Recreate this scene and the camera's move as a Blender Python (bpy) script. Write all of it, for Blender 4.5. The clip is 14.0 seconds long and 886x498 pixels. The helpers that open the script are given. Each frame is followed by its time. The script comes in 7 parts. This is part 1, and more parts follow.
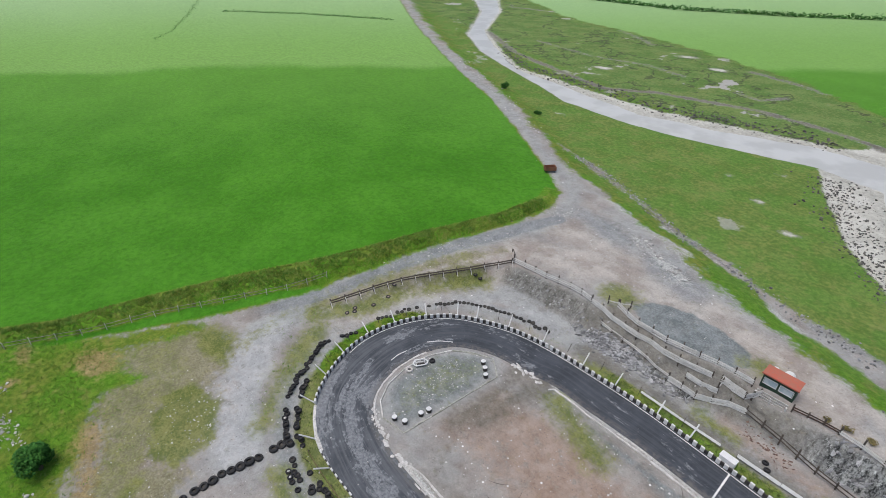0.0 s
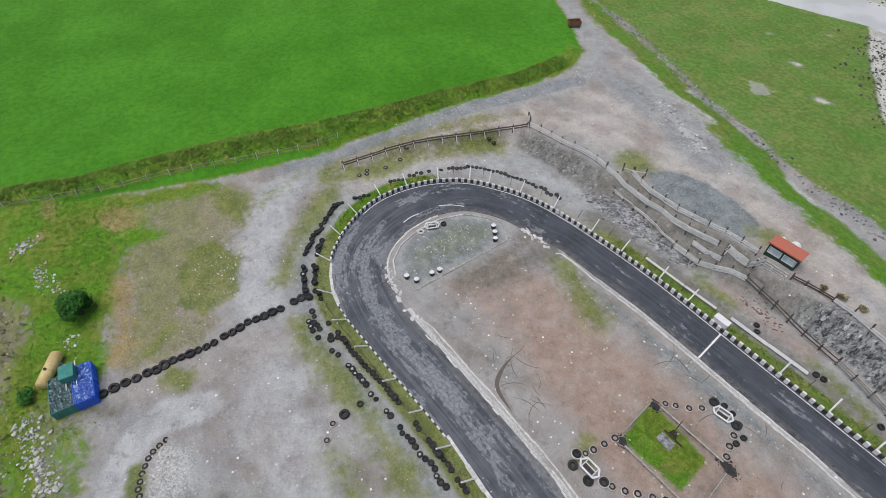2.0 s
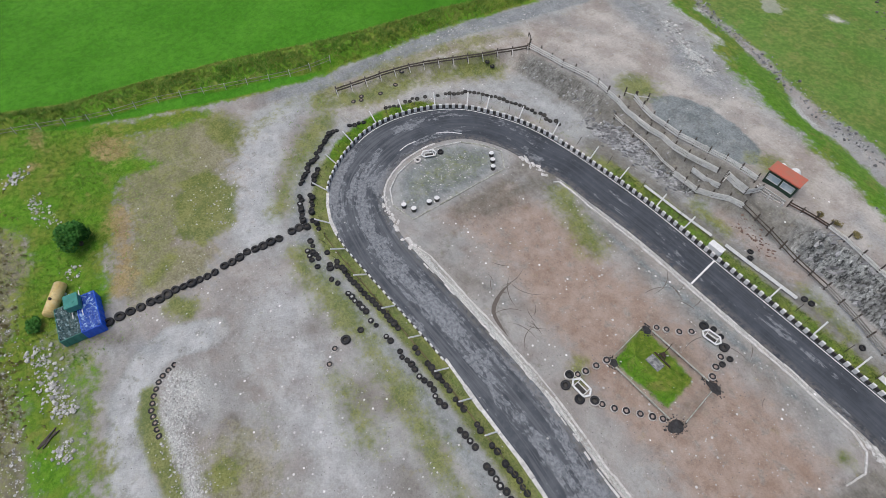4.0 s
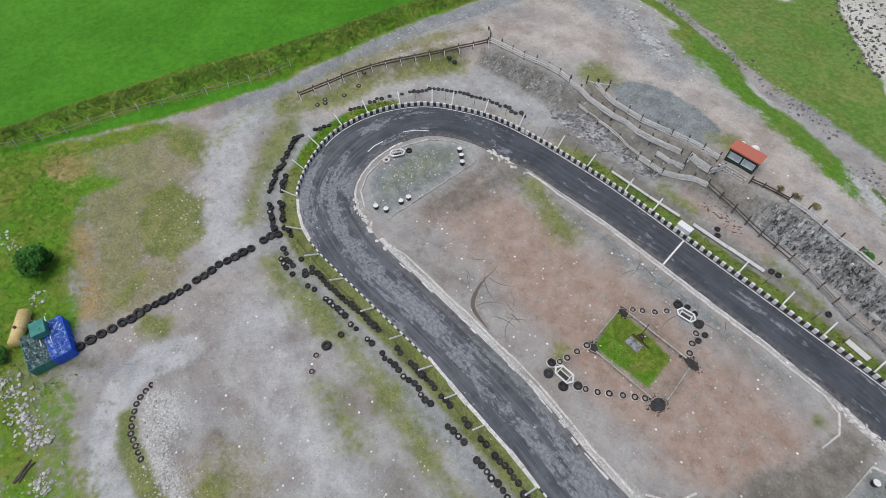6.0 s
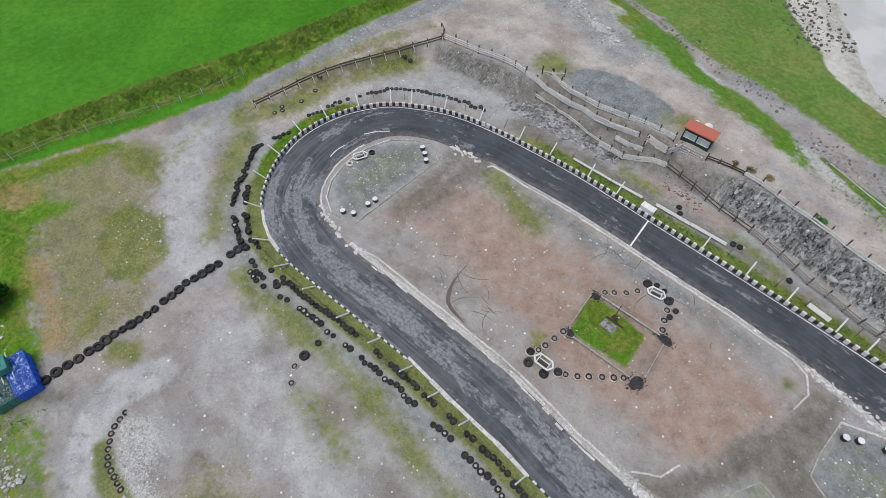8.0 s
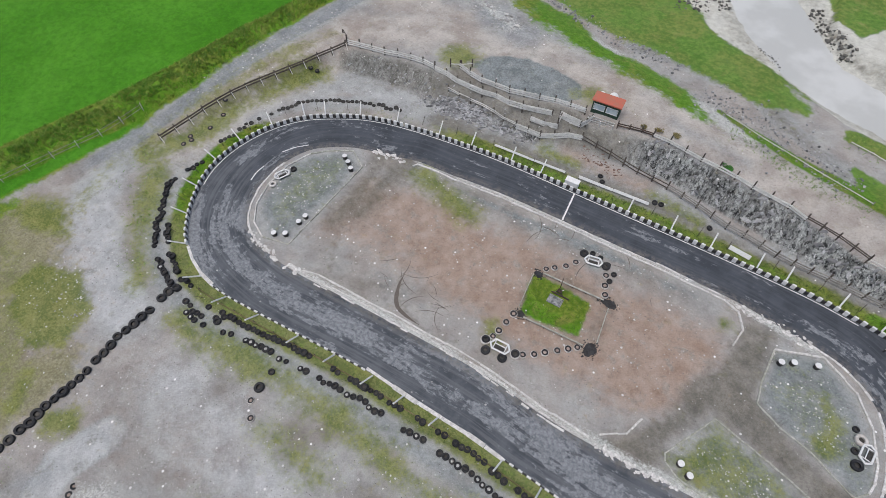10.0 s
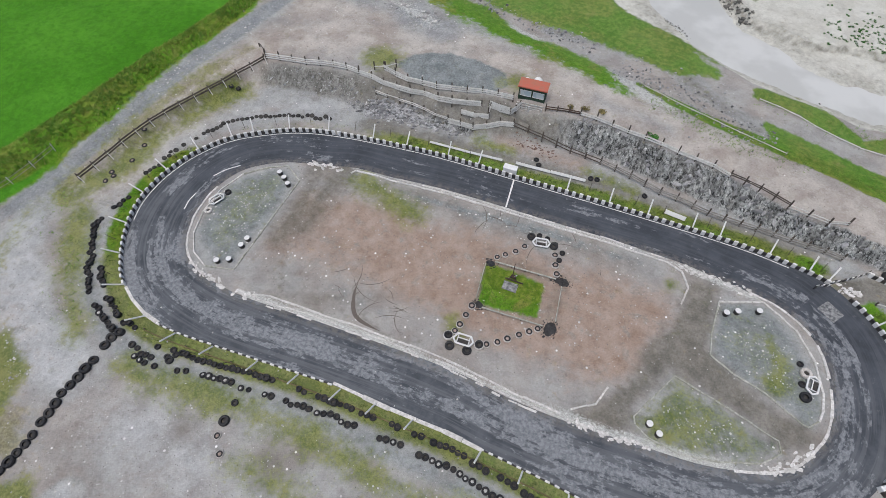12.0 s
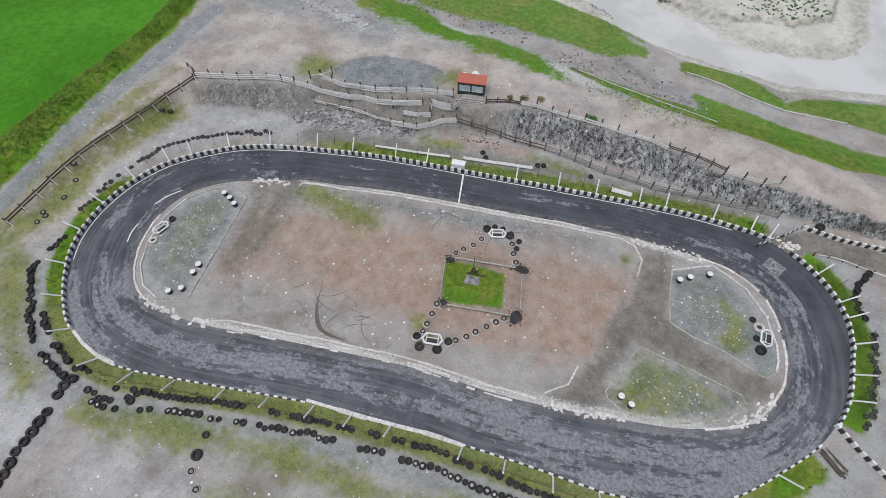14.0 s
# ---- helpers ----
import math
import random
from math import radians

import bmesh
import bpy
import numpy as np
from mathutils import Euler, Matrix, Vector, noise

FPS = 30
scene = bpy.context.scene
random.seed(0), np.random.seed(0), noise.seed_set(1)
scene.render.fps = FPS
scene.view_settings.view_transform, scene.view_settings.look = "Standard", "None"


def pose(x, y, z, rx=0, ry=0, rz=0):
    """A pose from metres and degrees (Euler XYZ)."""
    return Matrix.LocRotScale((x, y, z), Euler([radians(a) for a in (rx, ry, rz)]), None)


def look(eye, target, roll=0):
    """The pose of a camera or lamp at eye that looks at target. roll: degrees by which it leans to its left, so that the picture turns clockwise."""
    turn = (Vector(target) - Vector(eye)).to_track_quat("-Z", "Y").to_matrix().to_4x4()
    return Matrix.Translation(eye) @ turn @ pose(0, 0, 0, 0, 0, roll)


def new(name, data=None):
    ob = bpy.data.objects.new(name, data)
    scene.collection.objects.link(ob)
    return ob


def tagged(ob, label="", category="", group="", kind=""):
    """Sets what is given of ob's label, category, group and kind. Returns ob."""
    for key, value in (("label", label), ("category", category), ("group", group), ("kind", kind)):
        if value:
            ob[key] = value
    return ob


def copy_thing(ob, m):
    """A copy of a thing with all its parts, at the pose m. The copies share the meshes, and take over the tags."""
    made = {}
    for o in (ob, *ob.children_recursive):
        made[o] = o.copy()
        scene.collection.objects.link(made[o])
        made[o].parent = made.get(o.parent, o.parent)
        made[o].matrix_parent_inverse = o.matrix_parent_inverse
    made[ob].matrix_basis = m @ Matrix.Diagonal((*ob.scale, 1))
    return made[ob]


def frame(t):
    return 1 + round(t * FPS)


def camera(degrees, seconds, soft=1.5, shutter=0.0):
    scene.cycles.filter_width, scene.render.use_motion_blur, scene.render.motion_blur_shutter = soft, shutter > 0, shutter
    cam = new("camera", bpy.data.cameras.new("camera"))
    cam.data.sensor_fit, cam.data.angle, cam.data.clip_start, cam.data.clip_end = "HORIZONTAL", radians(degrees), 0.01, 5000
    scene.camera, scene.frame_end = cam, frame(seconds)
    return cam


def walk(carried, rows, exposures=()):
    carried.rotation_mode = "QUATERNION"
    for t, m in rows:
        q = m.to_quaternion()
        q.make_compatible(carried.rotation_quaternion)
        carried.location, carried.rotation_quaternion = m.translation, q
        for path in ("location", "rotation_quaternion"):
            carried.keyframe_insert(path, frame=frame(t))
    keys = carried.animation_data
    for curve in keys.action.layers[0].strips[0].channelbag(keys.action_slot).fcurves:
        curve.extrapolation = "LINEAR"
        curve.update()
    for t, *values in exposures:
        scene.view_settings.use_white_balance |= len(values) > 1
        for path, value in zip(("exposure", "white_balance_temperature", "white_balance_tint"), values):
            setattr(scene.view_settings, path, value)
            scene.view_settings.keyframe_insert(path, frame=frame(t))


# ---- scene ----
# ---- camera: it hangs still over the verge of a small race oval, tilts down, then turns to the right ----
EYE = (5.16, -26.40, 47.0)
cam = camera(80.2, 14.0, 0.65)
TURNS = [
    (0.0, -33.31, 52.64), (0.5, -36.84, 53.26), (1.0, -40.6, 53.73), (1.5, -44.32, 54.05), (2.0, -48.02, 54.35), (2.5, -51.71, 54.69),
    (3.0, -55.37, 55.01), (3.2, -55.61, 55.05), (4.2, -55.78, 53.45), (5.3, -55.89, 50.95), (5.5, -55.92, 50.43), (6.0, -56.01, 49.08),
    (6.5, -56.08, 48.09), (7.0, -56.13, 47.08), (7.5, -56.18, 45.53), (8.0, -56.21, 43.44), (8.2, -56.22, 42.58), (9.2, -56.22, 36.69),
    (10.3, -56.2, 29.65), (10.5, -56.2, 28.27), (11.0, -56.25, 25.5), (11.5, -56.25, 23.38), (12.0, -56.27, 21.92), (12.5, -56.24, 20.35),
    (13.0, -56.27, 18.57), (13.5, -56.29, 16.15), (14.0, -56.29, 13.74)]
PATH = [(t, pose(*EYE, 90 + pitch, 0, yaw)) for t, pitch, yaw in TURNS]
walk(cam, PATH)

# ---- light: bright overcast ----
SUN_UP, SUN_ROUND = 74, 200
world = bpy.data.worlds.new("overcast_sky")
scene.world = world
world.use_nodes = True
wn = world.node_tree.nodes
sky = wn.new("ShaderNodeTexSky")
sky.sky_type, sky.sun_disc = "NISHITA", False
sky.sun_elevation, sky.sun_rotation = radians(SUN_UP), radians(SUN_ROUND)
sky.air_density, sky.dust_density, sky.ozone_density = 1.0, 3.5, 1.2
world.node_tree.links.new(sky.outputs[0], wn["Background"].inputs[0])
wn["Background"].inputs[1].default_value = 0.12
sun_data = bpy.data.lights.new("sun", "SUN")
sun_data.energy, sun_data.angle, sun_data.color = 1.5, radians(50), (1.0, 0.985, 0.96)
sun = new("sun", sun_data)
sun.matrix_world = look((0, 0, 80), (80 * math.sin(radians(SUN_ROUND)) * -0.29, 80 * math.cos(radians(SUN_ROUND)) * -0.29, 0))
scene.view_settings.exposure = 0.03


# ---- materials ----
class Nodes:
    """A small builder round one material's node tree."""

    def __init__(self, name, rough=0.85, metal=0.0, spec=0.3):
        self.mat = bpy.data.materials.new(name)
        self.mat.use_nodes = True
        self.t = self.mat.node_tree
        self.bsdf = self.t.nodes["Principled BSDF"]
        self.bsdf.inputs["Roughness"].default_value = rough
        self.bsdf.inputs["Metallic"].default_value = metal
        self.bsdf.inputs["Specular IOR Level"].default_value = spec
        self.pos = self.t.nodes.new("ShaderNodeNewGeometry").outputs["Position"]

    def put(self, socket, value):
        if isinstance(value, bpy.types.NodeSocket):
            self.t.links.new(value, socket)
        elif isinstance(value, tuple) and len(value) == 3 and socket.type == "RGBA":
            socket.default_value = (*value, 1)
        else:
            socket.default_value = value

    def noise(self, scale, detail=3.0, rough=0.55, at=None):
        n = self.t.nodes.new("ShaderNodeTexNoise")
        self.put(n.inputs["Vector"], at or self.pos)
        n.inputs["Scale"].default_value, n.inputs["Detail"].default_value, n.inputs["Roughness"].default_value = scale, detail, rough
        return n.outputs[0]

    def voronoi(self, scale, at=None):
        n = self.t.nodes.new("ShaderNodeTexVoronoi")
        self.put(n.inputs["Vector"], at or self.pos)
        n.inputs["Scale"].default_value = scale
        return n

    def math(self, op, a, b=0.0, c=0.0):
        n = self.t.nodes.new("ShaderNodeMath")
        n.operation = op
        for k, v in enumerate((a, b, c)):
            self.put(n.inputs[k], v)
        return n.outputs[0]

    def step(self, x, lo, hi):
        n = self.t.nodes.new("ShaderNodeMapRange")
        n.interpolation_type = "SMOOTHSTEP"
        self.put(n.inputs[0], x)
        n.inputs[1].default_value, n.inputs[2].default_value = lo, hi
        return n.outputs[0]

    def mix(self, f, a, b, blend="MIX"):
        n = self.t.nodes.new("ShaderNodeMixRGB")
        n.blend_type = blend
        for k, v in enumerate((f, a, b)):
            self.put(n.inputs[k], v)
        return n.outputs[0]

    def bump(self, height, strength=0.4, distance=0.05):
        n = self.t.nodes.new("ShaderNodeBump")
        self.put(n.inputs["Height"], height)
        n.inputs["Strength"].default_value, n.inputs["Distance"].default_value = strength, distance
        self.t.links.new(n.outputs[0], self.bsdf.inputs["Normal"])

    def done(self, colour, rough=None):
        self.put(self.bsdf.inputs["Base Color"], colour)
        if rough is not None:
            self.put(self.bsdf.inputs["Roughness"], rough)
        return self.mat


def worn(name, a, b, scale=3.0, rough=0.8, metal=0.0, bump=0.3, grain=40.0, dirt=(0.12, 0.1, 0.08), dirty=0.35, spec=0.3, vary=0.25):
    """A weathered surface: two tones in patches, dirt in blotches, fine grain, some change from piece to piece."""
    n = Nodes(name, rough, metal, spec)
    obj = n.t.nodes.new("ShaderNodeObjectInfo")
    at = n.t.nodes.new("ShaderNodeVectorMath")
    at.operation = "ADD"
    n.t.links.new(n.pos, at.inputs[0])
    n.t.links.new(obj.outputs["Random"], at.inputs[1])
    at = at.outputs[0]
    c = n.mix(n.step(n.noise(scale, 4, 0.6, at), 0.35, 0.65), a, b)
    c = n.mix(n.math("MULTIPLY", n.step(n.noise(scale * 2.7, 5, 0.65, at), 0.5, 0.72), dirty), c, dirt)
    fine = n.noise(grain, 3, 0.6, at)
    c = n.mix(0.35, c, n.mix(fine, (0.3, 0.3, 0.3), (1, 1, 1)), "MULTIPLY")
    c = n.mix(n.math("MULTIPLY", obj.outputs["Random"], vary), c, dirt)
    n.bump(fine, bump, 0.02)
    return n.done(c)


M = {
    "white": worn("white_paint", (0.9, 0.9, 0.88), (0.84, 0.83, 0.81), 2.5, 0.55, dirty=0.12, vary=0.06, grain=60),
    "black": worn("black_paint", (0.025, 0.025, 0.028), (0.05, 0.05, 0.05), 3, 0.6, dirty=0.3),
    "rubber": worn("tyre_rubber", (0.012, 0.012, 0.014), (0.026, 0.027, 0.03), 4, 0.6, dirt=(0.09, 0.085, 0.08), dirty=0.35, vary=0.2),
    "dustrubber": worn("dusty_tyre_rubber", (0.02, 0.02, 0.02), (0.045, 0.044, 0.042), 4, 0.8, dirt=(0.16, 0.15, 0.135), dirty=0.5, vary=0.3),
    "snow": worn("white_gravel_fill", (0.7, 0.7, 0.68), (0.4, 0.39, 0.37), 9, 0.9, dirty=0.4),
    "whitewash": worn("whitewashed_rubber", (0.8, 0.77, 0.73), (0.6, 0.55, 0.5), 4, 0.85, dirty=0.4, vary=0.3),
    "wood": worn("grey_weathered_wood", (0.42, 0.4, 0.37), (0.28, 0.26, 0.235), 2.2, 0.9, dirty=0.3, vary=0.35),
    "board": worn("pale_silvered_boards", (0.86, 0.85, 0.81), (0.7, 0.69, 0.65), 2.2, 0.85, dirty=0.25, dirt=(0.3, 0.28, 0.25), vary=0.3),
    "ochre": worn("mossy_ochre_boards", (0.3, 0.24, 0.13), (0.2, 0.17, 0.08), 2.5, 0.9, dirty=0.4, dirt=(0.08, 0.09, 0.03), vary=0.4),
    "darkwood": worn("dark_damp_wood", (0.13, 0.11, 0.095), (0.07, 0.06, 0.052), 2.5, 0.9, dirty=0.4, vary=0.4),
    "concrete": worn("pale_broken_concrete", (0.86, 0.85, 0.82), (0.66, 0.64, 0.61), 2.6, 0.92, dirty=0.6, dirt=(0.2, 0.19, 0.175), vary=0.3),
    "chalk": worn("chalky_broken_concrete", (0.92, 0.9, 0.87), (0.66, 0.64, 0.6), 3.4, 0.92, dirty=0.5, dirt=(0.2, 0.18, 0.155), vary=0.3, grain=22, bump=0.6),
    "oldkerb": worn("mossy_old_concrete", (0.66, 0.65, 0.6), (0.42, 0.42, 0.36), 2.6, 0.92, dirty=0.45, dirt=(0.16, 0.17, 0.1), vary=0.4),
    # plain dark filling that closes the holes of the tyres
    "mud": worn("dark_tyre_fill", (0.03, 0.03, 0.03), (0.07, 0.066, 0.06), 5, 0.5, dirty=0.3),
    "earthfill": worn("pinkish_earth", (0.46, 0.37, 0.32), (0.33, 0.25, 0.21), 6, 0.95, dirty=0.4),
    "green": worn("dark_green_paint", (0.012, 0.05, 0.035), (0.02, 0.07, 0.045), 2, 0.6),
    "roof": worn("red_felt_roof", (0.62, 0.13, 0.075), (0.5, 0.16, 0.1), 1.3, 0.85, dirt=(0.32, 0.2, 0.16), dirty=0.55),
    "blue": worn("blue_paint", (0.015, 0.12, 0.78), (0.025, 0.17, 0.85), 1.2, 0.5, dirty=0.15),
    "teal": worn("teal_plastic", (0.04, 0.24, 0.2), (0.06, 0.3, 0.25), 1.5, 0.5, dirty=0.3),
    "yellow": worn("cream_yellow_tank", (0.74, 0.54, 0.2), (0.8, 0.64, 0.32), 1.4, 0.55, dirt=(0.3, 0.2, 0.1), dirty=0.5),
    "rust": worn("rusted_steel", (0.12, 0.07, 0.05), (0.06, 0.05, 0.045), 3, 0.8, 0.3, dirty=0.5),
    "steel": worn("galvanised_steel", (0.4, 0.41, 0.42), (0.3, 0.3, 0.31), 3, 0.5, 0.6, dirty=0.3),
    "rock": worn("grey_slate_rock", (0.3, 0.3, 0.3), (0.17, 0.17, 0.175), 1.2, 0.9, dirty=0.4, bump=0.6, vary=0.5),
    "palestone": worn("pale_limestone", (0.6, 0.58, 0.54), (0.45, 0.43, 0.4), 1.5, 0.9, dirty=0.3, vary=0.4),
    "patch": worn("patched_asphalt", (0.13, 0.135, 0.14), (0.42, 0.42, 0.41), 3.5, 0.9, dirty=0.5, dirt=(0.08, 0.085, 0.09), grain=18),
    "ginger": worn("orange_rust", (0.36, 0.15, 0.07), (0.26, 0.11, 0.06), 2, 0.85, dirty=0.3),
    "brick": worn("dirty_broken_brick", (0.24, 0.13, 0.095), (0.16, 0.1, 0.08), 4, 0.9, dirty=0.5, dirt=(0.2, 0.17, 0.15)),
    "rubble": worn("black_rubber_crumb", (0.022, 0.024, 0.028), (0.055, 0.058, 0.064), 2.0, 0.9, bump=0.8, grain=14),
}


def leaf_material(name, a, b):
    n = Nodes(name, 0.7, 0, 0.2)
    g = n.t.nodes.new("ShaderNodeNewGeometry")
    c = n.mix(g.outputs["Random Per Island"], a, b)
    c = n.mix(n.step(n.noise(0.5, 3), 0.4, 0.65), c, n.mix(0.5, c, (0.3, 0.28, 0.08), "MULTIPLY"))
    return n.done(c)


M["leaf"] = leaf_material("bush_leaves", (0.03, 0.13, 0.02), (0.07, 0.22, 0.035))
M["dryshrub"] = leaf_material("dry_shrub_leaves", (0.16, 0.15, 0.07), (0.3, 0.24, 0.1))
M["blade"] = leaf_material("long_grass", (0.14, 0.3, 0.04), (0.26, 0.37, 0.09))
M["bladegreen"] = leaf_material("green_grass_tufts", (0.04, 0.095, 0.012), (0.12, 0.17, 0.035))


def glass_material():
    n = Nodes("window_glass", 0.06, 0, 0.9)
    # the sky's reflection is put into the pane as pale blue base tones
    return n.done(n.mix(n.step(n.noise(1.2), 0.4, 0.6), (0.42, 0.52, 0.57), (0.56, 0.63, 0.65)))


M["glass"] = glass_material()


# ---- plan: the oval, its bowl, the road above it, the field and the river; metres from the middle of the oval ----
OUTER = [(31.6, 13.4), (27.6, 14.3), (22, 14.9), (10, 15.1), (0, 15.1), (-11, 15.1), (-18, 14.6), (-25, 13.7), (-30, 12.4), (-34, 10.3),
         (-37.3, 7.8), (-39.6, 4.4), (-40.8, 0.8), (-41.1, -2.6), (-40.6, -5.6), (-39.3, -8.5), (-37.8, -10.8), (-35.8, -13), (-33.3, -14.6),
         (-30.5, -15.6), (-27, -15.95), (-18, -15.4), (-9.5, -14.9), (0, -15), (8, -15.4), (14, -15.9), (17, -16.1), (22, -15.6),
         (26.5, -14), (30.8, -10.8), (34.3, -7.6), (36.6, -4), (37.6, -0.5), (38.2, 3.1), (37.9, 6.1), (36.9, 8.5), (35.3, 10.6), (33.8, 12)]
INNER = [(25.3, 9.2), (21, 9.9), (16, 10.5), (4, 10.6), (-9, 10.5), (-16, 9.9), (-20.7, 9.6), (-24, 8.6), (-28, 7.6), (-30.9, 6.1), (-33, 4.1),
         (-34.2, 1), (-34.2, -2.7), (-33.3, -5.6), (-31.7, -7.9), (-29.3, -9.3), (-26, -10), (-22.7, -10.2), (-16, -9.9), (-7, -9.6), (0, -9.6), (5, -10.1),
         (10, -10.2), (17.2, -9.8), (22.1, -9.4), (26.4, -8.3), (28.9, -7), (30.8, -4.6), (31.9, -2), (32, 1.6), (30.8, 5.8), (28, 8.3)]
BOWL = [(-48, -8), (-47, 2), (-44.3, 10), (-40, 17.5), (-34, 18.6), (-28, 19), (-22, 18.6), (-15, 18.8), (-8, 19.2), (0, 21.6), (6, 22),
        (12, 20.7), (20, 19), (28, 17.9), (36, 16.9), (46, 16.2), (80, 10), (80, -95), (-70, -95), (-55, -30)]
RIM = [(-49.2, -8), (-48.6, 1), (-45.6, 12), (-41.2, 20.8), (-34.4, 22.2), (-28, 23.6), (-22, 24.2), (-18, 24.6), (-12, 25.4), (-6.6, 26.2),
       (0, 26.1), (5, 26), (11.4, 25), (18.1, 23.6), (24.5, 21.3), (28.1, 20), (32.4, 19.8), (39, 18), (50, 17), (90, 14), (90, -100), (-78, -100), (-57, -30)]
FIELD = [(-68.5, -44.5), (-63.3, -36), (-60.5, -28.2), (-58.7, -22.9), (-56.8, -16.6), (-54.9, -10.6), (-53.7, -4), (-52.4, 4), (-50.7, 13.6), (-49.3, 21), (-47.9, 30),
         (-47.6, 36), (-48.4, 40), (-50.6, 44), (-57, 48.2), (-71, 56), (-98, 70.2), (-138, 86.6), (-197, 114), (-262, 148), (-1500, 800), (-1500, -900), (-110, -170)]
# the rank bank behind the field's fence
FENCE_LINE = [(-69, -46), (-67.9, -43.6), (-65.5, -37.3), (-63.1, -30.9), (-61.6, -23.3), (-60.1, -19.1), (-58.8, -14.8), (-56.6, -8.3), (-55.1, -2), (-53.4, 6.5), (-51.2, 17), (-49.4, 27), (-48.7, 34), (-49.4, 40), (-52, 44)]
RANK_BANK = [*FENCE_LINE[:7], (-56.6, -8.3), (-54.4, -3), (-52.6, 4.5), (-50.9, 14), (-49.4, 22), (-48.2, 31), (-48.2, 38), (-51, 44), (-54.5, 43.5), (-52.2, 39), (-52, 30), (-53.6, 21.9), (-56.4, 11.6), (-60.2, 0.4), (-64.5, -10.7), (-67.1, -22.2), (-69, -34.5), (-73, -44)]
PATH_LINE = [(-26, -31.6), (-27.3, -35.2), (-26.8, -37.5), (-24.5, -40), (-21.7, -41.3), (-17.3, -42.3), (-8, -42.8)]
CLUMP = [(14, 76), (16.2, 69.2), (17.6, 65.6), (21.1, 62.6), (24.6, 67.7), (26.8, 75), (22, 84)]
TARMAC = [(-55, -14), (-53.4, -8), (-51.9, -1), (-50.6, 6), (-49.2, 14), (-47.6, 22), (-45.8, 30), (-44.6, 36)]
BAR_TOP = [(17, 62), (19.6, 58.6), (21.9, 56.2), (25.4, 55.2), (29.6, 54.2), (34, 55.2), (39, 55.2), (44.4, 57.6), (46.6, 64), (44, 80), (16, 82)]
NORTH = [(-1500, 856), (-262, 152.5), (-211, 124.5), (-150, 94.5), (-98.8, 74), (-59, 53), (-39, 45.5), (-26.1, 42.2), (-22, 39.4), (-8.5, 34.8),
         (3.6, 31.6), (14.6, 28.4), (24.7, 26.1), (34, 23.7), (44, 20), (90, 6), (400, -60), (1500, 200), (1500, 2500), (-1500, 2500)]
SHORE = [(-900, 560), (-249, 190), (-218, 168), (-179, 126.5), (-152, 111), (-127, 102), (-107, 95.8), (-91, 90.1), (-71, 89.4), (-56, 91), (-44, 94.3),
         (-28.4, 98.5), (-19.2, 81.3), (-11.9, 69.1), (-3.8, 60.2), (3.5, 53), (13, 48.6), (22.2, 43), (29.5, 41.4), (36.3, 39.2), (48, 39.8), (90, 33),
         (600, 0), (600, 700), (-30, 114), (-52, 108.5), (-72, 103.5), (-90, 104), (-109, 104.6), (-125, 106), (-155, 122.6), (-178, 138), (-211, 177), (-240, 202), (-860, 600)]
STREAM = [(-900, 560), (-249, 190), (-218, 168), (-179, 126.5), (-152, 111), (-127, 102), (-107, 95.8), (-91, 90.1), (-71, 89.4), (-56, 91), (-44, 94.3),
          (-28, 99.4), (-16, 97), (-6, 76), (4.3, 60), (12, 50.2), (19, 45.5), (30, 42.6), (37, 41), (49, 42), (90, 36), (92, 54), (90, 71), (64, 72), (54, 71), (51.6, 67), (50.6, 62), (49.4, 54.7), (47.1, 50.6), (43.7, 48.4),
          (38.5, 47.7), (33.2, 47.9), (28.5, 50.4), (25.3, 53.8), (20.7, 55.8), (18.4, 58.7), (13, 68), (4, 90), (-6, 108), (-21, 112), (-34, 111.5), (-52, 104), (-72, 98.5), (-90, 100.5), (-109, 103),
          (-125, 105), (-155, 122), (-178, 137), (-211, 176), (-240, 201), (-880, 590)]


def smooth_ring(pts, per=8):
    """A closed curve through the points."""
    p, out = np.array(pts, float), []
    for k in range(len(p)):
        a, b, c, d = p[k - 1], p[k], p[(k + 1) % len(p)], p[(k + 2) % len(p)]
        for s in np.arange(per) / per:
            out.append(0.5 * (2 * b + (c - a) * s + (2 * a - 5 * b + 4 * c - d) * s**2 + (3 * b - a - 3 * c + d) * s**3))
    return np.array(out)


def along(pts, step=None, count=None, closed=False):
    """Points at even steps along a line, with the direction there."""
    p = np.array([*pts, pts[0]] if closed else pts, float)
    s = np.r_[0, np.cumsum(np.linalg.norm(np.diff(p, axis=0), axis=1))]
    n = count or max(2, int(round(s[-1] / step)) + (0 if closed else 1))
    at = np.linspace(0, s[-1], n, endpoint=not closed)
    q = np.stack([np.interp(at, s, p[:, 0]), np.interp(at, s, p[:, 1])], 1)
    e = np.stack([np.interp(np.minimum(at + 0.05, s[-1]), s, p[:, 0]) - np.interp(np.maximum(at - 0.05, 0), s, p[:, 0]),
                  np.interp(np.minimum(at + 0.05, s[-1]), s, p[:, 1]) - np.interp(np.maximum(at - 0.05, 0), s, p[:, 1])], 1)
    return q, e / (np.linalg.norm(e, axis=1)[:, None] + 1e-9)


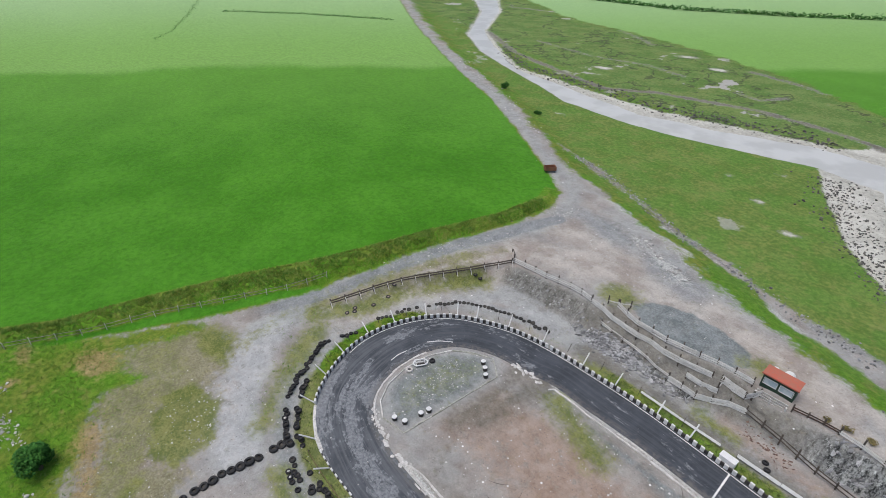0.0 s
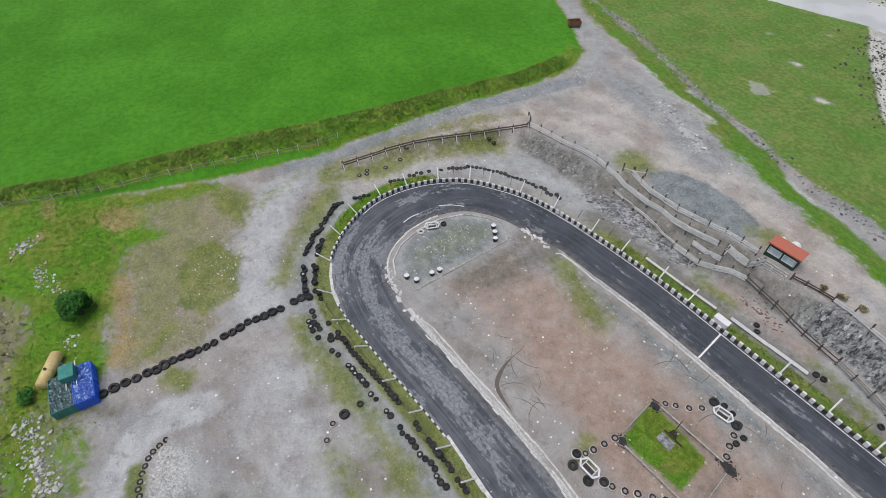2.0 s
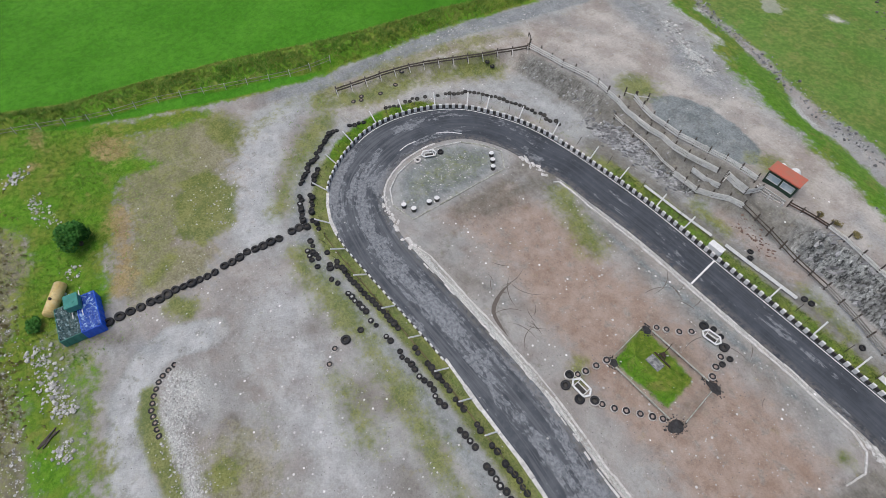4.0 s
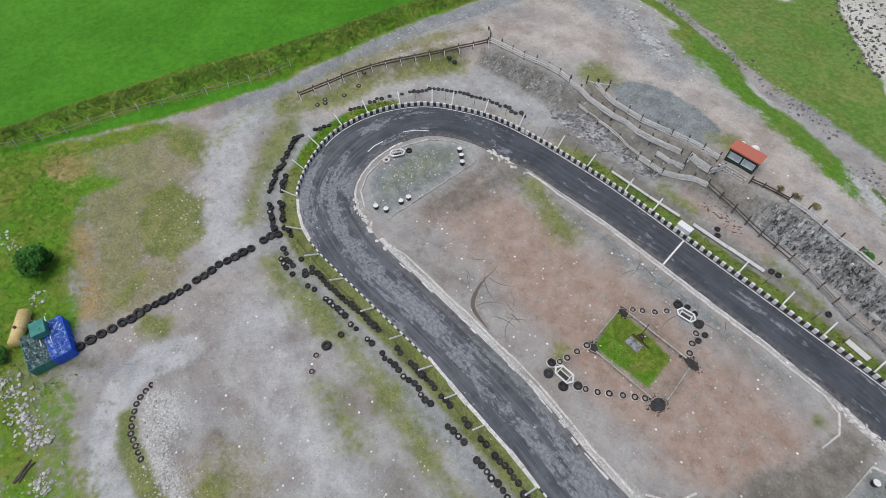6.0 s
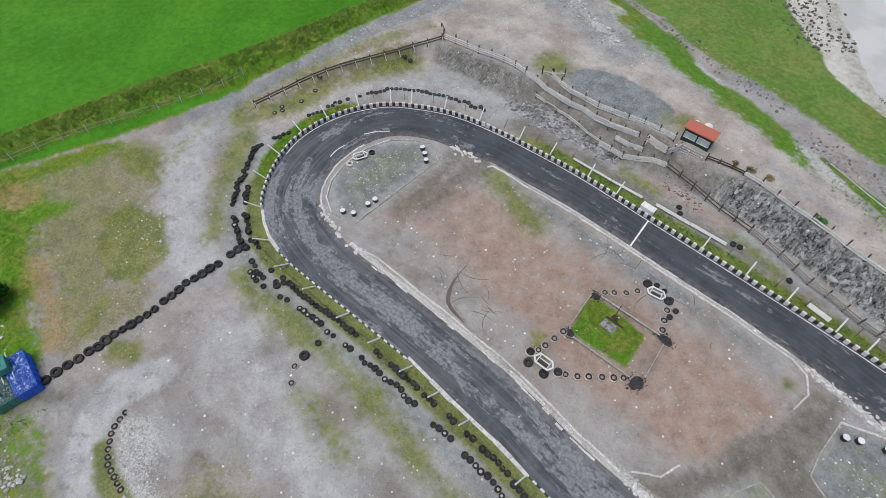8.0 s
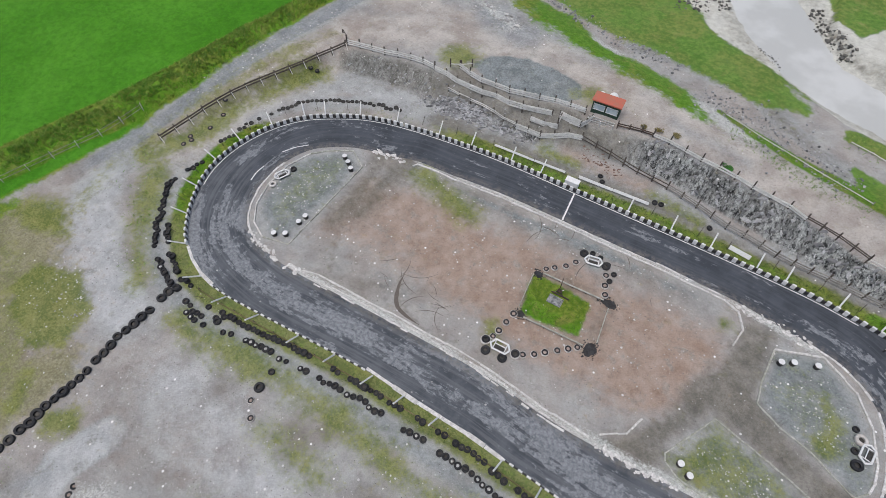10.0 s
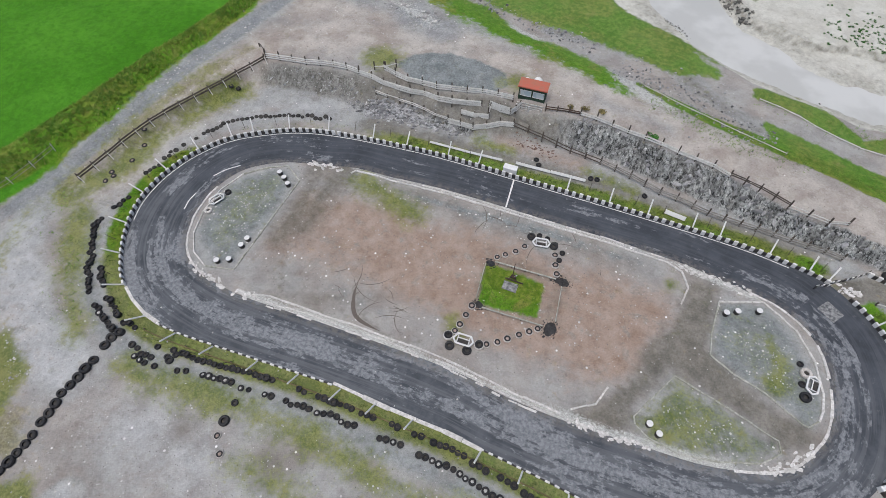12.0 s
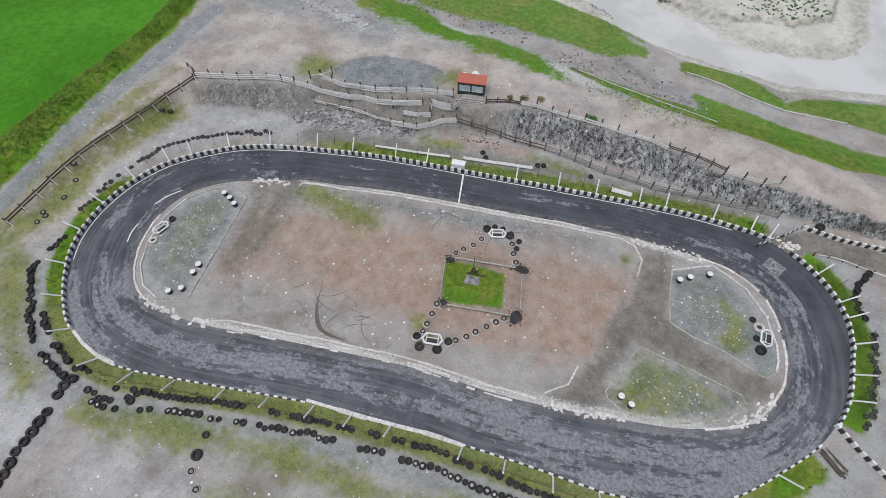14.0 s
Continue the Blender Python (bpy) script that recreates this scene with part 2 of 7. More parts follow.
def inside(poly, x, y):
    """The signed distance to a closed outline, positive inside."""
    p = np.array(poly, float)
    d2, odd = np.full(x.shape, 1e18), np.zeros(x.shape, bool)
    for (ax, ay), (bx, by) in zip(p, np.roll(p, -1, 0)):
        ex, ey = bx - ax, by - ay
        k = np.clip(((x - ax) * ex + (y - ay) * ey) / (ex * ex + ey * ey + 1e-12), 0, 1)
        d2 = np.minimum(d2, (x - ax - k * ex) ** 2 + (y - ay - k * ey) ** 2)
        if ay != by:
            odd ^= ((ay > y) != (by > y)) & (x < (bx - ax) * (y - ay) / (by - ay) + ax)
    return np.where(odd, 1, -1) * np.sqrt(d2)


def to_line(pts, x, y):
    """The distance to an open line."""
    d2 = np.full(x.shape, 1e18)
    p = np.array(pts, float)
    for (ax, ay), (bx, by) in zip(p[:-1], p[1:]):
        ex, ey = bx - ax, by - ay
        k = np.clip(((x - ax) * ex + (y - ay) * ey) / (ex * ex + ey * ey + 1e-12), 0, 1)
        d2 = np.minimum(d2, (x - ax - k * ex) ** 2 + (y - ay - k * ey) ** 2)
    return np.sqrt(d2)


def ramp(x, lo, hi):
    k = np.clip((x - lo) / (hi - lo), 0, 1)
    return k * k * (3 - 2 * k)


def lattice(i, j, seed):
    h = np.sin(i * 127.1 + j * 311.7 + seed * 74.7) * 43758.5453
    return h - np.floor(h)


def ripple(x, y, size, seed=0.0):
    """Smooth noise in three octaves, about -1 to 1."""
    total, amp = 0.0, 1.0
    for octave in range(3):
        u, v = x / size * 2**octave, y / size * 2**octave
        i, j = np.floor(u), np.floor(v)
        fu, fv = u - i, v - j
        fu, fv = fu * fu * (3 - 2 * fu), fv * fv * (3 - 2 * fv)
        k = seed + 13 * octave
        low = lattice(i, j, k) * (1 - fu) + lattice(i + 1, j, k) * fu
        high = lattice(i, j + 1, k) * (1 - fu) + lattice(i + 1, j + 1, k) * fu
        total = total + amp * (2 * (low * (1 - fv) + high * fv) - 1)
        amp *= 0.5
    return total / 1.2


OUT_RING, IN_RING = smooth_ring(OUTER), smooth_ring(INNER)


def bank_share(x, y):
    low, high = np.maximum(-inside(BOWL, x, y), 0), np.maximum(inside(RIM, x, y), 0)
    return low / (low + high + 1e-6)


def height(x, y, rough=True):
    """The lie of the land."""
    x, y = np.asarray(x, float), np.asarray(y, float)
    up = 2.2 * ramp(y, -10, 20)
    share = bank_share(x, y)
    z = up * ramp(share, 0.0, 1.0)
    z = z - 1.6 * ramp(inside(NORTH, x, y), 0, 9) * ramp(up, 0, 2)
    z = z - 0.5 * ramp(inside(SHORE, x, y), -1.5, 1.5) - 0.4 * ramp(inside(STREAM, x, y), -1.5, 2.0)
    if rough:
        steep = np.clip(4 * share * (1 - share), 0, 1) * ramp(up, 0.3, 2)
        z = z + steep * (0.35 + 0.65 * ramp(x, -25, -18)) * (0.62 * ripple(x + 0.5 * y, 0.6 * y, 2.6, 3) + 0.26 * ripple(x + 0.8 * y, 0.5 * (y - x), 1.3, 5))
        off = ramp(-inside(OUT_RING[::4], x, y), 1.0, 6.0)
        z = z + off * (0.10 * ripple(x, y, 4.0, 1) + 0.03 * ripple(x, y, 1.1, 2))
        z = z + 0.25 * ramp(inside(FIELD, x, y), 0.5, 3.5)
        z = z + 0.55 * ramp(inside(RANK_BANK, x, y), 0.0, 2.2) * (1 + 0.5 * ripple(x, y, 1.6, 4))
        z = z + 0.85 * ramp(inside(BAR_TOP, x, y) + 0.5 * ripple(x, y, 2.2, 6), -0.1, 0.6)
        z = z - 1.0 * np.exp(-(((x + 4.2) / 2.4) ** 2)) * ramp(y, 23.0, 24.6) * ramp(-y, -26.3, -25.8)
    return z


def ground_z(x, y):
    return float(height(np.array([x]), np.array([y]))[0])


# ---- mesh helpers ----
def mesh_of(name, verts, faces, material, smooth=False):
    me = bpy.data.meshes.new(name)
    me.from_pydata([tuple(v) for v in verts], [], [tuple(f) for f in faces])
    me.materials.append(material)
    if smooth:
        me.shade_smooth()
    return me


def part(name, bm, material, parent=None, label="", smooth=False):
    """One bmesh as one mesh object, under a thing or a part."""
    me = bpy.data.meshes.new(name)
    bm.to_mesh(me)
    bm.free()
    me.materials.append(material)
    if smooth:
        me.shade_smooth()
    ob = new(name, me)
    ob.parent = parent
    if label:
        ob["label"] = label
    return ob


def piece(name, me, parent, m):
    ob = new(name, me)
    ob.parent = parent
    ob.matrix_local = m
    return ob


def box(bm, size, m=None, bevel=0.0):
    r = bmesh.ops.create_cube(bm, size=1.0, matrix=(m or Matrix()) @ Matrix.Diagonal((*size, 1)))
    if bevel:
        es = list({e for v in r["verts"] for e in v.link_edges})
        bmesh.ops.bevel(bm, geom=es, offset=bevel, segments=1, affect="EDGES")
    return bm


def rod(bm, a, b, r=0.03, sides=8, r2=None):
    a, b = Vector(a), Vector(b)
    d = b - a
    m = Matrix.Translation((a + b) / 2) @ d.to_track_quat("Z", "Y").to_matrix().to_4x4()
    bmesh.ops.create_cone(bm, cap_ends=True, segments=sides, radius1=r, radius2=r if r2 is None else r2, depth=d.length, matrix=m)
    return bm


def thing(name, label, category, at=(0, 0, 0), group="", turn=0.0):
    ob = new(name)
    ob.empty_display_size = 0.3
    ob.matrix_basis = Matrix.Translation(at) @ Matrix.Rotation(turn, 4, "Z")
    return tagged(ob, label, category, group)


# ---- the ground: one sheet out to the horizon ----
def spread(lo, hi, step, grow_lo, grow_hi, far_lo, far_hi):
    mid, left, right = list(np.arange(lo, hi, step)), [], []
    p, d = lo, step
    while p > far_lo:
        d *= grow_lo
        p -= d
        left.append(p)
    p, d = mid[-1], step
    while p < far_hi:
        d *= grow_hi
        p += d
        right.append(p)
    return np.array(left[::-1] + mid + right), None


def soft(d, w):
    return np.clip(0.5 + d / (2 * w), 0, 1)


GREEN_CORE = [(-72, -46), (-68.5, -43.6), (-65.6, -36.4), (-60.8, -28.5), (-58.8, -22.9), (-56.2, -20.1), (-57, -25.9), (-57.9, -30), (-54, -31), (-51.1, -27.9), (-51.6, -31.2), (-50.3, -33.9), (-44.3, -35.6), (-41.8, -37.2), (-37, -38), (-34.7, -39.2), (-34.6, -45), (-31, -46), (-27, -46.3), (-22, -46.3), (-12, -48), (-40, -60)]
WEST_GRASS = [(-68.5, -44.5), (-64, -32), (-60.5, -25), (-56, -21), (-50, -22), (-43, -24), (-38, -28), (-36.2, -34), (-34.5, -38.4), (-32, -41.4), (-29.8, -40.6), (-27.8, -40.6), (-24.4, -42.7), (-18.5, -43.3), (-8, -43.6), (-8, -52), (-40, -60)]
BROWN_HILL = [(-70, -56), (-52.1, -46.7), (-48.3, -43.9), (-44, -44.4), (-39.2, -46.2), (-35, -48.1), (-28.8, -48.8), (-24, -48.8), (-19.9, -49.1), (-10, -70), (-80, -80)]
ISLE_NW = [(-28.2, 6.9), (-25.8, 5.4), (-25.9, -7.9), (-28.9, -8.6), (-31.1, -7.6), (-32.7, -5.5), (-33.5, -2.7), (-33.5, 0.8), (-32.5, 3.8), (-30.6, 5.6)]
ISLE_NE = [(21.6, 7.1), (21.3, 3.5), (21.4, 1.0), (23.6, -0.2), (26.4, -1.0), (29.6, -2.7), (30.2, -2.8), (31.0, -1.9), (31.3, -0.9), (31.3, 1.0), (30.6, 3.9), (28.8, 6.7), (25.7, 8.7)]
ISLE_SE = [(18.6, -2.4), (15.8, -7.5), (16.0, -8.2), (17.3, -8.9), (19.8, -9.3), (23.1, -8.7), (26.5, -7.5), (28.0, -6.0), (27.8, -5.0), (22.2, -3.3)]
LAWN = [(-1.5, 2.6), (4.8, 2.7), (5.2, -1.5), (-0.8, -2.0)]
SLATE = [(-22.4, 26.9), (-21.2, 29), (-17.3, 31.2), (-12.9, 31.2), (-8.8, 29.8), (-7.9, 28), (-10.4, 25.9), (-15.3, 25.3), (-19.5, 25.3)]
PEBBLES = [(-24.6, -36.9), (-24.8, -35.3), (-22.5, -33.9), (-19.2, -34.8), (-18.5, -36.8), (-15, -36.8), (-12.5, -37.4), (-13.6, -38.9), (-18.1, -39), (-21.6, -38.9)]
OLIVE = [(-46.4, -26.8), (-46.6, -23.9), (-42.4, -22.7), (-37.9, -24.9), (-36.5, -28.4), (-39.4, -29.9)]
OLIVE_NORTH = [(-55.9, -20.5), (-55.3, -18.6), (-52.3, -16.7), (-47.6, -19.7), (-51.2, -21.3)]
STRIP_A = [(8, 36.1), (17.7, 32.8), (26.4, 30.4), (24.6, 34.8), (28.9, 33.6), (33.9, 31.6), (38.2, 30.2), (42.4, 28.6), (45.1, 28.5), (62, 27), (62, 23), (44.6, 25.5), (40.1, 24.9), (36, 26.1), (30.9, 27.7), (27.3, 28.8), (19.8, 30.6), (13.2, 33)]
STRIP_B = [(22.2, 41.8), (24.8, 42.4), (27.9, 41.7), (31.4, 41.4), (33.7, 38.3), (35.8, 36.4), (38.4, 38), (42.2, 38.2), (47.2, 38.7), (70, 37), (70, 31), (46.2, 33.3), (42.6, 34.2), (38.1, 34.9), (35.3, 34.9), (31.1, 36.4), (26.8, 38.9), (22.5, 39.9)]
LOBE_A = [(3.6, 51.4), (11.5, 49.3), (18.2, 43), (17.4, 41.6), (12.9, 44.8), (9.5, 45.8), (4.4, 45.9)]
LOBE_B = [(-14.5, 43.2), (-10.3, 40.8), (-4.9, 39.8), (3.4, 37), (2.5, 35.6), (-4.6, 38.2), (-13.4, 39)]
DRIVE = [(18.2, 5), (19, 8.2), (21, 8.8), (21.2, 6.3), (21, 1.2), (25, -1.5), (29.7, -3.4), (30.5, -4.6), (28.4, -5.6), (22.2, -3.0), (18.3, -2.0), (15.5, -7.3), (14.8, -9.4), (11.2, -9.6), (14, -5.3), (16.6, -0.6)]
SCRUB = [(-57.9, -30), (-55.3, -19.8), (-50.1, -18.8), (-45, -21.6), (-45.9, -27.6), (-38.7, -30.2), (-34.7, -27.2), (-33.3, -29), (-34.4, -36.5), (-37.8, -36.6), (-42.7, -33.3), (-48.8, -33.3)]
EAST_FLAT = [(-23, 48.6), (-14.4, 46.6), (-7.6, 44.7), (1.2, 44.3), (12.8, 41), (17.1, 42), (14.1, 46.8), (22, 43.5), (36, 40), (75, 38), (75, 8), (44, 18), (34, 22.5), (24.7, 25), (14.6, 27.6), (6.4, 34.4), (2.8, 38.4), (-2.2, 40.2), (-10.2, 40.8), (-17, 46.2)]
STONY = [(-8, 44), (3.2, 42.1), (9.9, 41.1), (17.6, 36.2), (24.6, 31.8), (26.5, 30.9), (24.1, 34), (19.6, 37.6), (15.3, 40.7), (9.6, 44.7), (2, 45)]
MARSH_FAR = [(-1200, 620), (-300, 250), (-180, 190), (-111, 179), (-63, 164), (-31, 146), (60, 110), (800, 300), (800, 2500), (-1200, 2500)]

CREEKS = [(1.1, [(-176.6, 137.1), (-141.1, 119), (-112.4, 112), (-91.6, 108), (-79.3, 117.1), (-53.9, 124.1), (-36.8, 123.4), (-22.4, 120.3)]), (0.9, [(-73.3, 161.2), (-61.6, 159), (-49.4, 155.5), (-41.8, 156.5), (-33.1, 153.9)]),
          (0.7, [(-65, 135.5), (-57.3, 133.2), (-53.7, 141.2)]), (1.0, [(-217.9, 188.5), (-189.6, 196), (-175.2, 214.3)]), (0.8, [(-142.8, 183.6), (-125.6, 175.6), (-117, 170)]), (0.6, [(-150, 140), (-120, 137), (-100, 142), (-84, 139)])]
PONDS = [(-117.1, 186.5, 2.6), (-99.1, 186.4, 1.8), (-100.9, 207.1, 3), (-81.7, 155, 1.6), (-97.8, 163.4, 1.6), (-106.4, 127, 1.5), (-37.5, 79.6, 0.35), (-29.8, 88.3, 0.3), (-18.9, 65.2, 0.6), (-84.6, 80.3, 0.5), (-28.1, 73, 0.1)]


def build_ground():
    xs, _ = spread(-62, 48, 0.36, 1.0125, 1.12, -2600, 2600)
    ys, _ = spread(-50, 44, 0.36, 1.12, 1.0125, -2600, 2600)
    gx, gy = np.meshgrid(xs, ys)
    x, y = gx.ravel(), gy.ravel()
    step = np.maximum(np.gradient(xs)[None, :] * np.ones_like(gx), np.gradient(ys)[:, None] * np.ones_like(gx)).ravel()
    z = height(x, y)
    w = np.maximum(0.9, 0.8 * step)
    wob = 0.5 * ripple(x, y, 1.6, 7) + 0.9 * ripple(x, y, 5, 9)

    def zone(poly, off=0.0, wobble=0.6, soften=1.0):
        return soft(inside(poly, x, y) + off + wobble * wob, w * soften)

    out, share = inside(OUT_RING[::2], x, y), bank_share(x, y)
    infield = inside(IN_RING[::2], x, y)
    up = ramp(y, -6, 12)
    field = inside(FIELD, x, y)
    rank = soft(inside(RANK_BANK, x, y) + 0.35 * wob, w * 0.5)
    lush = soft(field - 0.7 + 0.35 * wob, w * 0.8) * (1 - 0.86 * rank)
    far = soft(inside(MARSH_FAR, x, y) + 2 * wob, w * 2)
    shore, stream, north = inside(SHORE, x, y), inside(STREAM, x, y), inside(NORTH, x, y)
    flats = soft(north - 1.6 + 1.6 * wob, w * 2.2)
    rough = np.maximum.reduce([
        soft(field - 0.2 + 0.5 * wob, w), soft(inside(GREEN_CORE, x, y) + 0.4 + 0.9 * wob, 1.6), 0.5 * zone(WEST_GRASS, -0.2, 0.9, 1.5) * soft(-y - 38.5, 1.5), 0.95 * flats,
        soft(1.15 - np.abs(out + 0.95) + 0.15 * wob, 0.6) * (1 - 0.5 * ramp(np.abs(y), 9, 13) * soft(30 - x, 2) - 0.2 * ramp(-y, 9, 13) * soft(28 - x, 2)) * (1 - 0.9 * ramp(-x, 16, 22) * ramp(y, 3, 7)),
        zone(LAWN, 0, 0.2, 0.5)])
    isle = zone(LAWN, 0, 0.2, 0.5)
    rough = np.where(infield > -2.5, isle, rough)
    # the gaps for the two ways out of the oval, the drive along the foot of the bank, the bare east flats
    gaps = np.maximum(soft(2.2 - np.hypot(x - 33.5, y - 13.8), 0.6), soft(2.4 - np.hypot(x - 35.6, y + 8), 0.6))
    rough *= 1 - gaps
    flats_bare = (zone(EAST_FLAT, 0, 0.6, 1) - 0.3 * zone(STONY, 0, 1.5, 3))
    rough = np.where(north > 0, np.maximum(rough * (1 - flats_bare), np.maximum.reduce([zone(STRIP_A, 0.6, 0.3, 0.5), zone(STRIP_B, 0.1, 0.3, 0.5), 0.85 * zone(LOBE_A, 0.1, 0.5, 0.8), 0.9 * zone(LOBE_B, 0.1, 0.4, 0.8)])), rough)
    # tidal creeks, the undercut river bank and the stony tide line on the grass
    mud = np.maximum.reduce([soft(h - to_line(line, x, y) + 0.5 * wob, w) for h, line in CREEKS])
    tide = soft(0.5 - to_line([(-67.7, 62.9), (-53.5, 59.6), (-45.4, 56.7), (-38.8, 54.1), (-31.8, 50.6), (-22.4, 48.2), (-17.1, 47)], x, y) + 1.3 * wob, 1.3)
    ponds = np.maximum.reduce([soft(r - np.hypot((x - px) * 0.45 + (y - py) * 0.3, (y - py) * 0.8 - (x - px) * 0.3) + 0.6 * wob, w) for px, py, r in PONDS])
    rough *= (1 - 0.9 * mud) * (1 - 0.8 * tide) * (1 - ponds)
    rough *= (1 - soft(shore - 0.3 + 0.6 * wob, w)) * (1 - 0.8 * zone(BROWN_HILL, 0, 1.5, 2))
    moss = np.maximum.reduce([
        zone(WEST_GRASS, 0.6, 1.3, 3) * 0.46, zone(OLIVE, 0.5, 0.7, 1.2) * 1.15, zone(OLIVE_NORTH, 0.5, 0.8, 2) * 0.9,
        soft(1.0 - to_line([(-31.4, -33.4), (-29.8, -32.6)], x, y) + 0.5 * wob, 1) * 0.9, soft(0.9 - to_line([(-36.8, -31.7), (-35.2, -34.6)], x, y) + 0.6 * wob, 1.2) * 0.8,
        soft(1.6 - to_line([(-50.3, -6.6), (-46.8, -7.3), (-42, -13.4), (-39.6, -16.9), (-36.4, -19.1)], x, y) + 1.0 * wob, 1.8) * 0.8,
        soft(0.9 - to_line([(-23.6, -38.7), (-21.5, -39.4), (-17.7, -39.7), (-14, -39.6)], x, y) + 0.2 * wob, 0.6), soft(1.6 - np.hypot(x + 13.2, y + 35.8) + wob, 1.4) * 0.85,
        soft(1.15 - np.abs(out + 0.95) + 0.2 * wob, 0.6) * (ramp(-y, 8, 12) + ramp(y, 8, 12) * (0.3 + 0.7 * soft(x + 20, 3))) * soft(32 - x, 2),
        soft(1.5 - to_line([(-29, -20.6), (-22, -20.4), (-16, -19.6), (-9, -20), (0, -21), (12, -21.4)], x, y) + 1.1 * wob, 1.6) * 0.8,
        soft(1.2 - to_line([(-15, -24.2), (-12, -24.1), (-8.2, -24.6)], x, y) + 0.8 * wob, 2.2) * 0.8,
        soft(1.6 - to_line([(-48.6, -7), (-46, 3), (-43.6, 11), (-41, 16)], x, y) + 1.0 * wob, 1.6) * 0.85,
        
        soft(1.5 - to_line([(-19, 8.2), (-15, 7.2), (-11, 5.8)], x, y) + 1.0 * wob, 1.6) * 0.8,
        soft(1.0 - to_line([(-2.6, -4.8), (-1.6, -6)], x, y) + 0.4 * wob, 1) * 0.8,
        soft(0.8 - np.hypot(x - 16.8, y - 7.4) + 0.5 * wob, 1) * 0.8,
        0.8 * soft(1.0 - to_line([(26.6, 4.6), (27.6, 2.2), (27.4, 0.2)], x, y) + 0.8 * wob, 1.2), zone(ISLE_NW, -0.8, 1.2, 2) * 0.42, zone(ISLE_SE, -0.3, 0.6, 1.2) * (0.5 + 0.2 * soft(21 - x, 3)), zone(ISLE_NE, -0.8, 1.0, 2) * 0.36,
        soft(2.4 - np.hypot(x + 25, y - 27.5) + wob, 1.6) * 0.8, soft(1.6 - np.hypot(x + 7.3, y - 29) + wob, 1.4) * 0.7,
        soft(1.1 - to_line([(-8, 19.3), (-4, 19.2)], x, y) + 0.5 * wob, 1.0) * 0.75, soft(0.8 - to_line([(5, 19.6), (11, 18.2)], x, y) + 0.5 * wob, 0.9) * 0.7,
        soft(1.5 - to_line([(-48.5, -20), (-52, -10), (-50, 4), (-45, 20)], x, y) + 0.8 * wob, 2.0) * 0.5])
    gravel = np.maximum.reduce([
        soft(10 - to_line([(-22, -29), (-10, -27), (10, -30), (30, -34)], x, y) + 1.5 * wob, 6) * 0.42,
        soft(-out - 1.9, 0.8) * soft(4.6 + out + 0.3 * wob, 0.9),
        soft(2.5 - to_line([(-46, -6), (-42, 12), (-36, 18), (-20, 18), (0, 18.8), (20, 16.8)], x, y) + 0.4 * wob, 1.5),
        zone(ISLE_NW, 0.2, 0.2, 1.5), zone(STONY, 0.3, 0.8, 1), zone(ISLE_NE, 0.2, 0.2, 1.5), zone(ISLE_SE, 0.2, 0.2, 1.5),
        soft(1.7 - to_line(PATH_LINE, x, y), 0.6) * 1.2,
        soft(2.6 - to_line([(-52.3, -6.3), (-50.8, -12.1), (-47.9, -16.6), (-43.4, -19.4), (-37.9, -21.8), (-34, -23)], x, y) + 0.6 * wob, 1.8) * 1.1,
        soft(1.3 - to_line([(-45, 32), (-46.8, 21.6), (-49.4, 12.9), (-53, 2.5), (-56, -5)], x, y) + 0.2 * wob, 0.8) * 1.2,
        0.75 * soft(2.6 - to_line([(-52, 12), (-49.5, 18), (-46, 26), (-44, 36), (-49, 46), (-58, 50.6), (-98, 72), (-150, 91), (-200, 116)], x, y) + 0.6 * wob, 2) * 0.9,
        soft(6 - to_line([(-36, 40), (-26, 38), (-16, 36)], x, y) + wob, 4) * 0.8, 0.3 * soft(infield - 0.2, 0.6)])
    red = np.maximum.reduce([0.75 * zone(BROWN_HILL, 0, 1.5, 2),
        soft(infield - 2.0 + 0.8 * wob, 2.5) * (0.75 + 0.25 * ramp(x, -19, -9)) * (1 - 0.5 * soft(3.5 - to_line([(-20, -6.5), (-12, -6), (-6, -7)], x, y) + wob, 3)) * (1 - zone(ISLE_NW, 1.2, 0.3)) * (1 - zone(ISLE_NE, 1.2, 0.3)) * (1 - zone(ISLE_SE, 1.2, 0.3)) * soft(6.0 - np.abs(y + 0.3) + 1.2 * wob, 2.6) * (1 - 0.8 * zone(DRIVE, 0.6, 0.9, 1.4)),
                0.95 * soft(1.5 - to_line([(-58.8, -32.6), (-57.4, -30.6)], x, y) + 0.8 * wob, 1.2), 0.5 * soft(6 - to_line([(-52, -22), (-44, -27), (-38, -31)], x, y) + 1.5 * wob, 4),
        0.6 * soft(1.4 - to_line([(-6, 20.2), (4, 20.0)], x, y), 1)])
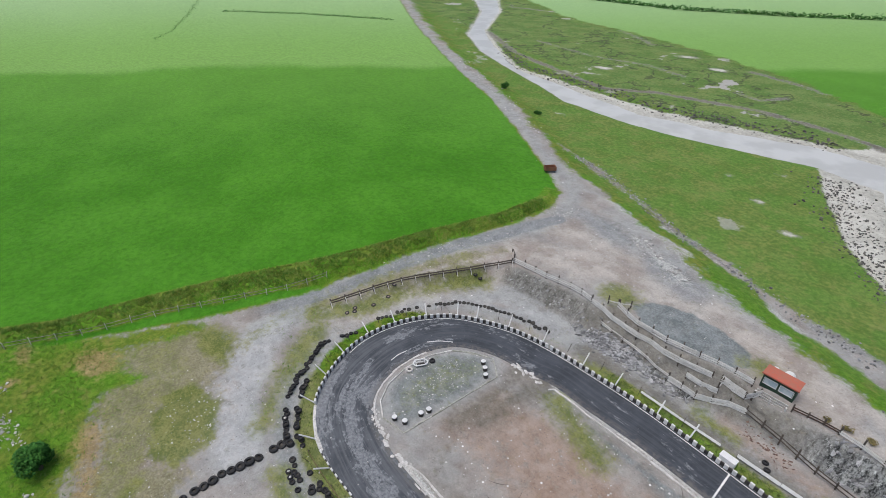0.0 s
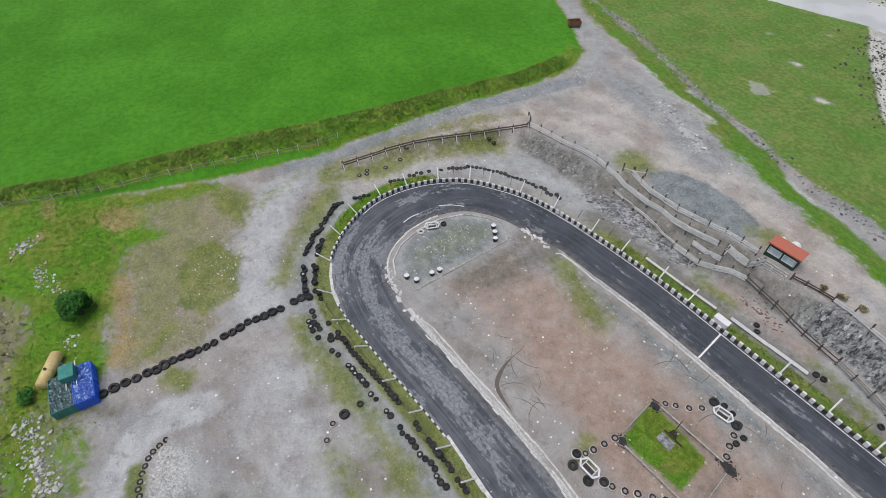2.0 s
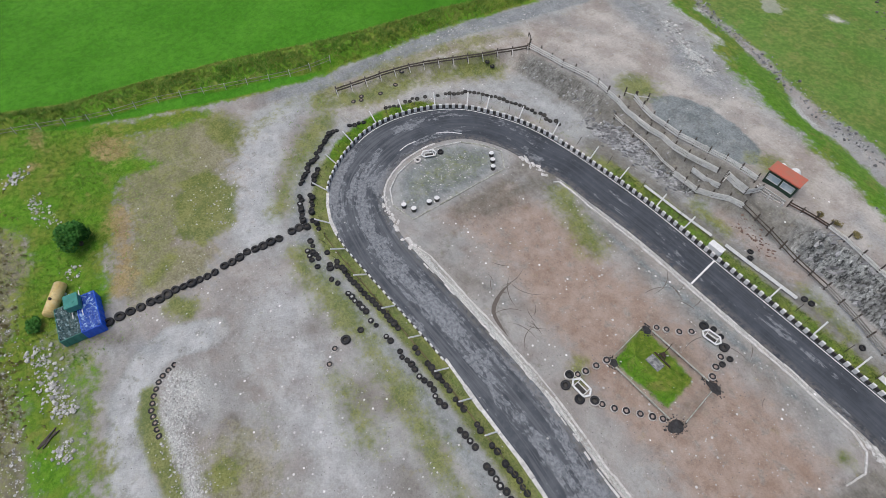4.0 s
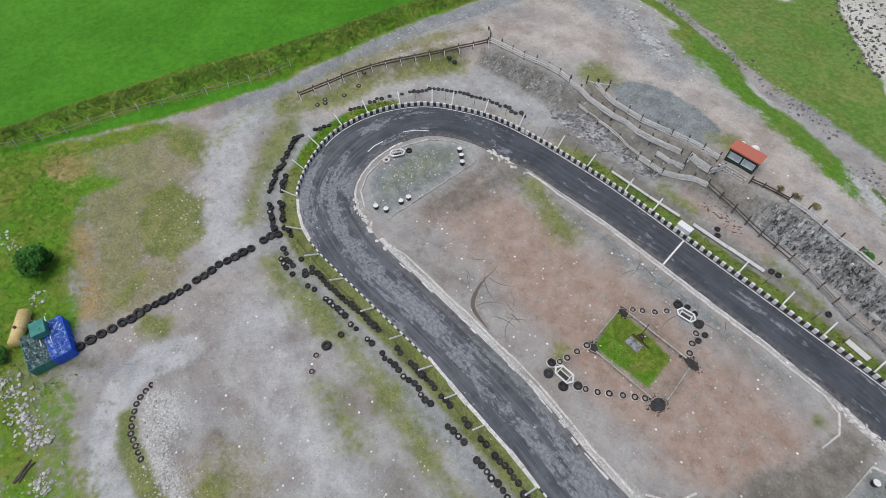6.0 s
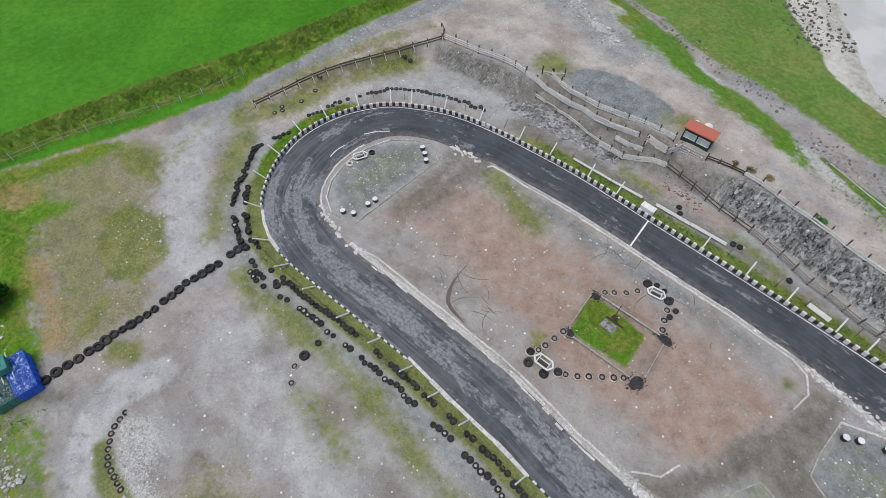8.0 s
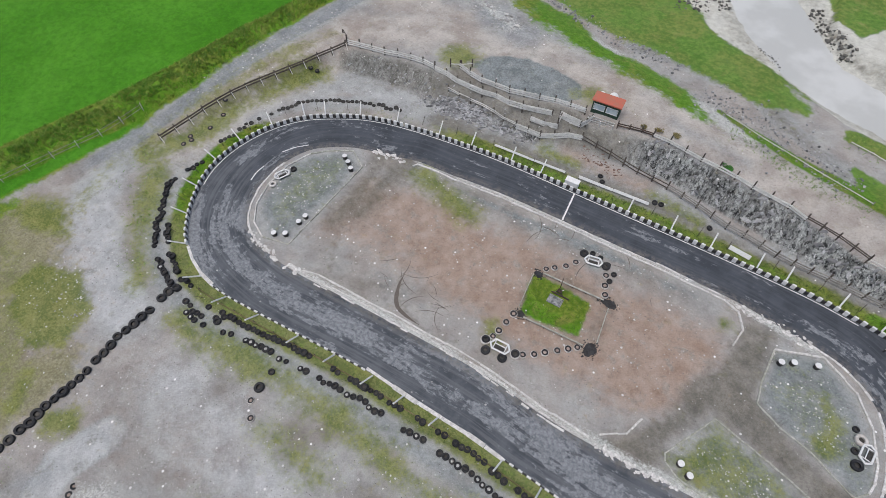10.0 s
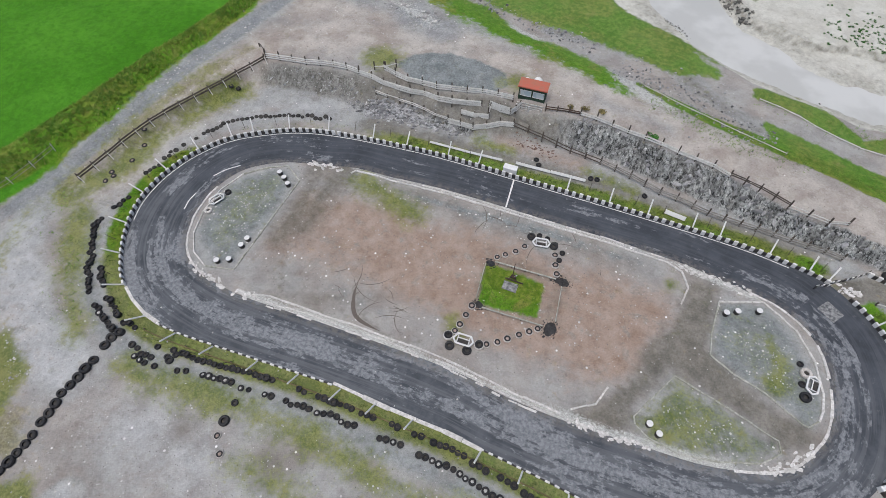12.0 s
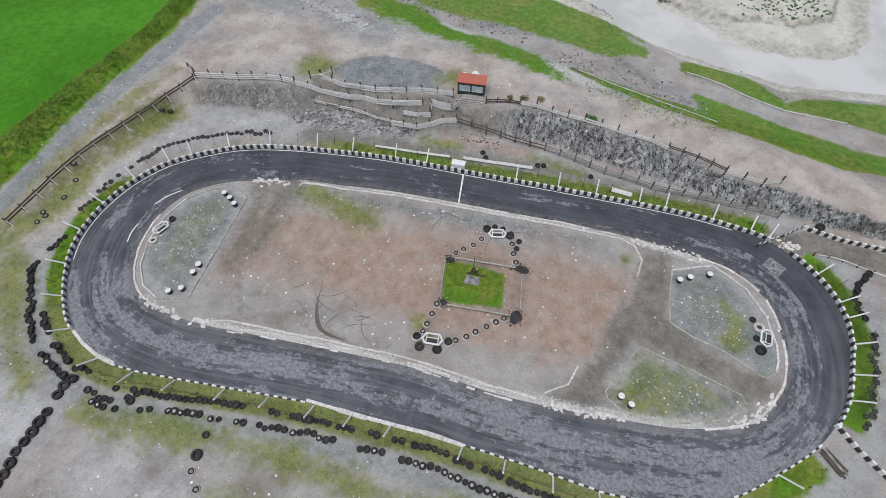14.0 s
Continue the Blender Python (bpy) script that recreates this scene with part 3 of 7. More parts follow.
    dark = np.maximum.reduce([
        0.62 * soft(0.9 - to_line([(-34.5, -45.8), (-28.4, -45.4), (-25.4, -44.4)], x, y) + 0.6 * wob, 0.9),
        0.6 * zone(STONY, 0, 1.2, 2), 0.72 * soft(1.6 - to_line([(-22, 17.2), (-8, 17.6), (6, 18), (16, 16.9), (30, 15.9)], x, y) + 0.5 * wob, 1.2), 0.72 * soft(2.2 - to_line([(-21.5, 8.8), (-22, 5), (-22.6, 0)], x, y) + 0.7 * wob, 1.8), 0.6 * soft(1.0 - to_line([(-22, -5), (-20, -7.6)], x, y) + 0.5 * wob, 1.2), 0.5 * soft(1.4 - np.abs(np.maximum(np.abs(x - 2.8) - 3.4, np.abs(y - 0.9) - 2.4)) + 0.7 * wob, 1.4),
        0.4 * soft(2.4 - np.abs(stream + 1.2) + 0.6 * wob, 1.6) * soft(shore, 1),
        0.42 * zone(ISLE_NW, 0, 0.5, 2), 0.25 * zone(ISLE_NE, 0, 0.5, 2), 0.4 * zone(ISLE_SE, 0, 0.5, 2), 0.7 * soft(0.4 - np.abs(inside(BAR_TOP, x, y) - 0.2 + 0.5 * wob), 0.4) * soft(52 - x, 3),
        soft(0.9 - to_line([(-24, 24), (-16, 23.3), (-9, 24.4), (-6.5, 24.6)], x, y), 0.5) * 0.75, soft(0.7 - to_line([(-22, 21.9), (-14, 21.6), (-9.5, 21.2)], x, y), 0.5) * 0.6,
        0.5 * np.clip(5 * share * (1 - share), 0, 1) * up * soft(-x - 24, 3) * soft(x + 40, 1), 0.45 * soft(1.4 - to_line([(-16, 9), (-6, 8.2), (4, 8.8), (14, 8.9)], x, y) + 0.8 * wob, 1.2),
        0.5 * soft(1.5 - to_line([(-20, -8.6), (-14, -7), (-10, -5)], x, y) + 0.8 * wob, 1.5),
        1.0 * zone(DRIVE, 0.1, 0.8, 1.5),
        soft(1.6 - to_line([(-24.5, 8.5), (-24, 3), (-23.6, -3)], x, y) + 0.5 * wob, 1.6) * 0.75,
        soft(0.25 - to_line([(-13.2, -4.9), (-12.4, -6.6), (-11, -7.8), (-7.9, -8.7)], x, y), 0.35) * 0.8,
        soft(0.9 - to_line([(-38, 42), (-30, 40)], x, y) + wob, 2) * 0.6, 0.6 * soft(1.2 - np.hypot(x + 20.6, y + 23) + 0.8 * wob, 1.6), 0.55 * soft(1.0 - np.hypot(x + 4.2, y + 23) + 0.8 * wob, 1.6), 0.6 * soft(0.8 - np.hypot(x + 16.5, y + 33.4) + 0.6 * wob, 1.4), 0.7 * soft(1.2 - to_line([(-32.2, -41), (-30.4, -38.8)], x, y) + 0.4 * wob, 1),
        zone(BROWN_HILL, 0, 1.5, 2) * 0.85, soft(1.4 - to_line([(33.5, 13), (36, 14.4), (43, 13.4), (60, 12)], x, y), 0.5)])
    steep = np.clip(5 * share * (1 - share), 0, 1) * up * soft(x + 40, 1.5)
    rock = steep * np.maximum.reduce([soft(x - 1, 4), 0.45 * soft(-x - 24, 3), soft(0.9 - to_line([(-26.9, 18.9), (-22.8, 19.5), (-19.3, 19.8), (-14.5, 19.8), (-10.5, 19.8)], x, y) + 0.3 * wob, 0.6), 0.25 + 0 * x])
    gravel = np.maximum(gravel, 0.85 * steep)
    # the steep bank is darkened: shade of its cracks, held in the colour mask
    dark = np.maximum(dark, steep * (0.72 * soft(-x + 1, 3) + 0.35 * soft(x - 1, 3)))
    pale = np.maximum.reduce([
        zone(PEBBLES, 0.1, 0.5, 1.1) * 0.56, soft(0.8 - to_line([(-19.5, -38.4), (-16.5, -38.3), (-12, -38.4)], x, y) + 0.3 * wob, 0.8) * 0.75,
        soft(1.3 - to_line([(-33, 41.5), (-22, 37)], x, y) + 0.8 * wob, 1.5) * 0.6,
        soft(2.8 - to_line([(-42, 49.5), (-28, 46), (-14, 41), (0, 36.5), (12, 33)], x, y) + 1.0 * wob, 1.8) * 0.65,
        soft(0.5 - to_line([(-20.7, 9.7), (-9, 10.4), (4, 10.5), (16, 10.3), (22, 9.6), (25, 9)], x, y) + 0.3 * wob, 0.5) * 0.62,
        soft(0.7 - to_line([(-23, -10), (-7, -9.4), (1.7, -9.6), (10, -10), (17.2, -9.7), (24, -8.9)], x, y) + 0.3 * wob, 0.5) * 0.62])
    sand = np.maximum(soft(shore + 0.4 * wob, w), ponds)
    clump = soft(inside(CLUMP, x, y) + 0.5 * wob, 0.5)
    sand, rough = sand * (1 - clump), np.maximum(rough, clump)
    dark = np.maximum(dark, np.maximum(mud, 0.5 * tide))
    slate = np.maximum.reduce([0.6 * zone(ISLE_NW, 0, 0.5, 1.2), 0.62 * zone(ISLE_NE, 0, 0.5, 1.2), 0.58 * zone(ISLE_SE, 0, 0.5, 1.2), 0.42 * zone(STONY, -1, 1.2, 3), 0.56 * soft(1.5 - to_line([(-20, -6.6), (-15, -5.6), (-9, -6.8)], x, y) + 1.1 * wob, 2.0), 0.6 * soft(0.9 - to_line([(-15, 8.3), (-8, 8.4), (2, 8.9), (14, 8.9)], x, y) + 0.8 * wob, 1.1), 0.55 * soft(1.5 - np.hypot(x - 3.4, y - 7) + 0.5 * wob, 1.2),zone(SLATE, 0.3, 0.5, 0.9), 0.5 * soft(1.5 - np.abs(out + 3.4) + 0.3 * wob, 1.0) * ramp(-y, 4, 10) * soft(30 - x, 2), 0.48 * soft(2.2 - to_line([(-41.5, 42.4), (-33.6, 39.6), (-28.4, 38.6), (-23.2, 37)], x, y) + 1.2 * wob, 2.2), 0.5 * soft(0.8 - to_line([(-12.5, -18.4), (-8.6, -18)], x, y) + 0.4 * wob, 0.8), 0.55 * soft(1.3 - to_line([(-33.2, -45), (-29, -44.6), (-24.6, -43.8)], x, y) + 0.4 * wob, 1.2)])
    orange = np.maximum.reduce([
        soft(2.2 - np.hypot((x + 57.3) * 0.8, y + 32.3) + 0.9 * wob, 1.1), soft(1.1 - np.hypot((x + 64.8) * 0.7, y + 39) + 0.5 * wob, 0.7), 0.75 * soft(0.7 - np.hypot(x + 59.5, y + 40.8) + 0.4 * wob, 0.7),
        soft(1.0 - to_line([(-46.5, -34.2), (-42, -34.9), (-39, -36.3), (-36, -37.4)], x, y) + 0.9 * wob, 1.0)])
    scrub = np.maximum.reduce([zone(SCRUB, 0.4, 1.3, 2.0), 0.45 * zone(WEST_GRASS, 0.2, 1.2, 2) * soft(-y - 39, 2), 0.7 * soft(1.6 - to_line([(-48, 2), (-45.4, 10), (-42, 17)], x, y) + 0.8 * wob, 1.4),
        0.75 * soft(1.2 - to_line([(-50.5, -6), (-49.3, 2), (-47.4, 10), (-45.6, 16), (-43, 21.5)], x, y) + 0.7 * wob, 1.1), 0.6 * soft(4 - to_line([(-13, -35), (-6, -38)], x, y) + 1.4 * wob, 2.5)])
    strew = np.maximum.reduce([
        0.9 * soft(1.0 - to_line([(-38.5, -35), (-36.5, -35.8)], x, y) + 0.8 * wob, 1.2), 0.9 * soft(1.1 - np.hypot(x + 45.2, y + 31.9) + 0.6 * wob, 1), 0.8 * soft(1.2 - np.hypot(x + 37.2, y + 29.4) + 0.7 * wob, 1), 0.9 * soft(1.2 - np.hypot(x + 31.1, y + 35.8) + 0.5 * wob, 1),
        zone(PEBBLES, 0.6, 0.9, 1.4), 0.7 * zone(ISLE_NE, 0, 0.5, 1), 0.6 * zone(ISLE_NW, 0, 0.5, 1), 0.55 * zone(ISLE_SE, 0, 0.5, 1), 0.8 * soft(2.2 - to_line([(-34, 42), (-26, 39), (-20, 36.6)], x, y) + wob, 2), 0.8 * zone(STONY, 0, 1, 1),
        0.6 * soft(1.6 - to_line([(-20, -4), (-15, -6.6), (-8, -7.6)], x, y) + wob, 1.6), 0.6 * soft(1.2 - to_line([(-17, 8), (-8, 8), (4, 8.4), (14, 8.6)], x, y) + wob, 1.3), 0.4 * soft(5 - to_line([(-26, -26), (-14, -30), (0, -28)], x, y) + 2 * wob, 4),
        0.2 * soft(infield - 1.5, 1.5), 0.4 * soft(3.5 - to_line([(-36, 18), (-46, 2), (-46, -8)], x, y) + wob, 2), 0.5 * zone(BROWN_HILL, 0, 1.5, 2), 0.6 * soft(2 - np.abs(out + 1.4), 0.8) * ramp(y, 2, 8) * ramp(-x, 20, 28)])
    tarmac = 1.1 * soft(1.35 - to_line(TARMAC, x, y) + 0.25 * wob, 0.5) * soft(y + 12, 5)
    lane = np.maximum.reduce([soft(2.6 - to_line([(-50.5, -13), (-47.4, -16.4), (-42.6, -19.2), (-37.6, -21.8), (-33.6, -23.4)], x, y) + 0.8 * wob, 1.4),
        soft(1.5 - to_line(PATH_LINE, x, y) + 0.15 * wob, 0.5), 0.75 * soft(3.5 - to_line([(-24, -24), (-12, -27), (4, -25)], x, y) + 1.6 * wob, 3), 0.5 * soft(1.4 - to_line([(-44, 2), (-41, 10), (-36, 15.4), (-28, 18)], x, y) + 0.5 * wob, 1)])
    drive = np.maximum.reduce([soft(3.4 - to_line([(-47, -4), (-45.5, 6), (-43, 16), (-40, 25), (-30, 31), (-16, 33), (0, 30.6), (14, 27.6), (28, 24), (44, 19)], x, y) + 1.2 * wob, 2.6), 0.9 * soft(4 - to_line([(-40, 34), (-30, 36)], x, y) + wob, 3)])
    bluish = np.maximum.reduce([soft(2.0 - to_line([(-43, 41), (-36, 39.5), (-27, 38.2), (-20, 35.6)], x, y) + 1.3 * wob, 2.0), 0.8 * soft(0.9 - to_line([(-30.4, -40.2), (-29.4, -38.6), (-27.6, -36.4)], x, y) + 0.6 * wob, 1.2), 0.7 * soft(1.2 - to_line([(4, 29.6), (10, 28.4), (13, 27.6)], x, y) + 0.8 * wob, 1.2)])
    blot = np.maximum.reduce([soft(1.3 - np.hypot(x + 20.6, y + 23.5) + 0.9 * wob, 1.5), soft(1.6 - np.hypot(x + 11.5, y + 22.8) + wob, 1.6), soft(1.8 - np.hypot((x + 3) * 0.7, y + 24) + wob, 1.6), soft(1.0 - np.hypot(x + 17, y + 33.4) + 0.7 * wob, 1.2)])
    me = bpy.data.meshes.new("ground")
    nx, ny = len(xs), len(ys)
    k = (np.arange(ny - 1)[:, None] * nx + np.arange(nx - 1)[None, :]).ravel()
    quads = np.stack([k, k + 1, k + nx + 1, k + nx], 1).astype(np.int32)
    me.vertices.add(nx * ny)
    me.vertices.foreach_set("co", np.stack([x, y, z], 1).astype(np.float32).ravel())
    me.loops.add(quads.size)
    me.loops.foreach_set("vertex_index", quads.ravel())
    me.polygons.add(len(quads))
    me.polygons.foreach_set("loop_start", np.arange(0, quads.size, 4, dtype=np.int32))
    me.update(calc_edges=True)
    me.shade_smooth()
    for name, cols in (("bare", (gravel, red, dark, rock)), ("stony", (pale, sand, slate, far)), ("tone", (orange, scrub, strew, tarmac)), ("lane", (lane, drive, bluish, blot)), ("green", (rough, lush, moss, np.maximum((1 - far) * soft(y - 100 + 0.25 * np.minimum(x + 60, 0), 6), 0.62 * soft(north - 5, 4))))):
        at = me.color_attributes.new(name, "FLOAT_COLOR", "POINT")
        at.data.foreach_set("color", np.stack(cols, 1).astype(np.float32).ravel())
    me.materials.append(ground_material())
    return tagged(new("ground", me), "gravel, red earth, rough grass and bright pasture round the oval", "ground", kind="structure")


def ground_material():
    n = Nodes("ground_surface", 0.93, 0, 0.2)
    fine, mid, big = n.noise(9, 4, 0.65), n.noise(1.4, 5, 0.6), n.noise(0.16, 4, 0.55)
    grit = n.noise(13, 4, 0.8)
    pebble = n.voronoi(5.5).outputs["Distance"]

    def layer(name):
        a = n.t.nodes.new("ShaderNodeVertexColor")
        a.layer_name = name
        s = n.t.nodes.new("ShaderNodeSeparateColor")
        n.t.links.new(a.outputs["Color"], s.inputs[0])
        return [*s.outputs, a.outputs["Alpha"]]

    def cover(mask, amount, crisp, source):
        return n.step(n.math("ADD", mask, n.math("MULTIPLY", n.math("SUBTRACT", source, 0.5), amount)), 0.5 - crisp, 0.5 + crisp)

    def two(a, b, source, lo=0.42, hi=0.58):
        return n.mix(n.step(source, lo, hi), a, b)

    gravel, red, dark, rock = layer("bare")
    pale, sand, slate, far = layer("stony")
    rough, lush, moss, marsh = layer("green")
    orange, scrub, strew, tarmac = layer("tone")
    lane, drive, bluish, blot = layer("lane")
    speck = n.noise(4.2, 6, 0.78)
    patch = n.noise(0.45, 6, 0.65)
    mixed = n.math("ADD", n.math("ADD", n.math("MULTIPLY", mid, 0.55), n.math("MULTIPLY", patch, 0.3)), n.math("MULTIPLY", speck, 0.15))
    half = n.math("ADD", n.math("MULTIPLY", patch, 0.5), n.math("MULTIPLY", speck, 0.5))
    # bare earth: mauve-brown dirt and pale grey gravel in drifts
    c = two((0.315, 0.275, 0.252), (0.425, 0.382, 0.358), n.math("ADD", n.math("MULTIPLY", n.noise(0.3, 4, 0.5), 0.8), n.math("MULTIPLY", fine, 0.2)), 0.35, 0.65)
    c = n.mix(n.math("MULTIPLY", n.step(big, 0.42, 0.62), 0.65), c, two((0.325, 0.315, 0.31), (0.415, 0.408, 0.402), patch, 0.35, 0.65))
    c = n.mix(cover(gravel, 1.4, 0.35, mixed), c, two((0.31, 0.304, 0.3), (0.43, 0.423, 0.418), n.math("ADD", n.math("MULTIPLY", patch, 0.5), n.math("MULTIPLY", fine, 0.5)), 0.35, 0.65))
    c = n.mix(n.math("MULTIPLY", cover(drive, 1.3, 0.4, mixed), 0.8), c, two((0.41, 0.35, 0.315), (0.56, 0.5, 0.455), n.math("ADD", n.math("MULTIPLY", n.noise(0.33, 5, 0.55), 0.8), n.math("MULTIPLY", speck, 0.2)), 0.36, 0.62))
    c = n.mix(n.math("MULTIPLY", cover(lane, 1.1, 0.4, mixed), 0.85), c, two((0.4, 0.39, 0.392), (0.56, 0.548, 0.55), n.math("ADD", n.math("MULTIPLY", patch, 0.7), n.math("MULTIPLY", fine, 0.3)), 0.36, 0.62))
    c = n.mix(n.math("MULTIPLY", cover(bluish, 1.2, 0.4, mixed), 0.75), c, two((0.24, 0.245, 0.255), (0.37, 0.37, 0.378), half, 0.38, 0.62))
    c = n.mix(n.math("MULTIPLY", cover(blot, 1.0, 0.5, n.noise(0.5, 3, 0.5)), 0.7), c, (0.2, 0.172, 0.15))
    damp = n.step(n.noise(0.21, 4, 0.5), 0.52, 0.66)
    c = n.mix(n.math("MULTIPLY", damp, 0.42), c, n.mix(1.0, c, (0.72, 0.655, 0.61), "MULTIPLY"))
    c = n.mix(n.math("MULTIPLY", cover(red, 1.5, 0.4, mixed), 0.92), c, two((0.315, 0.21, 0.158), (0.43, 0.318, 0.262), n.math("ADD", n.math("MULTIPLY", patch, 0.7), n.math("MULTIPLY", fine, 0.3)), 0.36, 0.62))
    c = n.mix(n.math("MULTIPLY", n.math("MULTIPLY", n.step(n.noise(0.62, 5, 0.6), 0.54, 0.66), 0.55), n.math("MAXIMUM", red, gravel)), c, two((0.235, 0.225, 0.205), (0.345, 0.33, 0.3), speck))
    c = n.mix(cover(sand, 0.3, 0.15, mid), c, two((0.56, 0.53, 0.475), (0.64, 0.61, 0.555), n.noise(0.25, 5, 0.6)))
    c = n.mix(n.math("MULTIPLY", cover(tarmac, 1.0, 0.3, mixed), 0.9), c, two((0.2, 0.208, 0.218), (0.33, 0.337, 0.345), half, 0.38, 0.62))
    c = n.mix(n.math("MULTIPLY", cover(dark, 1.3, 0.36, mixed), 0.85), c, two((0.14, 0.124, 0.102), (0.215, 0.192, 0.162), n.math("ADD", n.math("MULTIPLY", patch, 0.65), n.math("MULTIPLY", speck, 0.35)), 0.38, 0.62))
    c = n.mix(cover(slate, 0.9, 0.16, mixed), c, two((0.165, 0.178, 0.18), (0.3, 0.315, 0.318), half, 0.38, 0.62))
    c = n.mix(n.math("MULTIPLY", cover(scrub, 1.6, 0.3, mixed), 0.85), c, two((0.225, 0.188, 0.122), (0.38, 0.328, 0.238), half, 0.38, 0.62))
    c = n.mix(n.math("MULTIPLY", cover(scrub, 2.4, 0.3, n.noise(0.7, 5, 0.6)), 0.34), c, two((0.17, 0.185, 0.07), (0.26, 0.26, 0.115), speck))
    c = n.mix(cover(pale, 1.3, 0.2, speck), c, two((0.44, 0.43, 0.41), (0.66, 0.645, 0.62), fine))
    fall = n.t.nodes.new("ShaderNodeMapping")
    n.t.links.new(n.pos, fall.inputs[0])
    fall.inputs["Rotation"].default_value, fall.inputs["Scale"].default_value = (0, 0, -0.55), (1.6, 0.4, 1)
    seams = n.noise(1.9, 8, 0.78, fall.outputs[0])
    # near-black seams paint the shade of crevices into the rock's colour
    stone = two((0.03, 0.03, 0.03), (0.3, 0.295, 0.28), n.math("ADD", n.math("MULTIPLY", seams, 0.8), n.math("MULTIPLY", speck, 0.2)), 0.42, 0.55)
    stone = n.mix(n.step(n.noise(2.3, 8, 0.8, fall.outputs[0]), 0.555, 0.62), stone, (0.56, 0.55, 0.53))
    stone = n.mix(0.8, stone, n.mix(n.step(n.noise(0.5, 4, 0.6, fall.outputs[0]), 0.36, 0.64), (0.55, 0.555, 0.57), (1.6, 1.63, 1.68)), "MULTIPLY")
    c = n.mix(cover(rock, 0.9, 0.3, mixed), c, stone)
    c = n.mix(n.math("MULTIPLY", n.step(n.noise(0.8, 6, 0.72), 0.53, 0.66), 0.35), c, n.mix(0.75, c, (0.4, 0.36, 0.31), "MULTIPLY"))
    c = n.mix(n.math("MULTIPLY", n.step(n.noise(0.33, 4, 0.55), 0.5, 0.68), 0.2), c, n.mix(0.5, c, (0.62, 0.57, 0.53)))
    # loose pale and dark stones
    cells = n.voronoi(3.7)
    chosen = n.t.nodes.new("ShaderNodeSeparateColor")
    n.t.links.new(cells.outputs["Color"], chosen.inputs[0])
    dot = n.math("MULTIPLY", n.step(cells.outputs["Distance"], 0.2, 0.12), n.math("SUBTRACT", 1.0, sand))
    c = n.mix(n.math("MULTIPLY", dot, n.step(n.math("ADD", chosen.outputs[0], n.math("MULTIPLY", n.step(n.noise(0.5, 4, 0.6), 0.45, 0.65), 0.08)), 0.985, 0.995)), c, (0.7, 0.68, 0.65))
    c = n.mix(1.0, c, (0.955, 0.99, 0.975), "MULTIPLY")
    c = n.mix(n.math("MULTIPLY", dot, n.step(chosen.outputs[1], 0.8, 0.84)), c, (0.16, 0.15, 0.14))
    # clusters of larger white stones
    cells = n.voronoi(2.3)
    pick = n.t.nodes.new("ShaderNodeSeparateColor")
    n.t.links.new(cells.outputs["Color"], pick.inputs[0])
    few = n.step(n.math("ADD", pick.outputs[0], n.math("ADD", n.math("MULTIPLY", strew, 0.3), n.math("MULTIPLY", n.step(n.noise(0.4, 4, 0.6), 0.48, 0.66), 0.13))), 0.99, 1.01)
    c = n.mix(n.math("MULTIPLY", n.step(n.math("DIVIDE", cells.outputs["Distance"], n.math("ADD", 0.35, pick.outputs[2])), 0.24, 0.15), n.math("MULTIPLY", few, n.math("SUBTRACT", 1.0, sand))), c, n.mix(pick.outputs[1], (0.5, 0.48, 0.46), (0.9, 0.89, 0.87)))
    crumbs = n.voronoi(6.5)
    c = n.mix(n.math("MULTIPLY", n.math("MULTIPLY", n.step(crumbs.outputs["Distance"], 0.38, 0.2), n.step(strew, 0.3, 0.95)), 0.5), c, n.mix(n.noise(3.0, 2), (0.1, 0.1, 0.095), (0.6, 0.59, 0.57)))
    c = n.mix(n.math("MULTIPLY", cover(moss, 2.2, 0.32, n.math("ADD", n.math("MULTIPLY", mixed, 0.75), n.math("MULTIPLY", speck, 0.25))), 0.88), c, two((0.115, 0.155, 0.028), (0.225, 0.24, 0.068), half))
    grass = two((0.1, 0.18, 0.016), (0.19, 0.245, 0.036), mixed)
    grass = n.mix(n.step(big, 0.42, 0.58), grass, two((0.075, 0.2, 0.01), (0.13, 0.265, 0.022), n.math("ADD", n.math("MULTIPLY", mid, 0.5), n.math("MULTIPLY", speck, 0.5))))
    grass = n.mix(n.math("MULTIPLY", n.step(patch, 0.54, 0.66), 0.45), grass, (0.26, 0.225, 0.075))
    grass = n.mix(n.math("MULTIPLY", marsh, 0.75), grass, two((0.105, 0.185, 0.055), (0.19, 0.255, 0.09), n.math("ADD", n.math("MULTIPLY", mid, 0.4), n.math("MULTIPLY", n.noise(0.12, 5, 0.65), 0.6))))
    # winding creeks and bare mud of the marsh
    bend = n.noise(0.035, 5, 0.6)
    creek = n.math("MULTIPLY", n.step(n.math("ABSOLUTE", n.math("SUBTRACT", bend, 0.5)), 0.012, 0.004), n.step(marsh, 0.7, 0.95))
    grass = n.mix(n.math("MULTIPLY", n.math("MULTIPLY", creek, marsh), 0.75), grass, (0.06, 0.075, 0.04))
    grass = n.mix(n.math("MULTIPLY", n.step(n.noise(0.06, 6, 0.65), 0.62, 0.65), marsh), grass, (0.42, 0.41, 0.38))
    c = n.mix(cover(rough, 1.9, 0.26, mixed), c, grass)
    pasture = two((0.052, 0.198, 0.009), (0.08, 0.262, 0.018), n.noise(0.05, 4, 0.6), 0.35, 0.65)
    pasture = n.mix(n.math("MULTIPLY", n.step(speck, 0.5, 0.62), 0.25), pasture, (0.1, 0.3, 0.014))
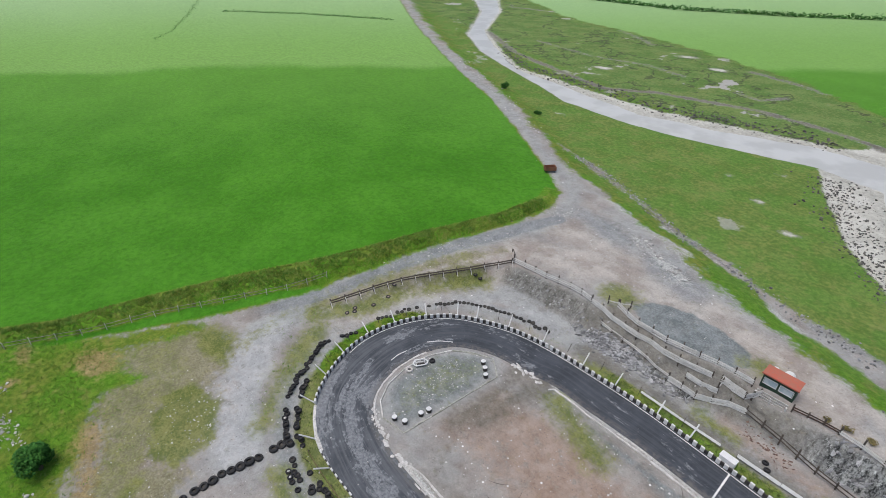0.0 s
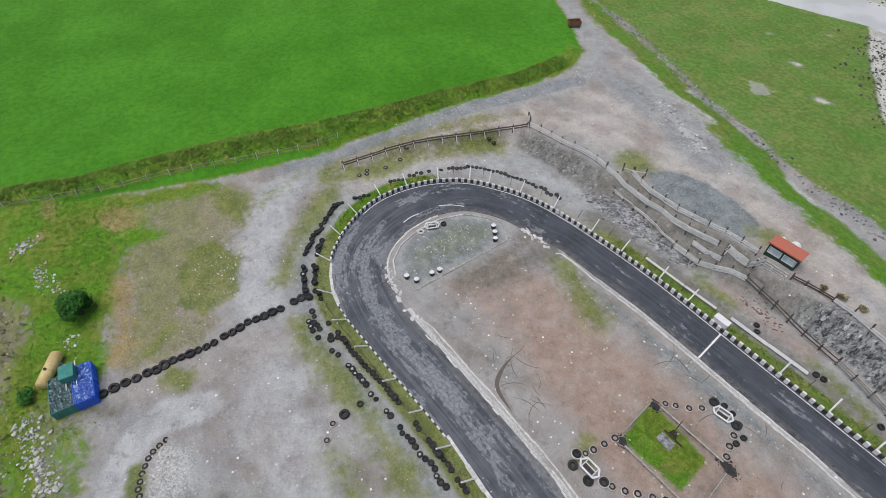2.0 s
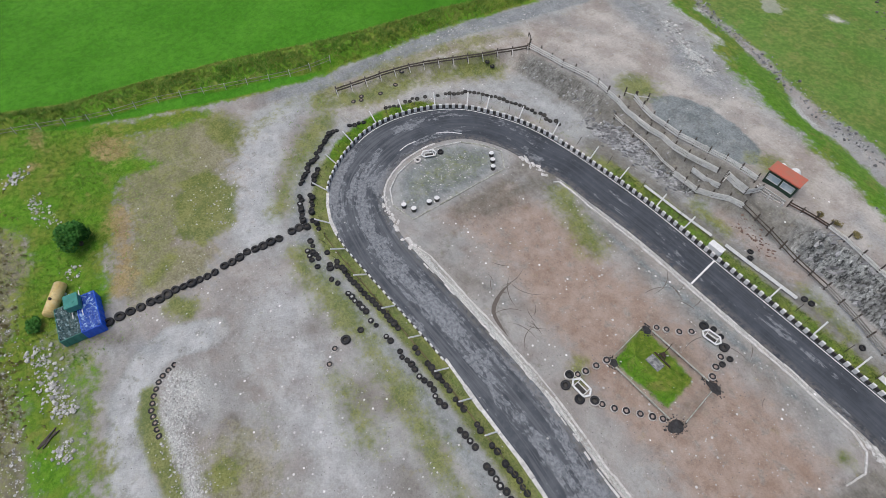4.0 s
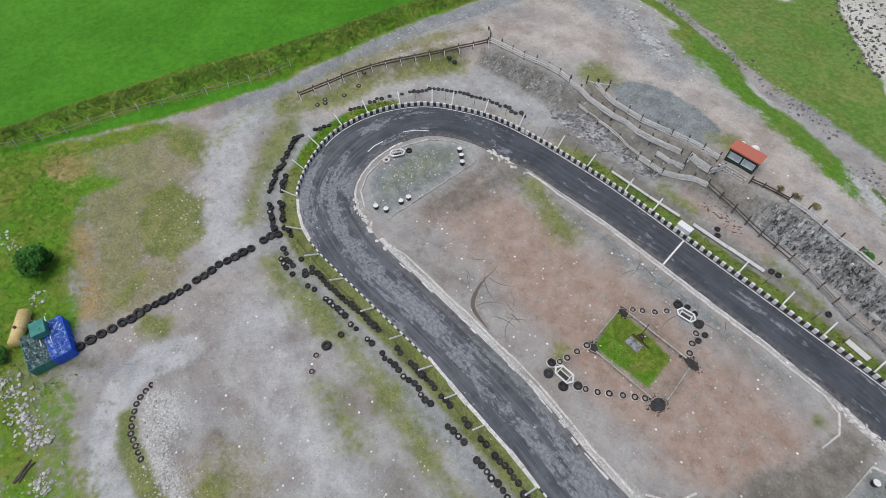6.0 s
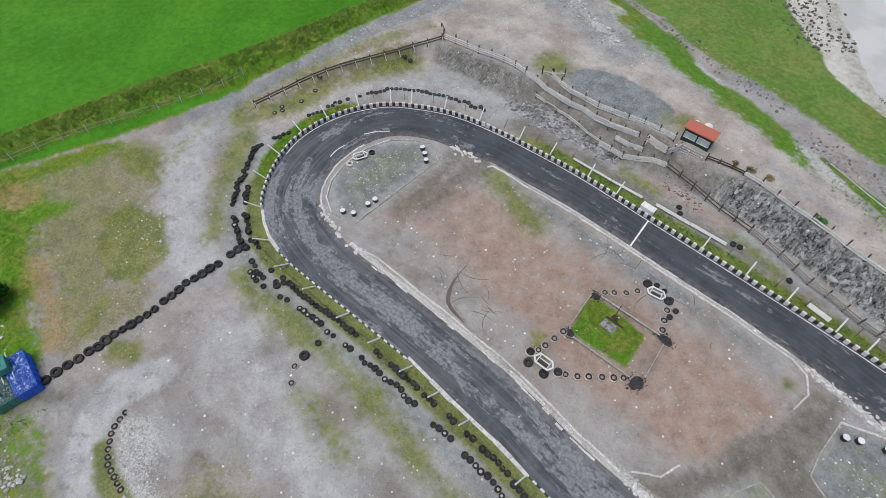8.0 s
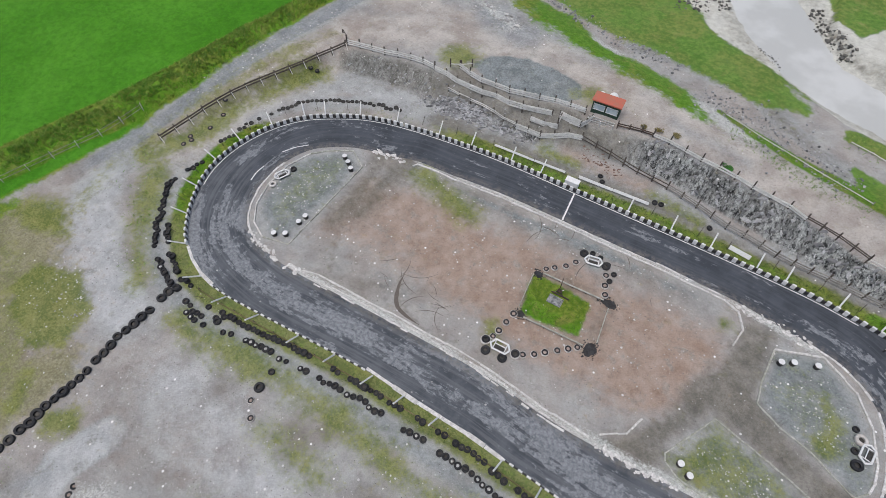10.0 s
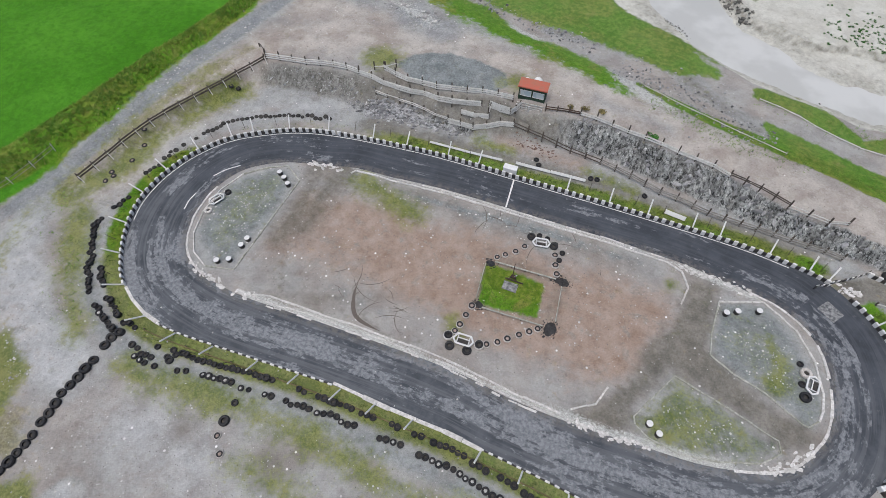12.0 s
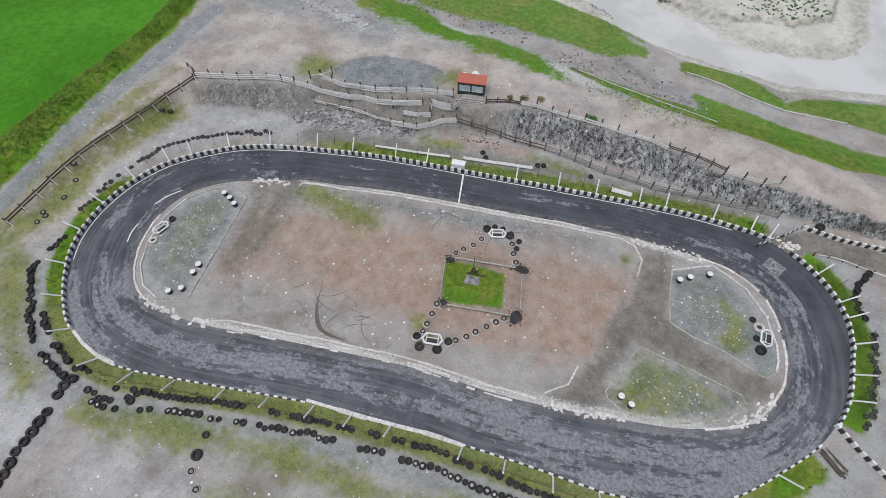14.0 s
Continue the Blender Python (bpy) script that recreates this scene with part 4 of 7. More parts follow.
    pasture = n.mix(n.math("MULTIPLY", n.step(mid, 0.5, 0.64), 0.3), pasture, (0.03, 0.155, 0.003))
    # paler cut parcel past 152; distance haze is also put into the colour
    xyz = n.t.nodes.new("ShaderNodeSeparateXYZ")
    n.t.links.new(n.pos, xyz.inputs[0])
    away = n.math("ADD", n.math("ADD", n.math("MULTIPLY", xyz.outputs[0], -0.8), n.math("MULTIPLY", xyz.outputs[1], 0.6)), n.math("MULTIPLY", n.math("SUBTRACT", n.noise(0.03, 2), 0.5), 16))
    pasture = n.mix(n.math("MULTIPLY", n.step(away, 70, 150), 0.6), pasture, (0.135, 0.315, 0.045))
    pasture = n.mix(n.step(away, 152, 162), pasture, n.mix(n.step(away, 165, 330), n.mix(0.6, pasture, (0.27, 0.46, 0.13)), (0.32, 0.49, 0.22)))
    c = n.mix(n.math("MULTIPLY", cover(orange, 2.6, 0.36, mixed), 0.7), c, two((0.27, 0.19, 0.075), (0.43, 0.31, 0.17), half, 0.38, 0.62))
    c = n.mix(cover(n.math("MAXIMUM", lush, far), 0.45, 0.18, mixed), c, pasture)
    c = n.mix(0.13, c, n.mix(n.step(grit, 0.3, 0.7), (0.45, 0.45, 0.45), (1.42, 1.42, 1.42)), "MULTIPLY")
    c = n.mix(n.math("ADD", 0.1, n.math("MULTIPLY", n.math("MAXIMUM", n.math("MAXIMUM", rock, dark), n.math("MULTIPLY", rough, n.math("SUBTRACT", 0.8, n.math("MULTIPLY", marsh, 0.75)))), 0.28)), c, n.mix(n.step(n.noise(1.1, 7, 0.74), 0.36, 0.64), (0.58, 0.58, 0.58), (1.4, 1.4, 1.4)), "MULTIPLY")
    c = n.mix(n.math("ADD", n.math("SUBTRACT", 0.2, n.math("MULTIPLY", n.math("MAXIMUM", n.math("MAXIMUM", lush, rough), sand), 0.1)), n.math("MULTIPLY", rock, 0.4)), c, n.mix(n.step(speck, 0.34, 0.66), (0.55, 0.55, 0.55), (1.42, 1.42, 1.42)), "MULTIPLY")
    n.bump(n.math("ADD", n.math("ADD", fine, n.math("MULTIPLY", speck, 0.8)), n.math("MULTIPLY", n.math("MULTIPLY", rock, seams), 6.0)), 0.7, 0.1)
    return n.done(c)


build_ground()


def build_water():
    # one level sheet: the land rises out of it everywhere but in the river's bed
    bm = bmesh.new()
    bm.faces.new([bm.verts.new((px, py, -0.1)) for px, py in ((-1000, 34), (130, 34), (130, 640), (-1000, 640))])
    n = Nodes("silty_river_water", 0.3, 0, 0.5)
    n.bump(n.noise(1.5, 4, 0.6), 0.12, 0.05)
    m = n.done(n.mix(n.step(n.noise(0.12, 4), 0.4, 0.6), (0.5, 0.5, 0.47), (0.6, 0.6, 0.57)))
    tagged(part("water", bm, m), "shallow silty grey river winding through the marsh", "river", kind="structure")


build_water()


# ---- the oval: worn asphalt between the outer barrier and the infield kerbs ----
def asphalt_material():
    n = Nodes("worn_asphalt", 0.8, 0, 0.35)
    uv = n.t.nodes.new("ShaderNodeUVMap")
    uv.uv_map = "run"
    sep = n.t.nodes.new("ShaderNodeSeparateXYZ")
    n.t.links.new(uv.outputs[0], sep.inputs[0])
    run, across = sep.outputs[0], sep.outputs[1]
    comb = n.t.nodes.new("ShaderNodeCombineXYZ")
    n.put(comb.inputs[0], n.math("MULTIPLY", run, 0.22))
    n.put(comb.inputs[1], across)
    streaks = n.noise(2.4, 7, 0.72, comb.outputs[0])
    long_ = n.t.nodes.new("ShaderNodeCombineXYZ")
    n.put(long_.inputs[0], n.math("MULTIPLY", run, 0.05))
    n.put(long_.inputs[1], n.math("MULTIPLY", across, 1.6))
    lines = n.noise(1.6, 4, 0.6, long_.outputs[0])
    flakes = n.noise(1.6, 8, 0.75)
    grit = n.noise(30, 3, 0.7)
    posn = n.t.nodes.new("ShaderNodeSeparateXYZ")
    n.t.links.new(n.pos, posn.inputs[0])
    south = n.step(posn.outputs[1], 9.0, -10.0)
    east = n.math("MULTIPLY", n.step(posn.outputs[0], 19, 25), n.step(posn.outputs[1], -7, -2))
    fresh = n.math("MULTIPLY", east, n.step(n.math("ADD", across, n.math("MULTIPLY", n.math("SUBTRACT", flakes, 0.5), 0.8)), 3.1, 3.6))
    c = n.mix(n.step(n.noise(0.35, 5, 0.65), 0.35, 0.65), n.mix(south, (0.044, 0.05, 0.06), (0.058, 0.065, 0.075)), n.mix(south, (0.07, 0.078, 0.092), (0.108, 0.117, 0.13)))
    c = n.mix(n.math("MULTIPLY", n.math("MULTIPLY", n.step(lines, 0.44, 0.6), 0.6), n.math("ADD", 0.35, n.math("MULTIPLY", south, 0.65))), c, (0.15, 0.157, 0.168))
    wide = n.t.nodes.new("ShaderNodeCombineXYZ")
    n.put(wide.inputs[0], n.math("MULTIPLY", run, 0.09))
    n.put(wide.inputs[1], n.math("MULTIPLY", across, 0.55))
    cluster = n.noise(1.0, 3, 0.5, wide.outputs[0])
    crumbs = n.noise(1.5, 8, 0.7)
    worn_ = n.math("ADD", n.math("ADD", n.math("MULTIPLY", crumbs, 0.34), n.math("MULTIPLY", streaks, 0.5)), n.math("MULTIPLY", cluster, 0.58))
    worn_ = n.math("ADD", worn_, n.math("ADD", n.math("ADD", n.math("MULTIPLY", south, 0.075), n.math("MULTIPLY", n.math("MULTIPLY", south, n.step(posn.outputs[0], 4, 22)), 0.03)), n.math("MULTIPLY", n.math("SUBTRACT", east, n.math("MULTIPLY", fresh, 3)), 0.06)))
    wear = n.step(worn_, 0.775, 0.825)
    c = n.mix(n.math("MULTIPLY", wear, 0.7), c, n.mix(n.step(n.noise(3.2, 6, 0.75), 0.35, 0.65), (0.165, 0.177, 0.19), (0.365, 0.377, 0.39)))
    c = n.mix(n.math("MULTIPLY", n.step(crumbs, 0.6, 0.7), 0.35), c, (0.24, 0.245, 0.25))
    edge = n.step(across, 1.1, 0.1)
    c = n.mix(n.math("MULTIPLY", edge, n.step(flakes, 0.4, 0.6)), c, (0.16, 0.15, 0.14))
    c = n.mix(0.4, c, n.mix(grit, (0.5, 0.5, 0.5), (1.2, 1.2, 1.2)), "MULTIPLY")
    n.bump(n.math("ADD", grit, n.math("MULTIPLY", wear, 0.5)), 0.35, 0.03)
    return n.done(c)


def build_track():
    count, lanes = 360, 12
    outer, _ = along(OUT_RING, count=count, closed=True)
    cen = np.array([(np.clip(p[0], -24, 22), 0.0) for p in outer])
    inner_fine = np.array(along(IN_RING, count=1600, closed=True)[0])
    # each point of the rim is tied to the nearest point of the inner edge, then evened out
    idx = np.array([np.argmin(np.hypot(*(inner_fine - p).T)) for p in outer], float)
    un = np.unwrap(idx, period=1600)
    un = np.convolve(np.r_[un[-8:] - 1600 * np.sign(un[-1] - un[0]), un, un[:8] + 1600 * np.sign(un[-1] - un[0])], np.ones(17) / 17, "valid")
    inner = inner_fine[np.round(un).astype(int) % 1600]
    verts, faces, uvs = [], [], []
    run = np.r_[0, np.cumsum(np.hypot(*np.diff(outer, axis=0).T))]
    for k in range(count + 1):
        a, b = inner[k % count], outer[k % count] + (outer[k % count] - inner[k % count]) * 0.01
        for s in np.linspace(0, 1, lanes + 1):
            p = a + (b - a) * s
            verts.append((p[0], p[1], 0.03 + 0.02 * math.sin(s * math.pi)))
            uvs.append((run[min(k, count - 1)] + (0.5 if k == count else 0), s * np.hypot(*(b - a))))
    for k in range(count):
        for j in range(lanes):
            q = k * (lanes + 1) + j
            faces.append((q, q + 1, q + lanes + 2, q + lanes + 1))
    me = mesh_of("road", verts, faces, asphalt_material(), True)
    layer = me.uv_layers.new(name="run")
    flat = [c for f in faces for v in f for c in uvs[v]]
    layer.data.foreach_set("uv", flat)
    if me.polygons[0].normal.z < 0:
        me.flip_normals()
    return tagged(new("road", me), "worn dark asphalt racing oval with pale flaked streaks", "race track", kind="structure")


build_track()


# ---- barrier of black and white blocks round the oval ----
def block_mesh(name, material, size):
    bm = bmesh.new()
    box(bm, size, Matrix.Translation((0, 0, size[2] / 2)), 0.02)
    me = bpy.data.meshes.new(name)
    bm.to_mesh(me)
    bm.free()
    me.materials.append(material)
    return me


def turn_of(d):
    return math.atan2(d[1], d[0])


def barrier(name, pts, label, tall=0.64, step=0.423, shift=0.0, thick=0.2):
    q, d = along(pts, step=step)
    keep = thing(name, label, "track barrier", (*q[0], 0))
    base = Matrix.Translation((-q[0][0], -q[0][1], 0))
    pair = [block_mesh("block", M["white"], (step - 0.012, thick, tall)), block_mesh("block", M["black"], (step - 0.012, thick - 0.05, tall * 0.8))]
    for k, (p, e) in enumerate(zip(q, d)):
        nrm = np.array((-e[1], e[0]))
        m = base @ Matrix.Translation((*(p + nrm * (shift + random.uniform(-0.02, 0.02))), ground_z(*p) - 0.03)) @ Matrix.Rotation(turn_of(e) + random.uniform(-0.03, 0.03), 4, "Z")
        m = m @ Matrix.Rotation(random.uniform(-0.05, 0.05), 4, "X")
        piece("block", pair[k % 2], keep, m)
    return keep


def ring_between(a, b):
    """The stretch of the outer ring from the point nearest a to the point nearest b, going on round."""
    i, j = [int(np.argmin(np.hypot(*(OUT_RING - np.array(p)).T))) for p in (a, b)]
    return OUT_RING[i : j + 1] if i <= j else np.r_[OUT_RING[i:], OUT_RING[: j + 1]]


barrier("track_barrier", ring_between((31.6, 13.4), (-25.0, 13.7)), "straight knee-high barrier of black and white painted blocks", shift=-0.1)
barrier("track_barrier", ring_between((-25.4, 13.6), (-35.2, -13.5)), "knee-high barrier of black and white painted blocks round the west bend", shift=-0.1)
barrier("track_barrier", ring_between((-29.0, -15.8), (-10.6, -14.95)), "low barrier of black and white painted blocks beside the mossy verge", tall=0.22, shift=-0.06, thick=0.16)
barrier("track_barrier", ring_between((4.4, -15.2), (34.0, -7.9)), "low barrier of black and white painted blocks beside the mossy verge", tall=0.22, shift=-0.06, thick=0.16)
barrier("track_barrier", ring_between((35.6, -5.7), (33.8, 12.0)), "curved knee-high barrier of black and white painted blocks", shift=-0.1)
barrier("track_barrier", [(35.7, 15.9), (38.8, 15.3), (43.5, 14.9)], "low black and white block barrier beside the way out")
barrier("track_barrier", [(35.6, -6.0), (37.0, -7.7), (38.6, -9.2), (41, -11.6)], "low black and white block barrier beside the paddock way")


def outward(p):
    i = int(np.argmin(np.hypot(*(OUT_RING - np.array(p)).T)))
    t = OUT_RING[(i + 2) % len(OUT_RING)] - OUT_RING[i - 2]
    t = t / np.linalg.norm(t)
    return np.array((t[1], -t[0])) * (1 if np.dot(np.array((t[1], -t[0])), OUT_RING[i] - np.array((np.clip(p[0], -24, 22), 0))) > 0 else -1), OUT_RING[i]


POLE_FEET = [(31.7, 13.8), (29.8, 14.5), (26, 15.3), (21.4, 16), (17.4, 16), (13.1, 16), (8.5, 16), (3.5, 16), (-6.5, 15.6), (-11.1, 15.6), (-16.3, 15.5),
             (-21.2, 14.8), (-26.4, 13.5), (-31.1, 12.6), (-35.2, 10.6), (-37.6, 8.6), (-40.2, 5), (-41.2, 0.9), (-41.2, -2.9), (-40.1, -7.2), (-38.1, -10.8),
             (-35.3, -13.8), (-31.1, -15.6), (-26.7, -15.8), (-22.3, -15.5), (-17.9, -15.2), (-13.8, -14.9), (-9.8, -14.7), (-6, -15.1), (-2, -15), (4, -15.2),
             (8.2, -15.5), (11.8, -16), (16, -16.2), (20.5, -16), (25, -14.8), (30.6, -11.4), (36.4, 10.2), (37.7, 7.2), (38.3, 5.4), (38.4, 2.6), (37.9, -0.4), (37, -3.3)]


def build_poles():
    bm = bmesh.new()
    rod(bm, (0, 0, 0.02), (1.46, 0, 1.44), 0.08, 8)
    first = tagged(part("leaning_pole", bm, M["white"]), "white painted pole leaning outwards from the block barrier", "pole", "poles round the oval")
    bm = bmesh.new()
    rod(bm, (0, 0, 0.0), (0.45, 0, 1.15), 0.03, 6)
    stake = tagged(part("stake", bm, M["darkwood"]), "thin dark wooden stake leaning behind the barrier", "stake", "stakes round the oval")
    made = 0
    for k, foot in enumerate(POLE_FEET):
        n, at = outward(foot)
        p = at + n * 0.16
        m = Matrix.Translation((*p, ground_z(*p))) @ Matrix.Rotation(turn_of(n) + random.uniform(-0.08, 0.08), 4, "Z") @ Matrix.Rotation(random.uniform(-0.06, 0.06), 4, "Y")
        if k == 0:
            first.matrix_basis = m
        else:
            copy_thing(first, m)
        if k + 1 < len(POLE_FEET) and np.hypot(*np.subtract(POLE_FEET[k + 1], foot)) < 6:
            n, at = outward((np.array(foot) + POLE_FEET[k + 1]) / 2)
            p = at + n * random.uniform(1.1, 1.5)
            m = Matrix.Translation((*p, ground_z(*p) - 0.05)) @ Matrix.Rotation(turn_of(n) + random.uniform(-0.2, 0.2), 4, "Z") @ Matrix.Rotation(random.uniform(-0.15, 0.15), 4, "Y")
            if made == 0:
                stake.matrix_basis = m
            else:
                copy_thing(stake, m)
            made += 1


build_poles()


# ---- concrete kerbs of the infield ----
def kerb(name, pts, label, wide=0.22, tall=0.14, step=1.9, jitter=0.03, closed=False, lost=0.0, material="concrete", skew=0.03):
    """Stones laid end to end along each stretch of a line."""
    line = [np.array(q, float) for q in ([*pts, pts[0]] if closed else pts)]
    keep = thing(name, label, "kerb", (*line[0], 0))
    bm = bmesh.new()
    box(bm, (1, wide, tall + 0.06), Matrix.Translation((0, 0, (tall - 0.06) / 2)), 0.02)
    me = bpy.data.meshes.new("kerbstone")
    bm.to_mesh(me)
    bm.free()
    me.materials.append(M[material])
    for a, b in zip(line[:-1], line[1:]):
        far = float(np.hypot(*(b - a)))
        n = max(1, round(far / step))
        for k in range(n):
            if random.random() < lost:
                continue
            p = a + (b - a) * (k + 0.5) / n - line[0]
            m = Matrix.Translation((p[0] + random.uniform(-jitter, jitter), p[1] + random.uniform(-jitter, jitter), random.uniform(-0.03, 0.02)))
            m = m @ Matrix.Rotation(turn_of(b - a) + random.uniform(-skew, skew), 4, "Z") @ Matrix.Diagonal((far / n - 0.02, random.uniform(0.75, 1.2), 1, 1))
            piece("kerbstone", me, keep, m)
    return keep


NORTH_IN = [(-20.7, 8.6), (-20.3, 9.2), (-18.8, 9.4), (-16, 9.4), (-9.4, 9.9), (-2.7, 10), (3.7, 10), (10, 10.1), (16.2, 9.9), (17.7, 9.3), (18.5, 7.6), (18.1, 5.4)]
SOUTH_IN = [(-22.4, -9.6), (-20.8, -9.2), (-16.3, -9.1), (-11.8, -8.9), (-6.6, -8.8), (-1.6, -8.8), (1.7, -9.1), (5, -9.5), (9.7, -9.7)]
kerb("infield_kerb", NORTH_IN, "long pale concrete kerb along the infield's edge", 0.2, step=1.4, material="chalk")
kerb("infield_kerb", [(-15, 9.9), (-9.4, 10.4), (-2.7, 10.5), (3.7, 10.45), (10, 10.6), (15.6, 10.4)], "broken outer row of pale concrete kerbstones", 0.16, 0.07, 1.3, 0.06, lost=0.2, material="chalk")
kerb("infield_kerb", SOUTH_IN, "long pale concrete kerb along the infield's edge", 0.17, step=1.3, jitter=0.05, material="chalk")
kerb("infield_kerb", [(-21.8, -9.95), (-16.3, -9.55), (-11.8, -9.3), (-6.6, -9.2), (-1.6, -9.2), (1.7, -9.5), (5, -9.9), (9.3, -10.1)], "broken middle row of pale concrete kerbstones", 0.13, 0.08, 1.1, 0.06, lost=0.22, material="chalk")
kerb("infield_kerb", [(-20.5, -10.25), (-16.3, -9.95), (-11.8, -9.7), (-6.6, -9.6), (-1.6, -9.6), (1.7, -9.9), (5, -10.25), (8.6, -10.4)], "broken outer row of pale concrete kerbstones", 0.2, 0.05, 0.9, 0.08, lost=0.3, material="chalk")
kerb("infield_kerb", [(10.4, -9.0), (12.35, -7.75), (13.1, -5.8)], "short bent run of pale kerbstones", 0.16, 0.16, 0.8, 0.06, material="chalk", skew=0.08)
kerb("island_kerb", ISLE_NW, "ring of grey mossy kerbstones round a gravel island", 0.13, 0.12, 1.2, closed=True, material="oldkerb")
kerb("island_kerb", ISLE_NE, "ring of grey mossy kerbstones round a gravel island", 0.13, 0.12, 1.2, closed=True, material="oldkerb")
kerb("island_kerb", ISLE_SE, "ring of mossy kerbstones round a grassy island", 0.12, 0.12, 1.2, closed=True, material="oldkerb")
kerb("island_kerb", ISLE_NE[7:13] + ISLE_NE[:1], "pale concrete kerbstones on the track's side of an island", 0.2, 0.15, 1.2, material="chalk")
kerb("island_kerb", ISLE_NW[3:9], "pale concrete kerbstones on the track's side of an island", 0.14, 0.15, 1.2, material="chalk")
kerb("island_kerb", IN_RING[88:124:2], "outer row of pale concrete edging round the bend", 0.26, 0.08, 1.3, lost=0.05, material="chalk")
kerb("island_kerb", np.r_[IN_RING[196:256:2], IN_RING[:4:2]], "outer row of pale concrete edging round the bend", 0.26, 0.08, 1.3, lost=0.05, material="chalk")
kerb("edge_kerb", [(-10.4, -14.75), (-7.3, -14.9), (-4.6, -15.0), (-2, -15.0), (0.6, -15.0), (4.2, -15.25)], "flush white concrete edge between track and verge", 0.36, 0.09, 2.2, 0.02, material="chalk", skew=0.01)
kerb("edge_kerb", [(-35.0, -13.75), (-33.2, -14.75), (-31.2, -15.5), (-29.2, -15.85)], "flush white concrete edge between track and verge", 0.34, 0.1, 1.6, 0.02, material="chalk", skew=0.01)


def slabs(name, pts, label, wide, count):
    """Broken crusts of concrete lying flat in the track's edge."""
    q, d = along(pts, count=count * 3)
    keep = thing(name, label, "concrete", (*q[0], 0))
    for k, (p, e) in enumerate(zip(q, d)):
        bm = bmesh.new()
        n, size = random.randint(5, 8), random.uniform(0.12, 0.42)
        ring = [(math.cos(a) * random.uniform(0.4, 1.1) * size, math.sin(a) * random.uniform(0.4, 1) * size * 0.7) for a in np.arange(n) * 2 * math.pi / n]
        f = bm.faces.new([bm.verts.new((*c, 0)) for c in ring])
        for v in bmesh.ops.extrude_face_region(bm, geom=[f])["geom"]:
            if isinstance(v, bmesh.types.BMVert):
                v.co.z += 0.045
        bmesh.ops.recalc_face_normals(bm, faces=bm.faces[:])
        o = part("slab", bm, M["chalk"], keep)
        side = np.array((-e[1], e[0])) * random.gauss(0, wide * 0.55)
        o.matrix_local = Matrix.Translation((p[0] - q[0][0] + side[0], p[1] - q[0][1] + side[1], 0.03 + random.uniform(-0.012, 0.012))) @ Matrix.Rotation(turn_of(e) + random.gauss(0, 0.5), 4, "Z")
    return keep


slabs("broken_slabs", [(-26, 8.2), (-22, 8.8)], "broken white concrete slabs in a gap of the kerb", 0.5, 9)
slabs("broken_slabs", [(17.5, 10.2), (21, 9.8), (24.5, 9.3)], "broken pale concrete slabs at the track's edge", 0.5, 12)
slabs("broken_slabs", [(-30.5, -8.6), (-28, -9.6), (-25.5, -10)], "broken pale concrete slabs at the track's edge", 0.4, 9)
slabs("broken_slabs", [(-24.3, -9.9), (-22, -9.8)], "broken pale concrete slabs at the kerb's end", 0.45, 6)
slabs("broken_slabs", [(10.4, -10), (14, -10.1), (17.5, -9.6)], "broken pale concrete slabs at the track's edge", 0.35, 12)
slabs("broken_slabs", [(26.8, -7.8), (29, -6.8), (30.6, -4.6)], "broken pale concrete slabs at the track's edge", 0.5, 11)
slabs("broken_slabs", [(32.8, 13), (34.8, 13.6)], "pale concrete apron in the barrier's gap", 0.6, 7)


def flat_strip(name, pts, wide, material, label, category, z=0.062, taper=False):
    q, d = along(pts, step=0.5)
    bm = bmesh.new()
    rows = []
    for p, e in zip(q, d):
        nrm = np.array((-e[1], e[0])) * wide / 2 * random.uniform(0.85, 1.1)
        if taper:
            nrm = nrm * (0.1 + math.sin(math.pi * len(rows) / max(1, len(q) - 1)))
        rows.append([bm.verts.new((*(p + nrm), z)), bm.verts.new((*(p - nrm), z))])
    for a, b in zip(rows[:-1], rows[1:]):
        bm.faces.new((a[0], a[1], b[1], b[0]))
    bmesh.ops.recalc_face_normals(bm, faces=bm.faces[:])
    return tagged(part(name, bm, M[material]), label, category, kind="structure")


flat_strip("start_line", [(-2.45, 14.9), (-2.05, 10.6)], 0.2, "white", "worn white painted start line across the asphalt", "road marking")
flat_strip("lane_line", [(-35.6, 2.2), (-34.8, 3.6), (-33.6, 4.8)], 0.14, "white", "short worn white painted line in the bend", "road marking")
flat_strip("lane_line", [(-35.9, -0.7), (-36, -2), (-35.7, -3.2)], 0.14, "white", "short worn white painted line in the bend", "road marking")
flat_strip("edge_line", ring_between((28, 14.2), (-40, -7))[::2] * np.array((0.994, 0.985)), 0.1, "white", "thin worn white line at the barrier's foot", "road marking", 0.04)


